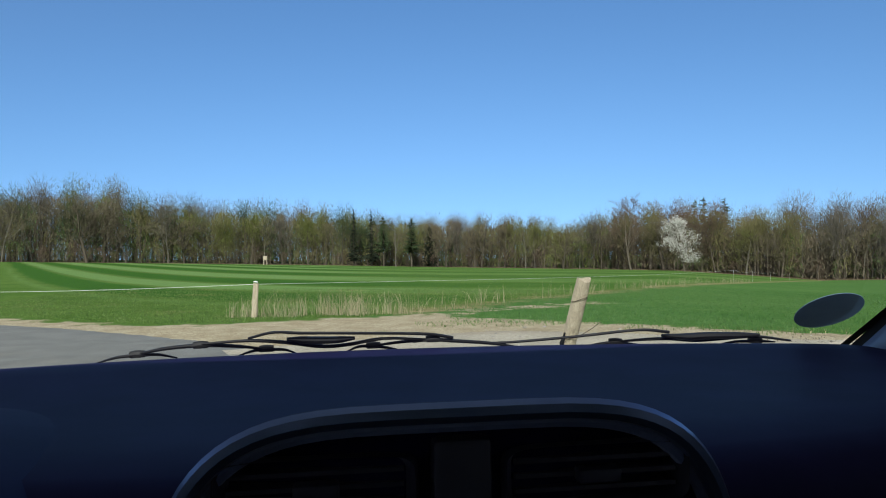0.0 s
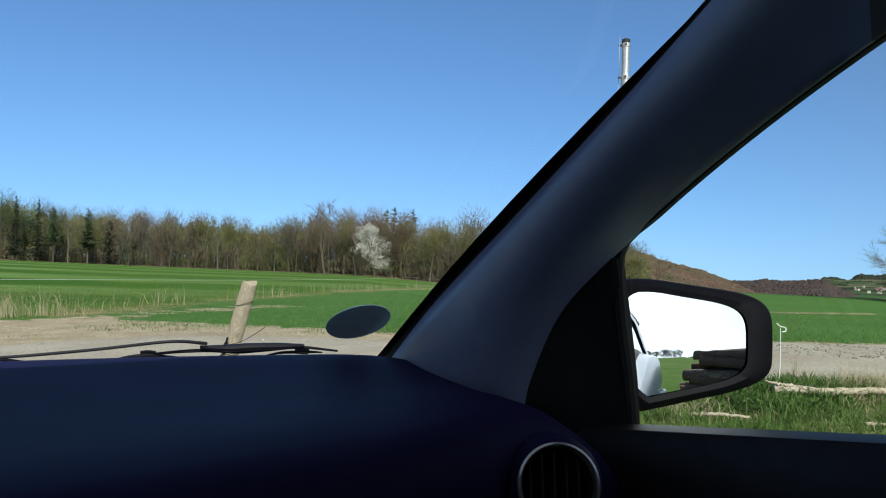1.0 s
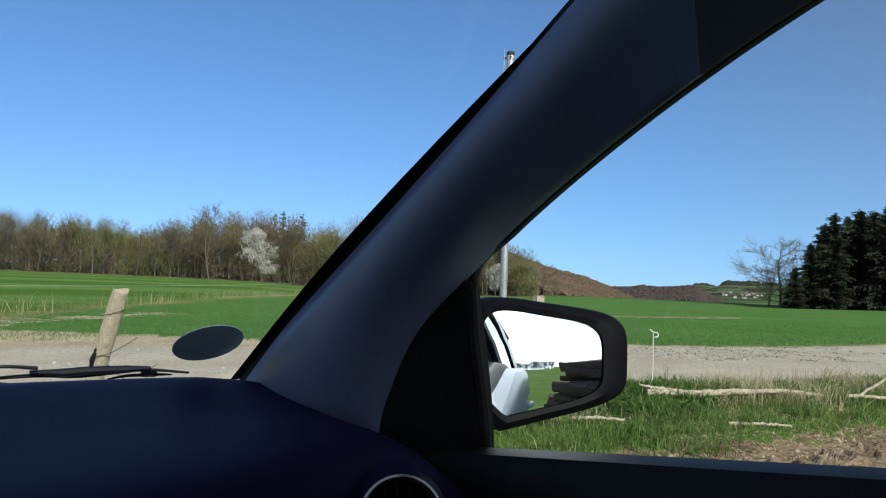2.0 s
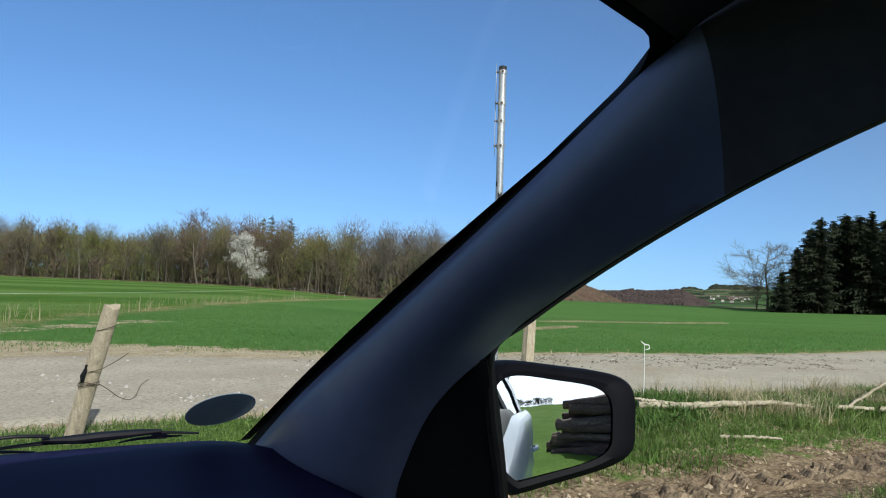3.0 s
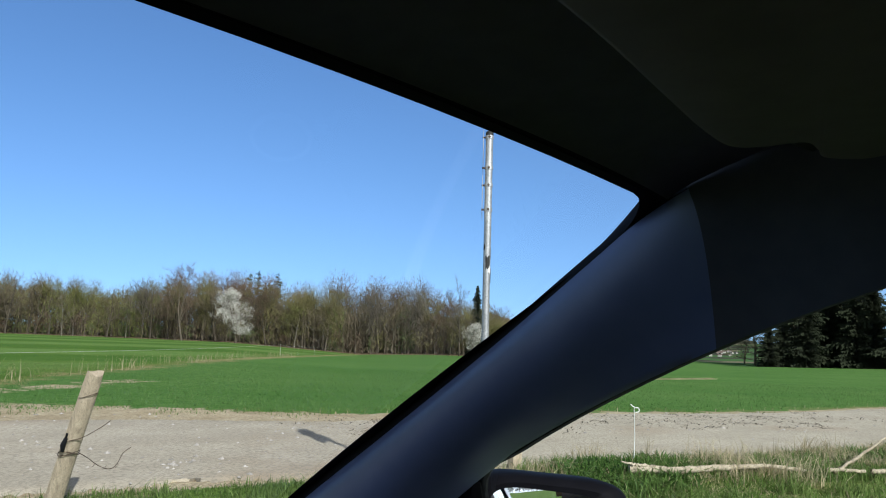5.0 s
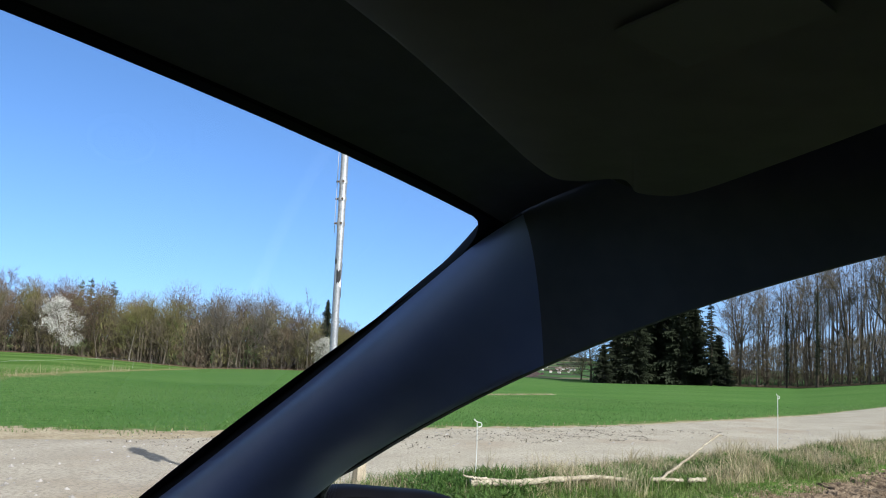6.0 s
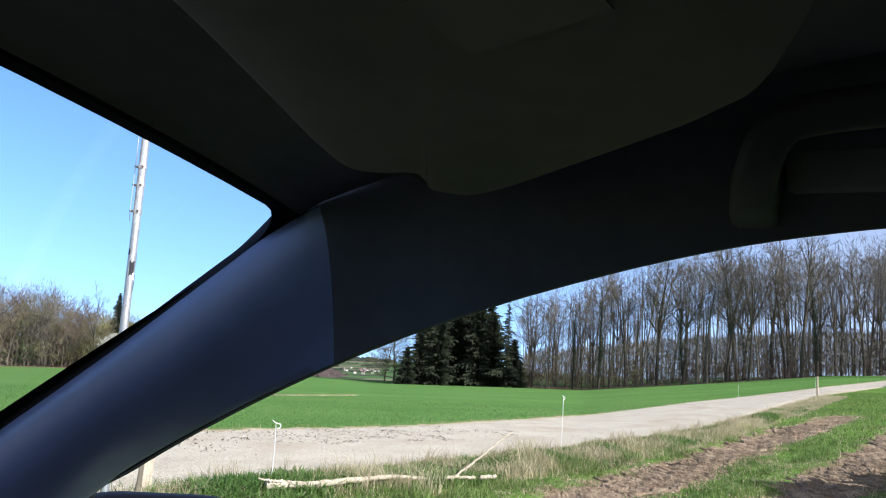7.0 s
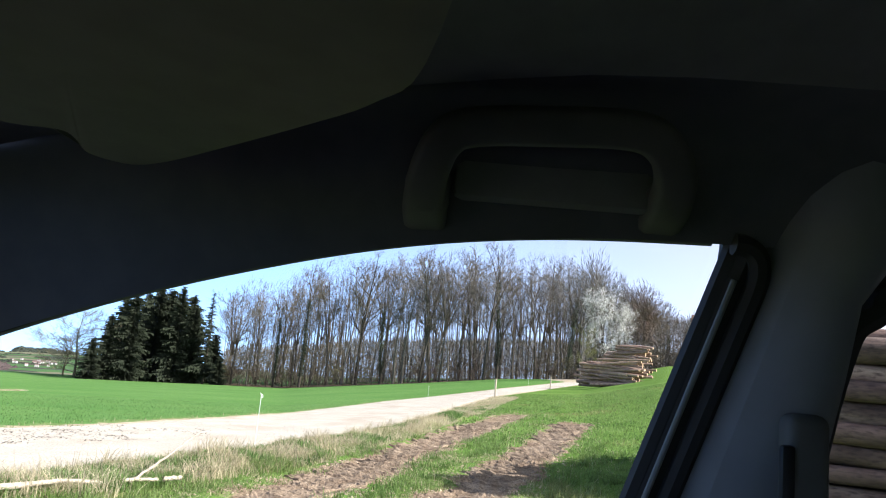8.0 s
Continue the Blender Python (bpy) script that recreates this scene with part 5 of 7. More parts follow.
ROPE = [grid_z(-45, 33, 0.6), grid_z(-12, 18.6, 0.55), grid_z(-1.6, 15.0, 0.64), grid_z(28.7, 52.0, 0.9)] + [grid_z(x, y, 0.9) for x, y in EDGE[1:]]
rope_pts = []
for a, b in zip(ROPE[:-1], ROPE[1:]):
    for i in range(12):
        k = i / 12
        rope_pts.append(Vector(a).lerp(Vector(b), k) - Vector((0, 0, 0.10 * math.sin(math.pi * k))))
tagged(part("fence_rope", tube(rope_pts, 0.0032, 5), M_ROPE), "white electric fence rope along the meadow", "fence rope")
tagged(part("hunting_stand", join(box(-19.2, -18.2, 204, 205, ground_z(-18.7, 204) + 1.2, ground_z(-18.7, 204) + 2.3, 0.05), tube([grid_z(-19.1, 204.1), grid_z(-19.1, 204.1, 1.3)], 0.08, 5), tube([grid_z(-18.3, 204.1), grid_z(-18.3, 204.1, 1.3)], 0.08, 5),
     tube([grid_z(-19.1, 204.9), grid_z(-19.1, 204.9, 1.3)], 0.08, 5), tube([grid_z(-18.3, 204.9), grid_z(-18.3, 204.9, 1.3)], 0.08, 5)), M_OLDWOOD), "small pale wooden hunting stand at the wood's edge", "hunting stand")


# ---- peeled branches in the verge ----
def branch(name, pts, r0, r1, label, seed):
    rng = np.random.default_rng(seed)
    line = smooth_line(pts, 26)
    line = [p + Vector(rng.normal(0, 0.004, 3)) for p in line]
    body = tube(line, [r0 + (r1 - r0) * i / 25 + r0 * (0.03 * math.sin(i * 0.55 + seed) + 0.03 * rng.normal()) for i in range(26)], 9)
    return tagged(part(name, body, M_PEELED), label, "branch", "cut branches")


branch("fallen_branch", [grid_z(5.46, 3.78, 0.10), grid_z(5.80, 3.55, 0.09), grid_z(6.1, 3.45, 0.085), grid_z(6.45, 3.33, 0.09), grid_z(6.8, 3.22, 0.09), grid_z(7.08, 3.08, 0.07)], 0.034, 0.015, "thick pale peeled branch lying in the verge grass", 1)
branch("fallen_branch", [grid_z(5.38, 3.80, 0.17), grid_z(5.50, 3.73, 0.135), grid_z(5.64, 3.65, 0.11)], 0.006, 0.020, "pale splintered branch stub on the verge", 2)
branch("fallen_branch", [grid_z(7.28, 2.98, 0.09), grid_z(7.45, 2.88, 0.09), grid_z(7.60, 2.78, 0.09)], 0.019, 0.015, "short pale cut branch lying in grass", 3)
branch("fallen_branch", [grid_z(7.66, 2.75, 0.09), grid_z(7.74, 2.70, 0.09), grid_z(7.83, 2.65, 0.09)], 0.022, 0.020, "short sawn branch piece lying in grass", 7)
branch("fallen_branch", [grid_z(7.35, 2.95, 0.06), grid_z(7.72, 2.78, 0.28), grid_z(8.02, 2.62, 0.48), grid_z(8.12, 2.58, 0.50)], 0.014, 0.008, "thin pale branch sticking up from dry grass", 4)
branch("fallen_branch", [grid_z(5.40, 3.02, 0.03), grid_z(5.6, 2.86, 0.04), grid_z(5.8, 2.74, 0.03)], 0.013, 0.009, "small grey stick lying in grass", 5)
branch("fallen_branch", [grid_z(4.53, 3.77, 0.05), grid_z(4.65, 3.65, 0.06), grid_z(4.80, 3.50, 0.05)], 0.014, 0.010, "grey-brown stick lying in the verge", 6)


# ---- log piles ----
def log_mesh(name, length, r, seed, mat):
    rng = np.random.default_rng(seed)
    n, sides = 7, 14
    wob = 1 + rng.normal(0, 0.035, sides)
    bend = rng.normal(0, 0.03, 2)
    rows = []
    for i in range(n):
        k = i / (n - 1)
        rr = r * (1.05 - 0.12 * k)
        c = Vector((bend[0] * math.sin(math.pi * k), bend[1] * math.sin(math.pi * k), length * (k - 0.5)))
        rows.append([c + Vector((math.cos(q), math.sin(q), 0)) * rr * wob[j] * (1 + 0.02 * rng.normal()) for j, q in enumerate(2 * math.pi * m / sides for m in range(sides))])
    bark = sheet(rows, True)
    ends = []
    for i, sgn in ((0, -1), (n - 1, 1)):
        c = sum((Vector(p) for p in rows[i]), Vector()) / sides + Vector((0, 0, 0.004 * sgn))
        ring = [Vector(p) * 1.0 + Vector((0, 0, 0.002 * sgn)) for p in rows[i]]
        ends.append(([c] + ring, [(0, j + 1, (j + 1) % sides + 1) if sgn > 0 else (0, (j + 1) % sides + 1, j + 1) for j in range(sides)]))
    return mesh_data(name, bark, mat, True, 60), [mesh_data(name + "_end", e, M_LOGEND, False) for e in ends]


def log_pile(label, corner, run, axis_dir, length, rows, r, seed, heights, mat, loose=0.07, steps=0.0):
    """Logs across the run of the pile; heights: how many layers stand at each place along it."""
    rng = np.random.default_rng(seed)
    c, run_v, ax = Vector(corner), Vector(run).normalized(), Vector(axis_dir).normalized()
    pile = thing("log_pile", label, "log pile", "log piles", Matrix.Translation(c))
    kinds = [log_mesh("log", length * q, r * w, seed * 10 + i, mat) for i, (q, w) in enumerate(((1.0, 1.0), (0.97, 0.8), (1.03, 1.18), (1.0, 0.9)))]
    base_turn = ax.to_track_quat("Z", "Y").to_matrix().to_4x4()
    count = 0
    for layer in range(max(heights)):
        for i, h in enumerate(heights):
            if layer >= h:
                continue
            k = rng.integers(len(kinds))
            shift = (i + 0.5 * (layer % 2)) * r * 2.02
            p = run_v * shift + ax * (length / 2 + rng.normal(0, loose) - steps * layer) + Vector((0, 0, r * (1 + 1.74 * layer) + rng.normal(0, 0.012)))
            zg = ground_z(*(c + p).xy) - c.z
            m = Matrix.Translation(p + Vector((0, 0, zg))) @ base_turn @ pose(0, 0, 0, rng.normal(0, 0.7 + loose * 6), rng.normal(0, 0.9 + loose * 6), rng.uniform(0, 360))
            if rng.random() < 0.5:
                m = m @ pose(0, 0, 0, 180)
            ob = new("log", kinds[k][0])
            ob.parent, ob.matrix_basis = pile, m
            for e in kinds[k][1]:
                new("cut_end", e).parent = ob
            count += 1
    return pile


log_pile("tall pile of dark reddish-brown spruce logs on the meadow", grid_z(9.0, -2.76), (0.94, -0.34, 0), (-0.34, -0.94, 0), 4.2, 0, 0.125, 11,
         [9, 10, 10, 10, 9, 9, 9, 8, 8, 8, 8, 8, 8, 7, 7, 7, 6, 6, 5, 4], M_LOGBARK)
log_pile("stepped pile of brown spruce logs behind the car", grid_z(5.3, -7.4), (0.32, -0.95, 0), (-0.93, -0.36, 0), 4.4, 0, 0.135, 14, [6, 6, 6, 5, 5, 5], M_LOGBARK, 0.12, 0.13)
log_pile("pile of thin pale-ended logs at the track side", grid_z(61.2, -9.7), (0.97, -0.24, 0), (-0.55, -0.83, 0), 4.3, 0, 0.10, 12, [11, 10, 10, 9, 8], M_LOGPALE, 0.50)
log_pile("higher second pile of thin logs behind", grid_z(67.0, -12.7), (0.97, -0.24, 0), (-0.55, -0.83, 0), 2.9, 0, 0.11, 13, [15, 15, 14, 13], M_LOGPALE, 0.48)


# ---- grass, stalks, weeds, clods: what nobody could count ----
def blades(name, pts, hmin, hmax, width, mat, label, seed, lean=0.35, segments=2, category="grass"):
    """Many bent blades in one mesh, each a narrow tapered strip."""
    rng = np.random.default_rng(seed)
    n = len(pts)
    h = rng.uniform(hmin, hmax, n)
    a = rng.uniform(0, 2 * np.pi, n)
    side = np.stack([np.cos(a), np.sin(a), np.zeros(n)], 1)
    b = rng.uniform(0, 2 * np.pi, n)
    tilt = rng.normal(0, lean, n)
    bend = np.stack([np.cos(b) * tilt, np.sin(b) * tilt, np.zeros(n)], 1)
    w = width * rng.uniform(0.6, 1.3, n)
    base = np.asarray(pts)
    levels = []
    for k in range(segments):
        t = k / segments
        c = base + bend * (h * t * t * 1.2)[:, None] + np.array([0, 0, 1.0]) * (h * t)[:, None]
        levels += [c - side * (w * (1 - 0.6 * t))[:, None], c + side * (w * (1 - 0.6 * t))[:, None]]
    tip = base + bend * (h * 1.2)[:, None] + np.array([0, 0, 1.0]) * (h * (1 - 0.3 * np.abs(tilt)))[:, None]
    levels.append(tip)
    per = len(levels)
    v = np.stack(levels, 1).reshape(-1, 3)
    faces = []
    idx = np.arange(n) * per
    quads = [np.stack([idx + 2 * k, idx + 2 * k + 1, idx + 2 * k + 3, idx + 2 * k + 2], 1) for k in range(segments - 1)]
    tris = np.stack([idx + 2 * segments - 2, idx + 2 * segments - 1, idx + 2 * segments], 1)
    faces = [f for q in quads for f in q.tolist()] + tris.tolist()
    me = bpy.data.meshes.new(name)
    me.from_pydata(v.tolist(), [], faces)
    me.materials.append(mat)
    me.update()
    return tagged(new(name, me), label, category, kind="stuff")


def scatter(n, x0, x1, y0, y1, keep, seed):
    """Points on the ground inside a box, kept where keep(x, y, chance) says so."""
    rng = np.random.default_rng(seed)
    x, y = rng.uniform(x0, x1, n), rng.uniform(y0, y1, n)
    k = keep(x, y, rng.random(n))
    x, y = x[k], y[k]
    return np.stack([x, y, height(x, y) - 0.005], 1)


def off_near(x, y):
    return np.interp(x, np.array(TRACK_NEAR)[:, 0], np.array(TRACK_NEAR)[:, 1]) - y


def off_far(x, y):
    return y - np.interp(x, np.array(TRACK_FAR)[:, 0], np.array(TRACK_FAR)[:, 1])


def rut_dist(x, y):
    d = np.full(np.shape(x), 9.0)
    for pts, w in RUTS:
        d = np.minimum(d, polyline_distance(x, y, pts) / w)
    return d


def verge(x, y, c):
    return (off_near(x, y) > 0.12) & (x > -1.0) & ((np.abs(x) > 0.95) | (y > 2.3) | (y < -2.4)) & (c < np.clip((rut_dist(x, y) - 0.55 + 0.25 * wobble(x, y, 4.1)) * 1.3, 0, 1)) & (c < 1.25 - np.hypot(x, y) / 22)


def patchy(x, y, s, lo):
    return wobble(x, y, s) * 0.6 + wobble(x + 7, y - 3, s * 2.7) * 0.4 > lo


blades("meadow_grass", scatter(1000000, 0.3, 18, -5.5, 6.4, lambda x, y, c: verge(x, y, c * (np.hypot(x, y) / 4.6) ** 1.5), 1), 0.02, 0.06, 0.0042, M_GRASS, "short green meadow grass of the verge", 1, 0.8)
blades("tall_grass", scatter(150000, 0.3, 16, -1.5, 6.4, lambda x, y, c: verge(x, y, c) & patchy(x, y, 2.1, 0.12), 2), 0.05, 0.13, 0.0045, M_GRASS, "taller green grass tufts of the verge", 2, 0.75)
bank_line = [(4.0, 4.9), (5.0, 4.35), (6.4, 3.9), (8.8, 3.15), (11.3, 2.5), (16, 1.6), (30, -0.6), (42, -2.4)]
blades("dry_verge_grass", scatter(300000, 3.5, 42, -3.0, 5.6, lambda x, y, c: ((polyline_distance(x, y, bank_line) < 0.85) & patchy(x, y, 1.6, -0.42) & ((x > 6.6) | (c < 0.4)) | ((c < 0.03) & verge(x, y, c))) & (off_near(x, y) > 0.1), 3), 0.04, 0.17, 0.003, M_STRAW, "dry straw-coloured grass on the bank", 3, 1.0)
blades("bank_weeds", scatter(300000, 3.5, 30, -1.5, 5.6, lambda x, y, c: (polyline_distance(x, y, bank_line) < 0.7) & ~patchy(x, y, 1.6, -0.12) & (off_near(x, y) > 0.1), 4), 0.04, 0.14, 0.008, M_WEED, "leafy green weeds on the bank", 4, 0.5, category="weeds")
blades("crop", scatter(220000, 2, 40, 4, 42, lambda x, y, c: (off_far(x, y) > 0.5) & (y < 18 + 1.305 * (x - 3)) & (np.hypot(x, y) < 38) & (c < 13.0 / np.hypot(x, y)), 5), 0.03, 0.065, 0.007, M_CROP, "young green cereal crop", 5, 0.7, category="crop")
blades("meadow_edge_grass", scatter(120000, -9, 9, 9.5, 30, lambda x, y, c: ((y > 18 + 1.305 * (x - 3)) | (x < 1)) & (polyline_distance(x, y, ROAD_RIGHT) > 1.0) & (y > np.interp(x, [q[0] for q in SAND_TOP], [q[1] for q in SAND_TOP]) + 0.25) & (polyline_distance(x, y, [(1.2, 14.2), (3.2, 16.2), (4.6, 17.4), (6.5, 19)]) > 0.7) & (c < 14 / np.hypot(x, y)), 6), 0.02, 0.05, 0.008, M_GRASS, "short green grass beside the lane", 6, 0.8)


def tufts(name, centres, per, radius, hmin, hmax, width, mat, label, seed, lean=0.9, category="grass", lift=0.0):
    """Blades in bunches round the given centres."""
    rng = np.random.default_rng(seed)
    c = np.repeat(centres, per, axis=0)
    big = np.repeat(rng.uniform(0.6, 1.5, len(centres)), per)
    off = rng.normal(0, 1, (len(c), 2)) * (radius * big)[:, None]
    x, y = c[:, 0] + off[:, 0], c[:, 1] + off[:, 1]
    return blades(name, np.stack([x, y, height(x, y) - 0.005 + lift], 1), hmin, hmax, width, mat, label, seed, lean, 3, category)


def on_bank(x, y, reach):
    return (polyline_distance(x, y, bank_line) < reach) & (off_near(x, y) > 0.05)


tufts("grass_tufts", scatter(900, 3.4, 16, -3.0, 5.4, lambda x, y, c: verge(x, y, c) & (rut_dist(x, y) > 1.3), 61), 60, 0.055, 0.06, 0.19, 0.0035, M_GRASS, "bushy green tufts of longer grass", 61, 0.8)
tufts("dry_tufts", scatter(700, 5.6, 30, -1.5, 5.4, lambda x, y, c: on_bank(x, y, 0.8) & (c < 1.1 - x / 40), 62), 55, 0.07, 0.10, 0.34, 0.0028, M_STRAW, "bushy tufts of pale dry grass on the bank", 62, 0.7)
tufts("broad_weeds", scatter(420, 3.6, 13, 0.5, 5.4, lambda x, y, c: on_bank(x, y, 0.75) & patchy(x, y, 1.9, -0.1), 63), 34, 0.07, 0.03, 0.12, 0.012, M_WEED, "low bushy weeds with broad green leaves", 63, 1.1, "weeds")
tufts("broad_weeds", scatter(120, 5.0, 6.2, 3.5, 4.4, lambda x, y, c: (np.hypot(x - 5.55, y - 3.86) < 0.5) & (off_near(x, y) > 0.02), 65), 40, 0.06, 0.06, 0.17, 0.010, M_WEED, "bushy weeds with broad green leaves round a stake", 65, 0.9, "weeds")
tufts("flattened_straw", scatter(4200, 3.2, 14, -1.0, 5.2, lambda x, y, c: verge(x, y, c) & patchy(x, y, 2.6, -0.1), 64), 16, 0.10, 0.015, 0.05, 0.003, M_STRAW, "flattened dead straw among the grass", 64, 3.0)


def tall_stalks(x, y, c):
    d1 = np.minimum(np.hypot((x + 1.7) / 0.5, (y - 15.1) / 0.5), np.hypot((x - 0.1) / 1.3, (y - 15.4) / 0.5))
    d2 = np.abs(y - (18.6 + 1.305 * (x - 3))) / 1.2
    return ((d1 < 1) & (c < 0.9 - 0.6 * d1)) | ((d2 < 1) & (x > 1.5) & patchy(x, y, 0.9, 0.1) & (c < 0.4))


tufts("dry_reeds", scatter(26, -1.5, 1.5, 14.8, 15.8, lambda x, y, c: c < 1.15 - 0.5 * np.abs(x - 0.1), 17), 30, 0.13, 0.12, 0.62, 0.0032, M_STRAW, "tall bushy dry reeds near the small fence post", 17, 0.55)
tufts("dry_reeds", scatter(5, -2.1, -1.3, 14.8, 15.3, lambda x, y, c: c < 1, 18), 22, 0.10, 0.10, 0.48, 0.0032, M_STRAW, "dry reeds round the foot of the small fence post", 18, 0.5)
tufts("bark_litter", scatter(190, 5.5, 16, 3.5, 9.2, lambda x, y, c: (off_near(x, y) < -0.8) & (off_far(x, y) < -0.2) & (off_far(x, y) > -2.6), 19), 15, 0.16, 0.006, 0.03, 0.010, M_BARK, "dark bark shreds strewn on the track", 19, 4.0, "litter", 0.028)
blades("dry_stalks", scatter(60000, -3, 34, 14, 60, tall_stalks, 7), 0.2, 0.62, 0.004, M_STRAW, "tall dry grass stalks along the meadow edge", 7, 0.45)
blades("dry_crop_line", scatter(9000, 3, 40, 5, 30, lambda x, y, c: (np.abs(off_far(x, y) - 0.35) < 0.35) & (x > 5.5), 8), 0.04, 0.12, 0.006, M_STRAW, "dry grass between track and crop", 8, 0.6)


def lumps(name, pts, smin, smax, mat, label, seed, category):
    """Many small angular lumps in one mesh."""
    rng = np.random.default_rng(seed)
    base = [(0, 0, 0.7), (1, 0, 0), (0.3, 0.95, 0.1), (-0.8, 0.6, 0), (-0.8, -0.6, 0.1), (0.3, -0.95, 0)]
    tri = [(0, 1, 2), (0, 2, 3), (0, 3, 4), (0, 4, 5), (0, 5, 1)]
    v, f = [], []
    for p in pts:
        s_, a = rng.uniform(smin, smax) * rng.uniform(0.5, 1.0), rng.uniform(0, 6.3)
        k = len(v)
        for b in base:
            q = np.array(b) * (1 + rng.normal(0, 0.25, 3)) * s_
            v.append((p[0] + q[0] * math.cos(a) - q[1] * math.sin(a), p[1] + q[0] * math.sin(a) + q[1] * math.cos(a), p[2] + q[2]))
        f += [tuple(i + k for i in t) for t in tri]
    ob = part(name, (v, f), mat, smooth=False)
    return tagged(ob, label, category, kind="stuff")


lumps("earth_clods", scatter(60000, 3, 26, -4.5, 3.4, lambda x, y, c: (rut_dist(x, y) < 1.25) & (c < 0.5) & patchy(x, y, 2.5, -0.15), 21), 0.008, 0.036, M_CLOD, "dry brown clods in the tractor ruts", 21, "earth")
lumps("earth_crumbs", scatter(90000, 3.2, 11, -1.5, 3.4, lambda x, y, c: (rut_dist(x, y) < 1.0 + 0.3 * wobble(x, y, 3.3)) & (c < 0.5), 31), 0.005, 0.020, M_CLOD, "small dry crumbs of earth in the tractor ruts", 31, "earth")
lumps("track_pebbles", scatter(14000, 0, 20, 2, 12, lambda x, y, c: (off_near(x, y) < -0.1) & (off_far(x, y) < -0.1) & (c < np.where((x - 3.1) ** 2 + ((y - 6.85) / 1.3) ** 2 < 0.13, 1.0, np.where(patchy(x, y, 0.8, 0.15), 0.16, 0.05))), 22) + np.array((0.0, 0.0, 0.024)), 0.012, 0.036, M_PEBBLE, "small pale stones on the track", 22, "stones")
blades("track_litter", scatter(3200, 1, 22, 2, 12, lambda x, y, c: (off_near(x, y) < -0.3) & (off_far(x, y) < 0.2) & (c < np.where(off_far(x, y) > -1.1, 0.7, 0.08)), 23), 0.004, 0.012, 0.03, M_BARK, "bark shreds strewn on the track", 23, 3.0, category="litter")
blades("dead_crop", scatter(90000, 16, 38, 15, 22, lambda x, y, c: (crop_gap(x, y + 0.15 * wobble(x, y, 0.9)) < 0.28) & (c < 0.8), 24), 0.04, 0.10, 0.006, M_STRAW, "thin strip of dead yellow straw in the crop", 24, 0.6)
blades("road_edge_weeds", scatter(60000, 0, 16, 5, 14, lambda x, y, c: (np.abs(off_far(x, y) - 0.5) < 0.8) & patchy(x, y, 1.1, 0.15) & (c < 0.35), 25), 0.02, 0.07, 0.006, M_GRASS, "sparse grass on the sandy edge of the track", 25, 0.6)
blades("dry_bank_tufts", scatter(150000, 3.8, 15, 1.4, 5.4, lambda x, y, c: (polyline_distance(x, y, bank_line) < 0.6) & patchy(x, y, 3.1, 0.05) & (off_near(x, y) > 0.05) & ((x > 6.6) | (c < 0.25)), 26), 0.06, 0.20, 0.003, M_STRAW, "tufts of dry pale grass on the bank", 26, 1.1)
blades("far_meadow_grass", scatter(90000, 14, 48, -15, 1.5, lambda x, y, c: (off_near(x, y) > 0.3) & (rut_dist(x, y) > 0.9) & (c < 22 / np.hypot(x, y)) & (y < 0.5 - 0.02 * x), 27), 0.03, 0.09, 0.011, M_GRASS, "green meadow grass towards the log piles", 27, 0.8)


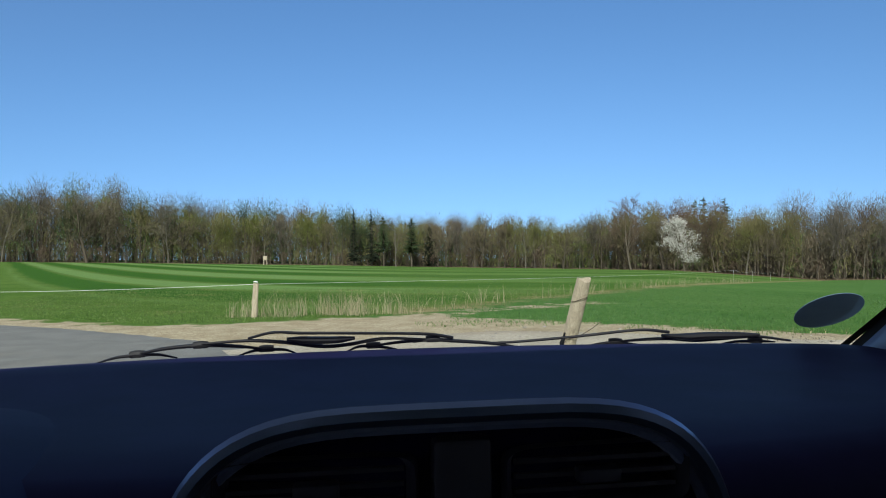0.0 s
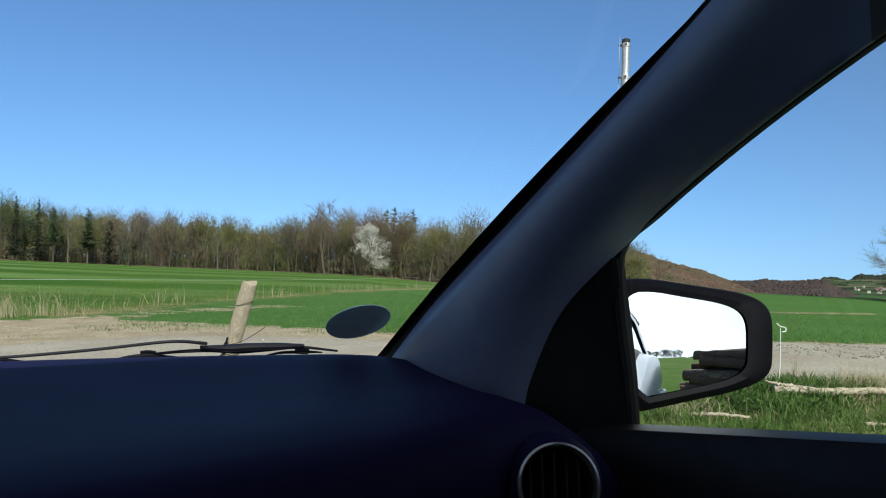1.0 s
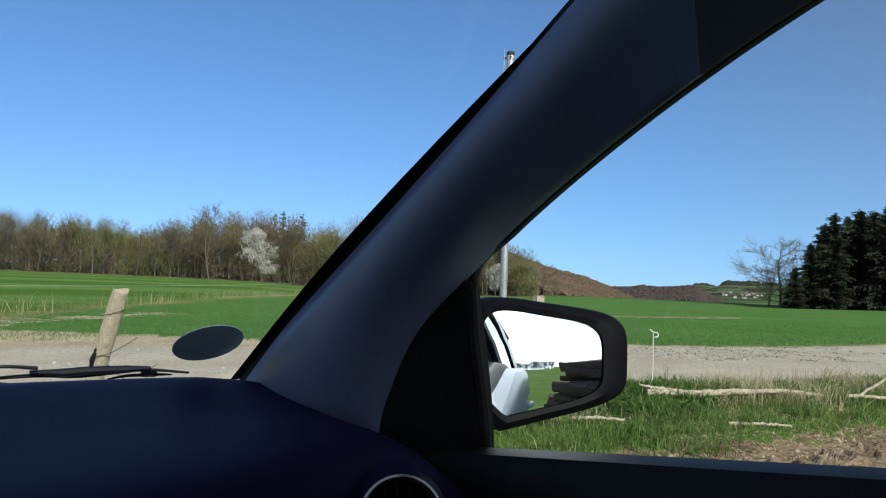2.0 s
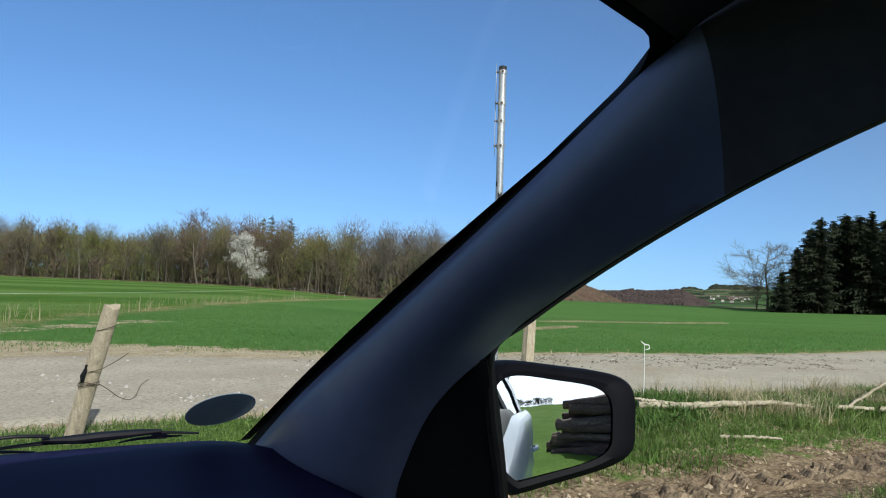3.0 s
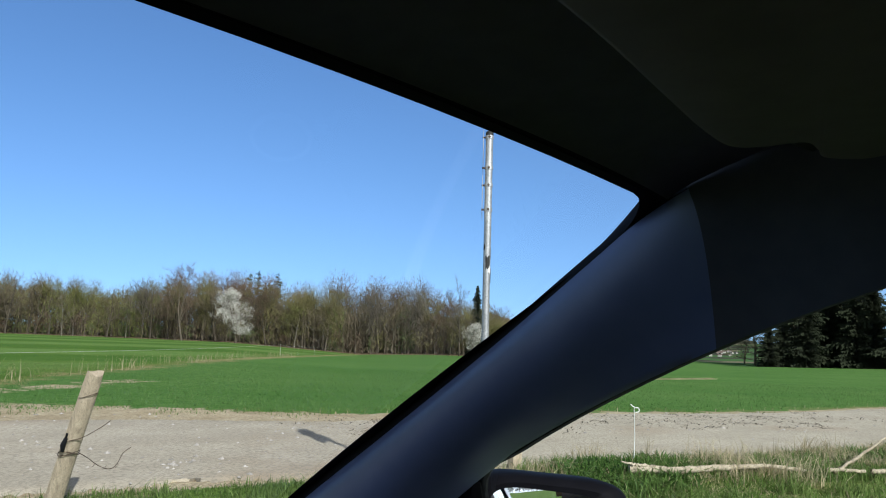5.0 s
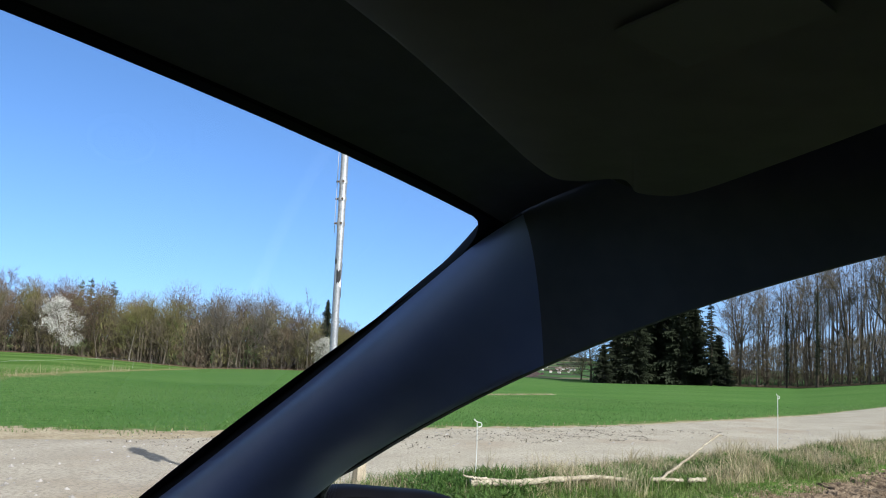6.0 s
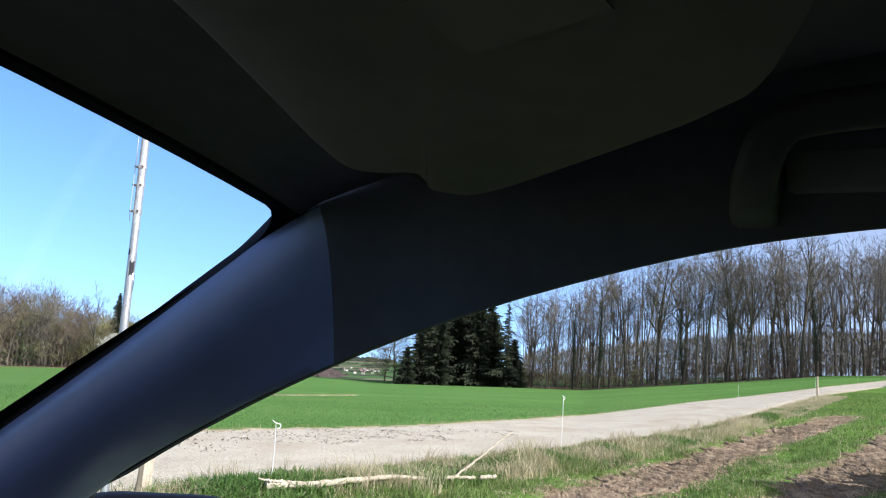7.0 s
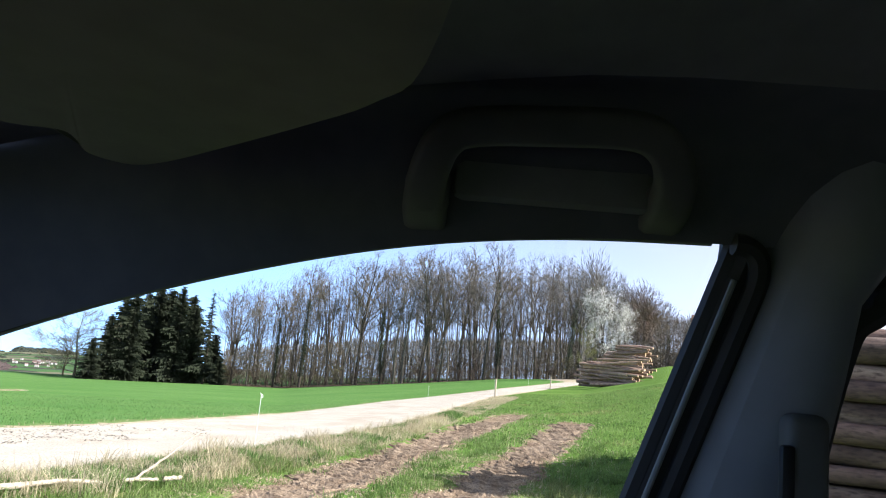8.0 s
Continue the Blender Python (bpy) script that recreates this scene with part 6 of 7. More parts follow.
# ---- trees ----
def grow(seed, H, crown_from, spread, upward, n1, n2, n3, n4, trunk_r, twig=0.03, stems=1, fork=0.0, wander=0.055, split=(14, 32), short=1.0):
    """A bare tree: trunk and limbs as tapered bars, twigs as thin slivers. Returns wood, twigs and twig tips."""
    rng = np.random.default_rng(seed)
    wood, slivers, tips = [], [], []

    def bar(p, d, length, r0, r1, sides, segs, wander):
        pts, q, dd = [p.copy()], p.copy(), d.normalized()
        for _ in range(segs):
            dd = (dd + Vector(rng.normal(0, wander, 3)) + Vector((0, 0, 0.05))).normalized()
            q = q + dd * (length / segs)
            pts.append(q.copy())
        wood.append(tube(pts, [r0 + (r1 - r0) * i / segs for i in range(segs + 1)], sides, caps=False))
        return pts

    def point_on(pts, k):
        s_ = k * (len(pts) - 1)
        i = min(int(s_), len(pts) - 2)
        return pts[i].lerp(pts[i + 1], s_ - i), (pts[i + 1] - pts[i]).normalized()

    def side_way(d, angle):
        a = Vector(rng.normal(0, 1, 3))
        a = (a - d * a.dot(d)).normalized()
        return (d * math.cos(angle) + a * math.sin(angle)).normalized()

    def sliver(p, d, length, w):
        a = d.cross(Vector(rng.normal(0, 1, 3))).normalized() * w
        slivers.append(([p - a, p + a, p + d * length], [(0, 1, 2)]))
        tips.append(p + d * length * 0.9)

    for s_ in range(stems):
        lean = Vector((rng.normal(0, 0.03 + 0.12 * (stems > 1)), rng.normal(0, 0.03 + 0.12 * (stems > 1)), 1))
        trunk = bar(Vector((rng.normal(0, 0.4) * (stems > 1), rng.normal(0, 0.4) * (stems > 1), -0.3)), lean, H * rng.uniform(0.86, 0.95), trunk_r, trunk_r * 0.12, 7, 8, wander)
        leaders = [trunk]
        if fork:
            p, d = point_on(trunk, fork)
            for q in range(int(rng.integers(1, 4))):
                w = side_way(d, math.radians(rng.uniform(*split)))
                leaders.append(bar(p, w, H * (1 - fork) * rng.uniform(0.72, 0.95), trunk_r * 0.62, trunk_r * 0.08, 5, 6, 0.08))
        for i in range(n1):
            k = crown_from + (0.97 - crown_from) * (i + rng.random()) / n1
            p, d = point_on(trunk, k)
            if k > fork > 0:
                q = int(rng.integers(len(leaders)))
                p, d = point_on(leaders[q], k if q == 0 else min(0.97, (k - fork) / (1 - fork)))
            fall = (k - crown_from) / (1 - crown_from)
            length = spread * (0.55 + 0.75 * math.sin(math.pi * min(1, 0.18 + 0.75 * fall))) * rng.uniform(0.7, 1.15) * (1 - 0.35 * fall)
            w = side_way(d, math.radians(rng.uniform(32, 68) * (1 - upward * 0.5)))
            w = (w + Vector((0, 0, upward * 0.35))).normalized()
            limb = bar(p, w, length, trunk_r * 0.34 * (1.1 - 0.7 * fall), trunk_r * 0.06, 4, 4, 0.10)
            for j in range(n2):
                k2 = 0.25 + 0.75 * (j + rng.random()) / n2
                p2, d2 = point_on(limb, min(k2, 0.99))
                w2 = (side_way(d2, math.radians(rng.uniform(25, 60))) + Vector((0, 0, 0.25 * upward))).normalized()
                l2 = length * rng.uniform(0.28, 0.5)
                sub = bar(p2, w2, l2, trunk_r * 0.085, twig * 0.6, 3, 2, 0.12)
                for m in range(n3):
                    p3, d3 = point_on(sub, min(0.99, 0.2 + 0.8 * (m + rng.random()) / n3))
                    w3 = (side_way(d3, math.radians(rng.uniform(20, 60))) + Vector((0, 0, 0.2))).normalized()
                    l3 = l2 * rng.uniform(0.35, 0.7) * short
                    sliver(p3, w3, l3, twig)
                    for q in range(n4):
                        sliver(p3 + w3 * l3 * rng.uniform(0.25, 0.95), (side_way(w3, math.radians(rng.uniform(20, 55))) + Vector((0, 0, 0.15))).normalized(), l3 * rng.uniform(0.4, 0.7), twig * 0.75)
    return join(*wood), join(*slivers), tips


def leaf_bits(points, count, size, spread, seed):
    """Small three-cornered leaves strewn round the given points."""
    rng = np.random.default_rng(seed)
    v, f = [], []
    for i in range(count):
        p = np.array(points[rng.integers(len(points))]) + rng.normal(0, spread, 3)
        a, b = rng.normal(0, 1, 3), rng.normal(0, 1, 3)
        a, b = a / np.linalg.norm(a) * size * rng.uniform(0.5, 1.2), b / np.linalg.norm(b) * size * rng.uniform(0.5, 1.2)
        k = len(v)
        v += [tuple(p), tuple(p + a), tuple(p + a * 0.4 + b)]
        f.append((k, k + 1, k + 2))
    return v, f


def conifer(seed, H, R, layers, per, taper=0.62, from_=0.05, droop=0.25, hang=1.0, spray=0.27):
    """Trunk, boughs with hanging sprays of needles. taper: how early the crown narrows; hang: how far the sprays droop."""
    rng = np.random.default_rng(seed)
    trunk = tube([(0, 0, -0.3), (rng.normal(0, 0.1), rng.normal(0, 0.1), H * 0.5), (0, 0, H)], [H * 0.014, H * 0.009, 0.02], 6, caps=False)
    v, f = [], []
    for i in range(layers):
        t = from_ + (1 - from_) * (i + 0.5 * rng.random()) / layers
        rad = R * (1 - t) ** taper * rng.uniform(0.6, 1.12) + 0.15
        for j in range(per):
            a = rng.uniform(0, 2 * math.pi)
            d = Vector((math.cos(a), math.sin(a), 0))
            n = Vector((-d.y, d.x, 0))
            lump = 1 + 0.22 * math.sin(a * 2 + seed + i * 0.9) + 0.18 * math.sin(a * 3 - seed + t * 17)
            length = rad * rng.uniform(0.35, 1.1) * lump
            z = H * t + rng.normal(0, H * 0.012)
            for m in range(6):
                k0, k1 = m / 6, (m + 1.25) / 6
                p0 = Vector((0, 0, z - droop * length * k0 ** 1.5)) + d * length * k0
                p1 = Vector((0, 0, z - droop * length * k1 ** 1.5)) + d * length * k1
                w = length * spray * (1.15 - k0) * rng.uniform(0.5, 1.3) + 0.08
                for sg in (1, -1):
                    k = len(v)
                    out = n * sg * w * rng.uniform(0.5, 1.3) + Vector((0, 0, -w * hang * rng.uniform(0.2, 1.0)))
                    v += [tuple(p0), tuple(p1), tuple(p1.lerp(p0, 0.3) + out + d * w * 0.5)]
                    f.append((k, k + 1, k + 2))
    return trunk, (v, f)


class Kind:
    """A sort of tree, built once, of unit height: its meshes, to be shared by every tree of the sort."""

    def __init__(self, name, wood, twigs, leaves, bark, twig_mat, leaf_mat, H):
        scale = lambda pc: ([(x / H, y / H, z / H) for x, y, z in (tuple(p) for p in pc[0])], pc[1])
        self.raw = [(scale(wood), bark), (scale(twigs), twig_mat)] if twigs else [(scale(wood), bark)]
        if leaves:
            self.raw.append((scale(leaves), leaf_mat))
        self.name, self.flat = name, []
        self.trunk = mesh_data("trunk", self.raw[0][0], bark)
        self.twigs = mesh_data("twigs", self.raw[1][0], twig_mat, False) if twigs else None
        self.leaves = mesh_data("leaves", self.raw[-1][0], leaf_mat, False) if leaves else None


    def arrays(self):
        """The meshes as arrays, faces by their number of corners."""
        if not self.flat:
            for (v, f), mat in self.raw:
                by = {}
                for q in f:
                    by.setdefault(len(q), []).append(q)
                self.flat.append((np.array(v), {k: np.array(q) for k, q in by.items()}, mat))
        return self.flat


def bare_kind(name, seed, bark, twig_mat, leaf_mat=None, leaves=0, leaf_size=0.16, H=18.0, ivy=False, **kw):
    a = dict(crown_from=0.35, spread=4.0, upward=0.7, n1=14, n2=5, n3=4, n4=3, trunk_r=0.22, twig=0.028)
    a.update(kw)
    wood, twigs, tips = grow(seed, H, **a)
    if ivy:
        tips = [wood[0][k] for k in range(7, 7 * 7)]      # the rings of the trunk
        tips = [Vector(p).lerp(Vector(q), k / 6) for p, q in zip(tips[:-7], tips[7:]) for k in range(6)]
    bits = leaf_bits(tips, leaves, leaf_size, 0.22 if ivy else 0.25, seed) if leaves else None
    return Kind(name, wood, twigs, bits, bark, twig_mat, leaf_mat, H)


BEECH = [bare_kind("beech", 100 + i, M_BARK_GREY if i % 2 else M_BARK, M_TWIG_GREY, H=22, crown_from=(0.30, 0.42, 0.36, 0.48, 0.26)[i], spread=(5.2, 4.4, 5.8, 4.0, 5.0)[i], upward=(0.25, 0.15, 0.2, 0.3, 0.1)[i], n1=(17, 14, 17, 13, 15)[i], n2=7, n3=6, n4=4, trunk_r=(0.27, 0.21, 0.30, 0.18, 0.24)[i], twig=0.019, wander=0.036, split=(9, 24), fork=(0.38, 0.0, 0.30, 0.55, 0.45)[i]) for i in range(5)]
IVY = [bare_kind("ivied_tree", 120 + i, M_BARK, M_TWIG, M_IVY, 2600, 0.20, ivy=True, H=22, crown_from=0.34, spread=4.8, upward=0.5, n1=16, n2=7, n3=5, n4=3, trunk_r=0.25, twig=0.02, fork=0.5, wander=0.03, split=(7, 17)) for i in range(2)]
OAK = [bare_kind("bare_oak", 140 + i, M_BARK, M_TWIG, (M_TWIG, M_TWIG_OLIVE, M_TWIG)[i], 1800, 0.15, H=17, crown_from=0.20, spread=5.4, upward=0.1, n1=20, n2=7, n3=6, n4=4, trunk_r=0.26, twig=0.026, short=0.6, fork=(0.3, 0.25, 0.4)[i]) for i in range(3)]
RED = [bare_kind("reddish_tree", 160 + i, M_BARK, M_TWIG_RED, M_TWIG_RED, 3000, 0.13, H=17, crown_from=0.22, spread=5.4, upward=0.15, n1=18, n2=7, n3=6, n4=4, twig=0.026, short=0.6, fork=0.3) for i in range(2)]
OLIVE = [bare_kind("budding_tree", 180 + i, M_BARK_GREY, M_TWIG_OLIVE, M_BUDS, 3600, 0.15, H=17, crown_from=0.16, spread=4.6, upward=0.15, n1=16, n2=6, n3=6, n4=4, twig=0.026, short=0.6, fork=(0.0, 0.35, 0.3)[i]) for i in range(3)]
SLIM = [bare_kind("slim_tree", 200 + i, M_BARK_GREY, M_TWIG, M_TWIG_OLIVE, 1800, 0.14, H=17, crown_from=0.30, spread=3.8, upward=0.25, n1=14, n2=6, n3=5, n4=4, trunk_r=0.16, twig=0.026, short=0.6, fork=(0.5, 0.0, 0.4)[i]) for i in range(3)]
BLOOM = [bare_kind("blossoming_cherry", 220 + i, M_BARK, M_TWIG, M_BLOSSOM, 9000, 0.15, H=11, crown_from=0.07, spread=3.4, upward=0.35, n1=20, n2=6, n3=4, n4=2, trunk_r=0.18) for i in range(2)]
THIN_BLOOM = [bare_kind("blossoming_cherry", 230, M_BARK, M_TWIG, M_BLOSSOM, 6500, 0.15, H=11, crown_from=0.22, spread=3.6, upward=0.6, n1=14, n2=6, n3=4, n4=2, trunk_r=0.18)]
SHRUB = [bare_kind("shrub", 240 + i, M_BARK, m_, l_, 220, 0.24, H=4.0, crown_from=0.08, spread=1.8, upward=0.8, n1=5, n2=3, n3=3, n4=1, trunk_r=0.04, twig=0.03, stems=3)
         for i, (m_, l_) in enumerate(((M_TWIG, M_TWIG_OLIVE), (M_TWIG_RED, M_TWIG_RED), (M_TWIG_OLIVE, M_LEAF), (M_TWIG, M_LEAF)))]


def conifer_kind(name, seed, H, R, layers, per, mat, **kw):
    t, n = conifer(seed, H, R, layers, per, **kw)
    return Kind(name, t, None, n, M_BARK, None, mat, H)


SPRUCE = [conifer_kind("spruce", 260 + i, 17, (3.6, 3.2, 3.9)[i], 46, 26, M_NEEDLE, from_=0.02, droop=0.12, taper=(0.42, 0.5, 0.36)[i], hang=1.9, spray=0.20) for i in range(3)]
SLIM_SPRUCE = [conifer_kind("slim_spruce", 270, 17, 2.6, 34, 13, M_NEEDLE, from_=0.10, droop=0.2, taper=0.85, hang=1.4)]
PINE = [conifer_kind("pine", 280 + i, 16, 3.2, 26, 11, M_PINE, from_=0.30, droop=-0.1) for i in range(2)]
LARCH = [bare_kind("larch", 290, M_LARCH, M_LARCH, H=15, crown_from=0.10, spread=5.4, upward=-0.2, n1=34, n2=9, n3=6, n4=3, trunk_r=0.2, twig=0.024, short=0.7)]


def place(kind, x, y, H, turn, label, group, wide=1.0):
    ob = thing(kind.name, label, "tree", group, Matrix.LocRotScale((x, y, ground_z(x, y) - 0.05), Euler((0, 0, turn)), (H * wide, H * wide, H)))
    for name, me in (("trunk", kind.trunk), ("twigs", kind.twigs), ("crown", kind.leaves)):
        if me:
            new(name, me).parent = ob
    return ob


def woods(name, spots, label):
    """A far stand of trees, joined: kinds, places and heights."""
    by_mat = {}
    for kind, x, y, H, turn, wide in spots:
        c, s_ = math.cos(turn), math.sin(turn)
        z0 = ground_z(x, y)
        for arr, f, mat in kind.arrays():
            arr = arr * (H * wide, H * wide, H)
            pts = np.stack([arr[:, 0] * c - arr[:, 1] * s_ + x, arr[:, 0] * s_ + arr[:, 1] * c + y, arr[:, 2] + z0], 1)
            by_mat.setdefault(mat.name, [mat, [], {}, 0])
            e = by_mat[mat.name]
            e[1].append(pts)
            for size, q in f.items():
                e[2].setdefault(size, []).append(q + e[3])
            e[3] += len(pts)
    mats, verts, faces, index, k = [], [], [], [], 0
    for mat, pts, fs, n in by_mat.values():
        verts.append(np.concatenate(pts))
        for q in fs.values():
            q = np.concatenate(q) + k
            faces.extend(q.tolist())
            index += [len(mats)] * len(q)
        mats.append(mat)
        k += n
    me = bpy.data.meshes.new(name)
    me.from_pydata(np.concatenate(verts).tolist(), [], faces)
    for m_ in mats:
        me.materials.append(m_)
    me.polygons.foreach_set("material_index", np.array(index, dtype=np.int32))
    me.update()
    return tagged(new(name, me), label, "trees", kind="stuff")


# skyline of the woods: bearing, angle of the tree tops
SKYLINE = np.array([(-48, 4.5), (-30, 4.6), (-22, 4.35), (-19.3, 4.95), (-15.8, 4.95), (-13.6, 4.0), (-10.6, 3.7), (-7.9, 3.45), (-4.7, 3.55), (-1.4, 3.3), (1.9, 2.75), (4.5, 2.25), (8.3, 2.35), (10.9, 2.3), (13.8, 2.2),
                    (16.3, 1.8), (17.5, 1.4), (19, 2.05), (22, 2.9), (25, 2.8), (28.2, 2.75), (30.2, 2.15), (32.7, 2.85), (38.3, 2.8), (39.6, 2.55), (40.8, 1.9), (42.5, 1.6), (44, 1.0), (45.6, 0.5), (47, -0.4), (50, -1.5), (72.3, 4.0), (73, 5.7), (75.9, 6.6),
                    (80, 8.3), (86, 9.5), (92.6, 10.2), (97, 9.7), (99.5, 9.6), (101.2, 8.5), (103.3, 6.7), (105.9, 5.5), (110, 4.8), (125, 4.5)])
rng_t = np.random.default_rng(77)


def tall_at(az, r):
    """The height a tree at that bearing and distance needs to reach the skyline."""
    x, y = r * math.sin(radians(az)), r * math.cos(radians(az))
    top = 1.33 + r * math.tan(radians(float(np.interp(az, SKYLINE[:, 0], SKYLINE[:, 1]))))
    return x, y, top - ground_z(x, y)


def pick(*kinds):
    return kinds[rng_t.integers(len(kinds))]


def sort_for(az):
    if az < -6:
        return pick(*SLIM, *OLIVE, *OAK, *OAK)
    if az < 1:
        return pick(*OAK, *OAK, *SLIM, *OLIVE[:1])
    if az < 9:
        return pick(*PINE, *PINE, *OAK, *OLIVE[:1], SPRUCE[0])
    if az < 20:
        return pick(*OAK, *OLIVE, *PINE, *OAK)
    if az < 29:
        return pick(*RED, *OAK, *OLIVE[:1], *PINE[:1])
    if az < 34:
        return pick(*OLIVE, *OAK, *SLIM[:1])
    return pick(*OAK, *SLIM, *RED[:1], *OLIVE[:1])


# front row of the wood ahead, tree by tree
az = -46.0
while az < 45.5:
    r = float(field_end(az)) * rng_t.uniform(1.0, 1.03) + 2
    x, y, H = tall_at(az, r)
    kind = sort_for(az)
    label = {"slim_tree": "slim bare tree at the edge of the wood", "budding_tree": "tree with yellow-green young leaves at the wood's edge", "bare_oak": "broad bare tree at the wood's edge", "reddish_tree": "tree with reddish-brown buds at the wood's edge",
             "pine": "dark green pine at the wood's edge", "slim_spruce": "slender dark spruce at the wood's edge", "spruce": "dark green spruce at the wood's edge"}[kind.name]
    place(kind, x, y, H * rng_t.uniform(0.70, 0.90), rng_t.uniform(0, 6.28), label, "trees of the wood's edge", rng_t.uniform(1.15, 1.7) * (0.6 if "spruce" in kind.name else 1))
    az += rng_t.uniform(1.0, 2.2) * 200 / r
# the trees that stand out
for kind, az, dr, top, label, group, wide in (
        (BLOOM[0], 25.6, -14, 1.8, "white blossoming cherry tree before the wood", "blossoming trees", 1.35), (RED[0], 21.9, -9, 3.25, "large bare tree with reddish crown", "", 1.25), (OAK[0], 10.9, -9, 2.35, "round bare tree at the wood's edge", "", 1.0),
        (OAK[1], 8.2, -9, 2.4, "forked bare tree at the wood's edge", "", 0.9), (OLIVE[0], 14.2, -9, 2.15, "yellow-green budding tree at the wood's edge", "", 0.9), (PINE[0], 27.0, 30, 3.2, "dark pine over the wood", "tall pines", 1.0), (PINE[1], 28.4, 30, 3.05, "dark pine over the wood", "tall pines", 1.0),
        (PINE[0], 26.4, 30, 3.05, "dark pine over the wood", "tall pines", 0.7), (OAK[2], 42.0, -4, 3.0, "bare roundish tree by the field", "", 0.75), (SPRUCE[1], 43.3, 2, 2.6, "dark fir beside the bare tree", "", 0.7), (BLOOM[1], 43.0, -12, -0.2, "low pale budding tree by the field", "", 1.2),
        (OLIVE[1], 4.4, -8, 1.9, "yellow-green budding tree at the wood's edge", "", 1.1), (PINE[1], 5.6, -7, 2.2, "dark green pine at the wood's edge", "", 1.3), (PINE[0], 3.5, -7, 2.3, "dark green pine at the wood's edge", "", 1.2), (OAK[2], 17.0, -8, 1.3, "low bare tree at the wood's edge", "", 1.3), (OAK[1], 46.6, 30, 0.4, "bare tree at the field's far edge", "", 0.9), (SLIM_SPRUCE[0], 1.3, -6, 2.9, "slender dark spruce at the wood's edge", "", 1.0), (SLIM_SPRUCE[0], 2.6, -6, 2.75, "slender dark spruce at the wood's edge", "", 1.0),
        (SPRUCE[0], 66.2, 0, 3.9, "dense dark green spruce by the field", "dark spruces", 1.05), (SPRUCE[1], 69.2, 2, 4.35, "dense dark green spruce by the field", "dark spruces", 1.05), (SPRUCE[2], 67.7, 6, 4.1, "dense dark green spruce by the field", "dark spruces", 1.05), (SPRUCE[1], 64.8, 0, 1.9, "low dark spruce at the group's edge", "dark spruces", 1.3),
        (SPRUCE[0], 63.9, -3, 0.2, "low dark spruce at the group's edge", "dark spruces", 1.5), (SPRUCE[2], 70.2, 3, 3.0, "dense dark green spruce by the field", "dark spruces", 1.05), (SLIM_SPRUCE[0], 71.3, 0, 4.25, "slender ragged spruce beside the dark group", "dark spruces", 1.1), (SPRUCE[0], 72.3, -2, -0.3, "low broad dark spruce by the field", "dark spruces", 1.5),
        (SPRUCE[0], 65.6, 8, 3.2, "dense dark green spruce by the field", "dark spruces", 1.1), (SPRUCE[1], 67.0, 10, 3.7, "dense dark green spruce by the field", "dark spruces", 1.1), (SPRUCE[2], 68.5, 8, 4.0, "dense dark green spruce by the field", "dark spruces", 1.1), (SPRUCE[0], 70.0, 8, 3.8, "dense dark green spruce by the field", "dark spruces", 1.2), (SPRUCE[2], 71.8, 6, 1.2, "dense dark green spruce by the field", "dark spruces", 1.1),
        (LARCH[0], 63.0, 6, 2.2, "pale brown leafless larch", "", 1.6), (LARCH[0], 62.3, 12, 0.8, "pale brown leafless larch", "", 1.5), (THIN_BLOOM[0], 100.4, -14, 6.9, "white blossoming tree above the log piles", "blossoming trees", 1.0), (OLIVE[1], 98.6, -12, 5.0, "tree with fresh yellow-green leaves", "", 0.9),
        (THIN_BLOOM[0], 101.2, -12, 6.0, "white blossoming tree above the log piles", "blossoming trees", 0.8)):
    r = float(field_end(az)) + dr
    x, y = r * math.sin(radians(az)), r * math.cos(radians(az))
    H = 1.33 + r * math.tan(radians(top)) - ground_z(x, y)
    place(kind, x, y, H, rng_t.uniform(0, 6.28), label, group, wide)
# tall bare wood beside the track
az = 73.2
while az < 112:
    r = float(field_end(az)) * rng_t.uniform(0.99, 1.05)
    x, y, H = tall_at(az, r)
    kind = pick(*BEECH, *BEECH, *IVY)
    place(kind, x, y, H * rng_t.uniform(0.74, 1.06), rng_t.uniform(0, 6.28), "tall bare beech at the edge of the wood" if kind.name == "beech" else "tall dark bare tree at the edge of the wood", "trees of the bare wood", rng_t.uniform(0.85, 1.15))
    az += rng_t.uniform(0.5, 1.9)

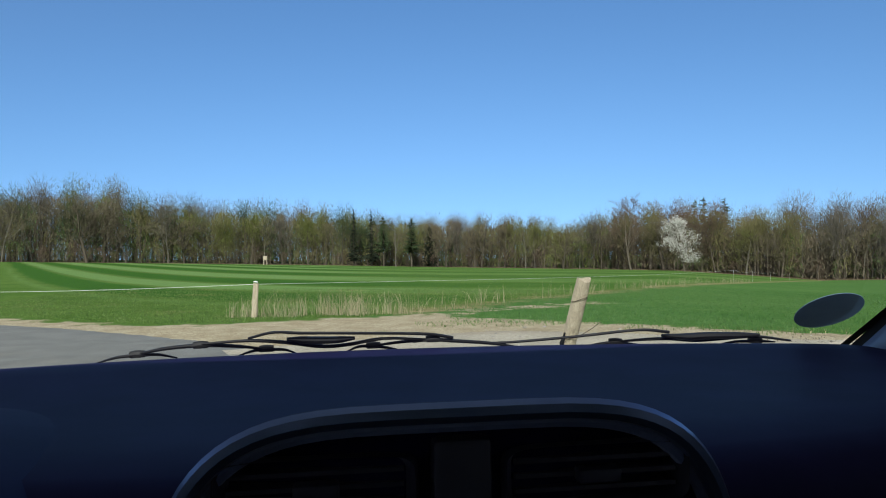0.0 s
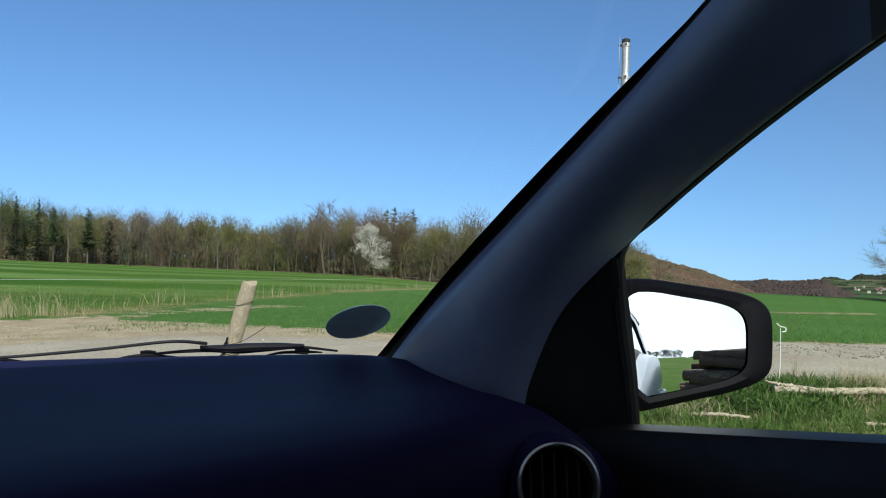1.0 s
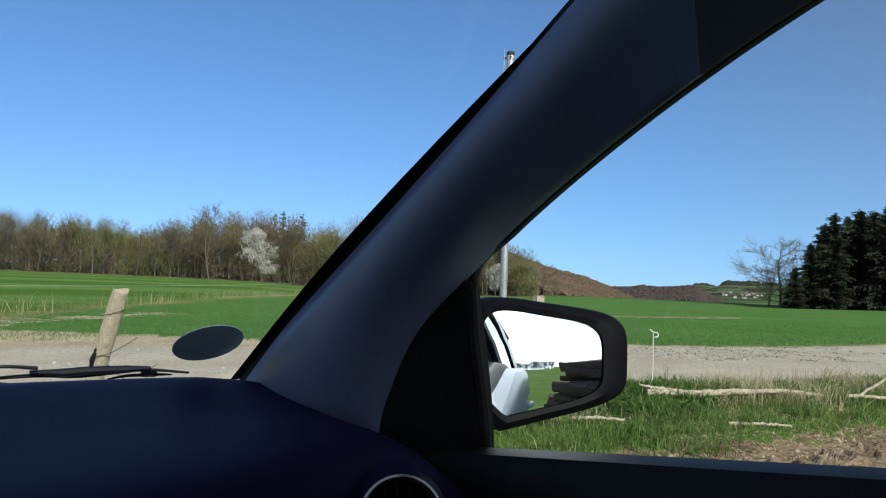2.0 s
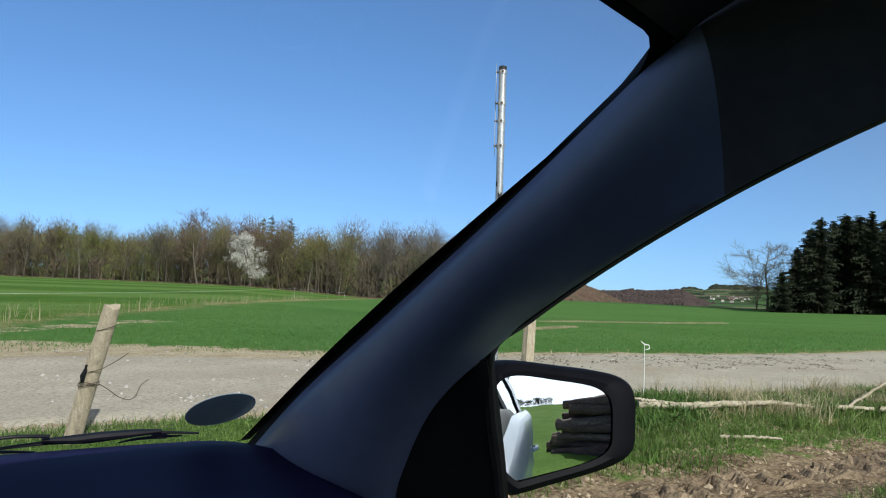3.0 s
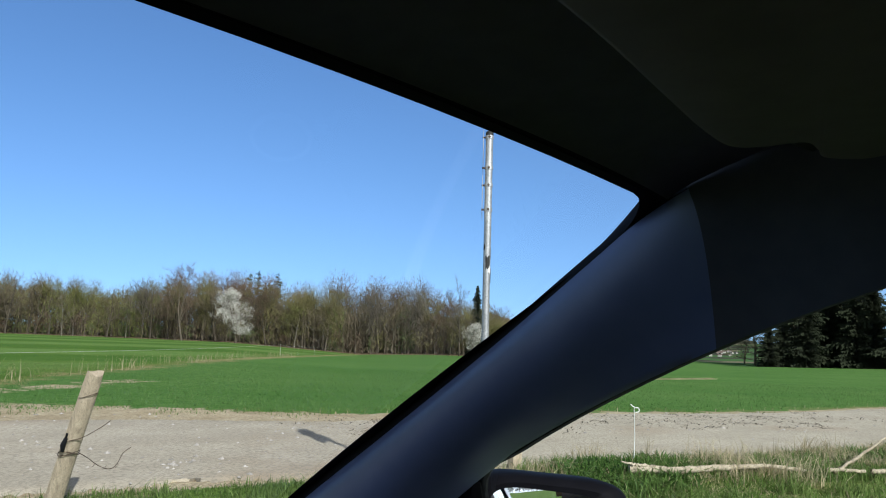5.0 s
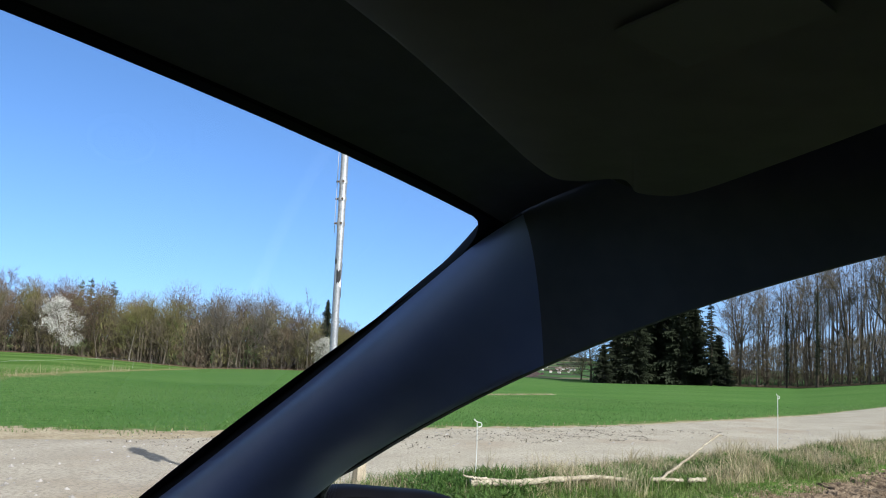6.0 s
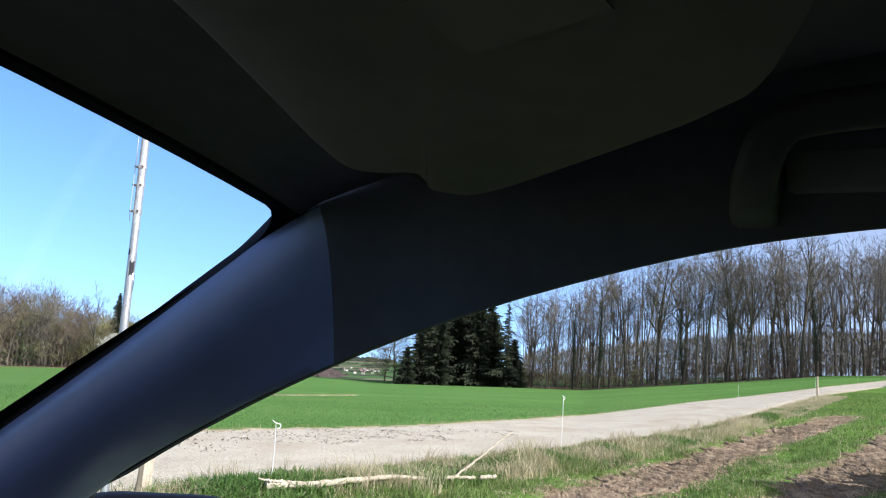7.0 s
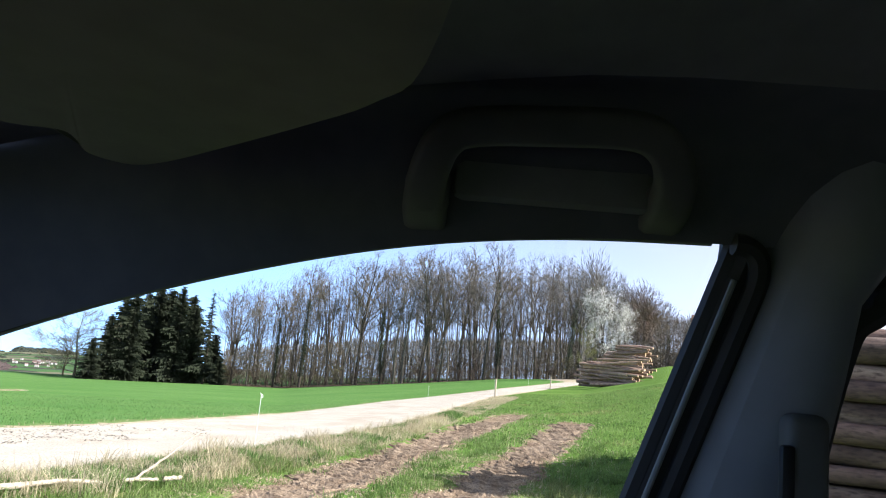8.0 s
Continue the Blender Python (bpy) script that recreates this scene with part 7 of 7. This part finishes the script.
# behind the edges: denser stands
back = []
for row in range(2):
    az = -47.0
    while az < 45.0:
        r = float(field_end(az)) * 1.03 + 6 + row * 7 + rng_t.uniform(-3, 3)
        x, y, H = tall_at(az, r)
        back.append((sort_for(az), x, y, H * rng_t.uniform(0.72, 0.9), rng_t.uniform(0, 6.28), rng_t.uniform(1.0, 1.4)))
        az += rng_t.uniform(0.9, 1.8) * 200 / r
def thicket(name, a0, a1, depth, n_stem, n_twig, mats, label, seed, low=0.12, crown=1.7, fat=1.0, base=0.80, reach=1.0):
    """What fills a wood between its trees: thin stems and a haze of twigs, up to the skyline."""
    rng = np.random.default_rng(seed)
    n = n_stem + n_twig
    a = rng.uniform(a0, a1, n)
    r = field_end(a) + 2 + depth * rng.random(n)
    sa, ca = np.sin(np.radians(a)), np.cos(np.radians(a))
    x, y = r * sa, r * ca
    z0 = height(x, y)
    H = 1.33 + r * np.tan(np.radians(np.interp(a, SKYLINE[:, 0], SKYLINE[:, 1]))) - z0
    # rounded crowns side by side, each of one sort
    n_c = int((a1 - a0) / crown * 2.2)
    mid, half = np.sort(rng.uniform(a0 - crown, a1 + crown, n_c)), crown * rng.uniform(0.55, 1.1, n_c)
    cap, sort_c = rng.uniform(0.74, 1.0, n_c), rng.integers(0, 60, n_c)
    dome = cap[None, :] * np.sqrt(np.clip(1 - ((a[:, None] - mid[None, :]) / half[None, :]) ** 2, 0, 1))
    of = np.argmax(dome, 1)
    H = H * np.maximum(base, dome[np.arange(n), of])
    side = np.stack([ca, -sa, np.zeros(n)], 1)
    foot = np.stack([x, y, z0], 1)
    up = np.array([0, 0, 1.0])
    s_ = slice(0, n_stem)
    w, h = rng.uniform(0.04, 0.13, n_stem)[:, None], (H[s_] * rng.uniform(0.5, 0.95, n_stem))[:, None]
    top = foot[s_] + up * h + side[s_] * rng.normal(0, 0.05, n_stem)[:, None] * h
    stems = np.stack([foot[s_] - up * 0.5 - side[s_] * w, foot[s_] - up * 0.5 + side[s_] * w, top + side[s_] * w * 0.3, top - side[s_] * w * 0.3], 1).reshape(-1, 3)
    t_ = slice(n_stem, n)
    w = rng.uniform(0.035, 0.085, n_twig)[:, None] * fat
    share = (low + (1 - low) * rng.random(n_twig) ** 0.8) * reach
    share = np.where(rng.random(n_twig) < 0.22, 0.3 * rng.random(n_twig) ** 1.5, share)
    p = foot[t_] + up * (H[t_] * share)[:, None]
    d = np.stack([rng.normal(0, 0.6, n_twig), rng.normal(0, 0.6, n_twig), rng.uniform(0.1, 1.0, n_twig)], 1)
    d = d / np.linalg.norm(d, axis=1)[:, None] * rng.uniform(0.8, 2.2, n_twig)[:, None]
    twigs = np.stack([p - side[t_] * w, p + side[t_] * w, p + d], 1).reshape(-1, 3)
    v = np.concatenate([stems, twigs]).tolist()
    f = np.arange(4 * n_stem).reshape(-1, 4).tolist() + (4 * n_stem + np.arange(3 * n_twig)).reshape(-1, 3).tolist()
    sort = sort_c[of[t_]] + (rng.random(n_twig) < 0.2)
    index = np.concatenate([np.zeros(n_stem, int), 1 + sort % (len(mats) - 1)])
    me = bpy.data.meshes.new(name)
    me.from_pydata(v, [], f)
    for m_ in mats:
        me.materials.append(m_)
    me.polygons.foreach_set("material_index", np.array(index, dtype=np.int32))
    me.update()
    return tagged(new(name, me), label, "trees", kind="stuff")


def crowns(name, a0, a1, rows, per, mats, label, seed, gap=8.0, thin=1.0):
    """Rounded crowns of fine twigs on their trunks, row behind row up to the skyline, each crown of one sort."""
    rng = np.random.default_rng(seed)
    verts, quads, tris, q_mat, t_mat, k = [], [], [], [], [], 0
    up = np.array([0, 0, 1.0])
    for row in range(rows):
        a = a0 + rng.uniform(0, 1.5)
        while a < a1:
            r = float(field_end(a)) + 1 + row * 6.5 + rng.uniform(0, 4)
            x, y, H = tall_at(a, r)
            H *= rng.uniform(0.90, 1.07) if row else rng.uniform(0.82, 1.03)
            foot = np.array([x, y, ground_z(x, y)])
            side = np.array([math.cos(radians(a)), -math.sin(radians(a)), 0])
            wide, tall = rng.uniform(3.0, 5.6), H * rng.uniform(0.30, 0.42)
            mid = foot + up * (H - tall) + side * rng.normal(0, 0.5)
            sort = 1 + int(rng.integers(len(mats) - 1))
            # trunk and limbs, as narrow tapered strips
            ends = [(foot - up * 0.5, mid + up * tall * 0.55, rng.uniform(0.10, 0.24))]
            for _ in range(7):
                d = rng.normal(0, 1, 3)
                d = d / np.linalg.norm(d) * np.array([wide, wide, tall]) * 0.75
                ends.append((mid - up * tall * rng.uniform(0.2, 0.95), mid + d + up * tall * 0.15, 0.055))
            for p, q, w in ends:
                verts += [p - side * w, p + side * w, q + side * w * 0.25, q - side * w * 0.25]
                quads.append((k, k + 1, k + 2, k + 3))
                q_mat.append(0)
                k += 4
            n = int(per * 2.9 * rng.uniform(0.7, 1.2) * wide / 3.2)
            d = rng.normal(0, 1, (n, 3))
            d /= np.linalg.norm(d, axis=1)[:, None]
            # limbs carry bunches: twigs gather round a few ways out of the middle
            bunch = d[rng.integers(0, max(8, n // 28), n)] * 0.75 + d * 0.45
            p = mid + bunch * (rng.random(n) ** 0.42)[:, None] * np.array([wide, wide, tall])
            way = bunch * 1.0 + up * 0.25 + rng.normal(0, 0.45, (n, 3))
            way *= (rng.uniform(0.5, 1.5, n) / np.linalg.norm(way, axis=1))[:, None]
            w = rng.uniform(0.018, 0.042, n)[:, None] * thin
            verts += list(np.stack([p - side * w, p + side * w, p + way], 1).reshape(-1, 3))
            tris += (k + np.arange(3 * n)).reshape(-1, 3).tolist()
            t_mat += [sort] * n
            k += 3 * n
            a += gap * rng.uniform(0.7, 1.3) / r * 57.3
    me = bpy.data.meshes.new(name)
    me.from_pydata([tuple(p) for p in verts], [], quads + tris)
    for m_ in mats:
        me.materials.append(m_)
    me.polygons.foreach_set("material_index", np.array(q_mat + t_mat, dtype=np.int32))
    me.update()
    return tagged(new(name, me), label, "trees", kind="stuff")


crowns("rounded_crowns", -47, 20.5, 4, 620, (M_BARK, M_TWIG, M_TWIG_OLIVE, M_TWIG_GREY, M_TWIG_OLIVE, M_TWIG, M_BUDS, M_PINE), "rounded leafless and budding crowns of the wood", 51)
crowns("rounded_crowns", 20.5, 30, 4, 700, (M_BARK, M_TWIG_RED, M_TWIG_RED, M_TWIG, M_TWIG_OLIVE), "rounded reddish leafless crowns of the wood", 52)
crowns("rounded_crowns", 30, 45, 4, 700, (M_BARK, M_TWIG_OLIVE, M_TWIG_GREY, M_TWIG, M_TWIG_OLIVE, M_TWIG_RED), "rounded olive leafless crowns of the wood", 53)
crowns("rounded_crowns", 98.5, 113, 4, 620, (M_BARK, M_TWIG_GREY, M_TWIG, M_TWIG_RED), "grey-brown leafless crowns running down the slope", 54)
thicket("thicket", -47, 20.5, 45, 1100, 90000, (M_BARK, M_TWIG, M_TWIG_OLIVE, M_TWIG_OLIVE, M_LEAF, M_TWIG, M_BUDS), "dense twigs and thin stems within the wood", 41, reach=0.82)
thicket("thicket", 20.5, 30, 40, 200, 12000, (M_BARK, M_TWIG_RED, M_TWIG, M_TWIG_OLIVE), "reddish dense twigs within the wood", 42, reach=0.62)
thicket("thicket", 30, 46, 40, 400, 20000, (M_BARK, M_TWIG_OLIVE, M_TWIG, M_TWIG_RED), "olive dense twigs within the wood", 43, reach=0.62)
thicket("thicket", 72.5, 113, 55, 260, 26000, (M_BARK, M_TWIG, M_TWIG_GREY, M_TWIG), "thin stems and twigs within the bare wood", 44, 0.04, 3.6, 0.36, 0.85)
thicket("thicket", 72.5, 113, 90, 360, 44000, (M_BARK, M_TWIG, M_TWIG_GREY, M_BARK_GREY), "brown brushwood deep within the bare wood", 45, 0.0, 2.0, 0.9, 0.9, 0.30)
thicket("thicket", -47, 46, 60, 900, 95000, (M_BARK, M_BARK, M_TWIG, M_BARK, M_TWIG_OLIVE, M_LEAF), "dark brushwood at the foot of the wood", 46, 0.0, 2.0, 1.3, 0.9, 0.6)
woods("wood_ahead", back, "leafless and budding wood behind the field")
back = []
for row in range(2):
    az = 73.0
    while az < 113:
        r = float(field_end(az)) * 1.05 + 7 + row * 9 + rng_t.uniform(-3, 3)
        x, y, H = tall_at(az, r)
        back.append((pick(*BEECH), x, y, H * rng_t.uniform(0.8, 1.0), rng_t.uniform(0, 6.28), rng_t.uniform(0.8, 1.1)))
        az += rng_t.uniform(1.1, 2.0)
woods("bare_wood", back, "tall bare wood beside the track")
low = []
for a0, a1, gap, hh in ((-47, 39.8, 1.15, (2.5, 5.5)), (39.8, 48, 1.0, (2, 4)), (72.5, 113, 0.9, (1.4, 3.6))):
    for row in range(2):
        az = a0
        while az < a1:
            r = float(field_end(az)) * 1.0 + 1 + row * 6 + rng_t.uniform(0, 3)
            low.append((pick(*(SHRUB if a0 < 60 else SHRUB[:2])), r * math.sin(radians(az)), r * math.cos(radians(az)), rng_t.uniform(*hh), rng_t.uniform(0, 6.28), rng_t.uniform(0.9, 1.6)))
            az += gap * rng_t.uniform(0.7, 1.4) * 180 / r
woods("undergrowth", low, "brown and green shrubs along the wood's edge")
behind = []
for az in np.arange(177, 204, 0.28):
    r = 175 + rng_t.uniform(0, 20)
    behind.append((pick(*SHRUB), r * math.sin(radians(az)), r * math.cos(radians(az)), rng_t.uniform(2.0, 4.5), rng_t.uniform(0, 6.28), 2.0))
woods("trees_behind", behind, "far bare trees behind the rising meadow")


# ---- wooded ridge, valley and village far off ----
def ridge(tops, r0, r1, count, size, deep, seed):
    """Crowns of a far wood as many small clumps; tops: bearings and the angles of the highest crowns."""
    rng = np.random.default_rng(seed)
    v, f = [], []
    for i in range(count):
        a = rng.uniform(tops[0][0], tops[-1][0])
        k = rng.random()
        r = r0 + (r1 - r0) * k
        top = float(np.interp(a, [q[0] for q in tops], [q[1] for q in tops]))
        el = top - (1 - k) * deep + rng.normal(0, 0.04)
        x, y = r * math.sin(radians(a)), r * math.cos(radians(a))
        zt = 1.4 + r * math.tan(radians(el))
        w = rng.uniform(*size)
        n0 = len(v)
        for j in range(6):
            q = j * 1.047 + rng.random() * 0.6
            v.append((x + w * math.cos(q), y + w * math.sin(q), zt - w * rng.uniform(0.5, 1.3)))
        for j in range(6):
            q = j * 1.047 + rng.random() * 0.8
            v.append((x + 0.6 * w * math.cos(q), y + 0.6 * w * math.sin(q), zt - w * rng.uniform(0.0, 0.35)))
        v.append((x + rng.normal(0, 0.2 * w), y + rng.normal(0, 0.2 * w), zt + 0.1 * w))
        f += [(n0 + j, n0 + (j + 1) % 6, n0 + 6 + (j + 1) % 6, n0 + 6 + j) for j in range(6)]
        f += [(n0 + 6 + j, n0 + 6 + (j + 1) % 6, n0 + 12) for j in range(6)]
        n0 = len(v)
        v += [(x - w * 0.8, y, zt - 25), (x + w * 0.8, y, zt - 25), (x + w * 0.8, y, zt - w), (x - w * 0.8, y, zt - w)]
        f.append((n0, n0 + 1, n0 + 2, n0 + 3))
    return v, f


tagged(part("far_wood", ridge([(43.5, 0.8), (46.2, -0.1), (46.8, -0.35), (48.2, -0.6), (49.6, -0.95), (50.8, -1.4), (51.8, -1.85), (53.1, -2.35), (55.7, -2.6), (57, -2.65)], 380, 560, 9000, (1.1, 2.3), 1.5, 5), M_WOODS, smooth=False), "reddish-brown leafless wood on a near ridge", "trees", kind="stuff")
tagged(part("far_wood", ridge([(50.5, -1.62), (53.0, -1.58), (53.5, -1.46), (55.4, -1.5), (56.3, -1.38), (57.4, -1.3), (58.2, -1.78), (59.4, -2.22), (60.2, -2.5), (61.2, -2.6)], 800, 1050, 6500, (1.8, 3.4), 1.0, 6), M_WOODS_DARK, smooth=False), "dark brown leafless wood across the valley", "trees", kind="stuff")
tagged(part("hilltop_copse", ridge([(59.1, -1.1), (59.4, -0.9), (61.4, -0.86), (61.8, -0.95), (63, -0.9)], 2250, 2330, 520, (6, 11), 0.25, 7), M_COPSE, smooth=False), "dark copse on a far hilltop", "trees", kind="stuff")
tagged(part("hilltop_copse", ridge([(57.3, -1.22), (57.9, -1.12), (58.6, -1.24)], 2250, 2330, 200, (5, 10), 0.18, 8), M_COPSE, smooth=False), "dark copse on a far hilltop", "trees", kind="stuff")


def far_hedges():
    """Lines of bushes between the far fields."""
    rng = np.random.default_rng(9)
    v, f = [], []
    for line in range(15):
        a0, r0, slant = rng.uniform(57, 63), rng.uniform(1200, 2150), rng.normal(0, 60)
        for i in range(34):
            a = a0 + i * 0.045
            r = r0 + slant * i / 20 + rng.normal(0, 5)
            x, y = r * math.sin(radians(a)), r * math.cos(radians(a))
            z, w = ground_z(x, y), rng.uniform(2.0, 4.5)
            n0 = len(v)
            for j in range(5):
                q = j * 1.257
                v.append((x + w * math.cos(q), y + w * math.sin(q), z - 2))
            v.append((x, y, z + w * rng.uniform(0.6, 1.0)))
            f += [(n0 + j, n0 + (j + 1) % 5, n0 + 5) for j in range(5)]
    return v, f


tagged(part("far_hedges", far_hedges(), M_COPSE, smooth=False), "dark hedges between fields on far hills", "trees", kind="stuff")


def house_kind(w, d, h, roof):
    wall = box(-w / 2, w / 2, -d / 2, d / 2, -2, h)
    top = ([(-w / 2 - 0.4, -d / 2 - 0.4, h), (w / 2 + 0.4, -d / 2 - 0.4, h), (w / 2 + 0.4, d / 2 + 0.4, h), (-w / 2 - 0.4, d / 2 + 0.4, h), (-w / 2 - 0.4, 0, h + roof), (w / 2 + 0.4, 0, h + roof)],
           [(0, 1, 5, 4), (2, 3, 4, 5), (0, 4, 3), (1, 2, 5), (3, 2, 1, 0)])
    return mesh_data("wall", wall, M_HOUSE, False), mesh_data("roof", top, M_ROOF, False), mesh_data("window", box(-0.6, 0.6, -d / 2 - 0.06, -d / 2 + 0.02, 1.2, 2.6), M_PANE, False), w, h


HOUSES = [house_kind(11, 8, 5.5, 4), house_kind(14, 9, 5.0, 4.5), house_kind(9, 8, 6.0, 3.5)]
rng_h = np.random.default_rng(31)
for i in range(20):
    a = rng_h.choice([59.3, 60.0, 60.8, 61.2, 61.7]) + rng_h.normal(0, 0.22)
    r = rng_h.uniform(1150, 1500)
    x, y = r * math.sin(radians(a)), r * math.cos(radians(a))
    wall, roof, win, w, h = HOUSES[rng_h.integers(3)]
    ob = thing("house", "far white village house with dark pitched roof", "house", "village houses", pose(x, y, ground_z(x, y), 0, 0, -a + rng_h.normal(0, 35)) @ Matrix.Scale(0.42, 4))
    new("wall", wall).parent = ob
    new("roof", roof).parent = ob
    for k in (-w / 4, w / 4):
        o = new("window", win)
        o.parent, o.location = ob, (k, 0, 0.4)
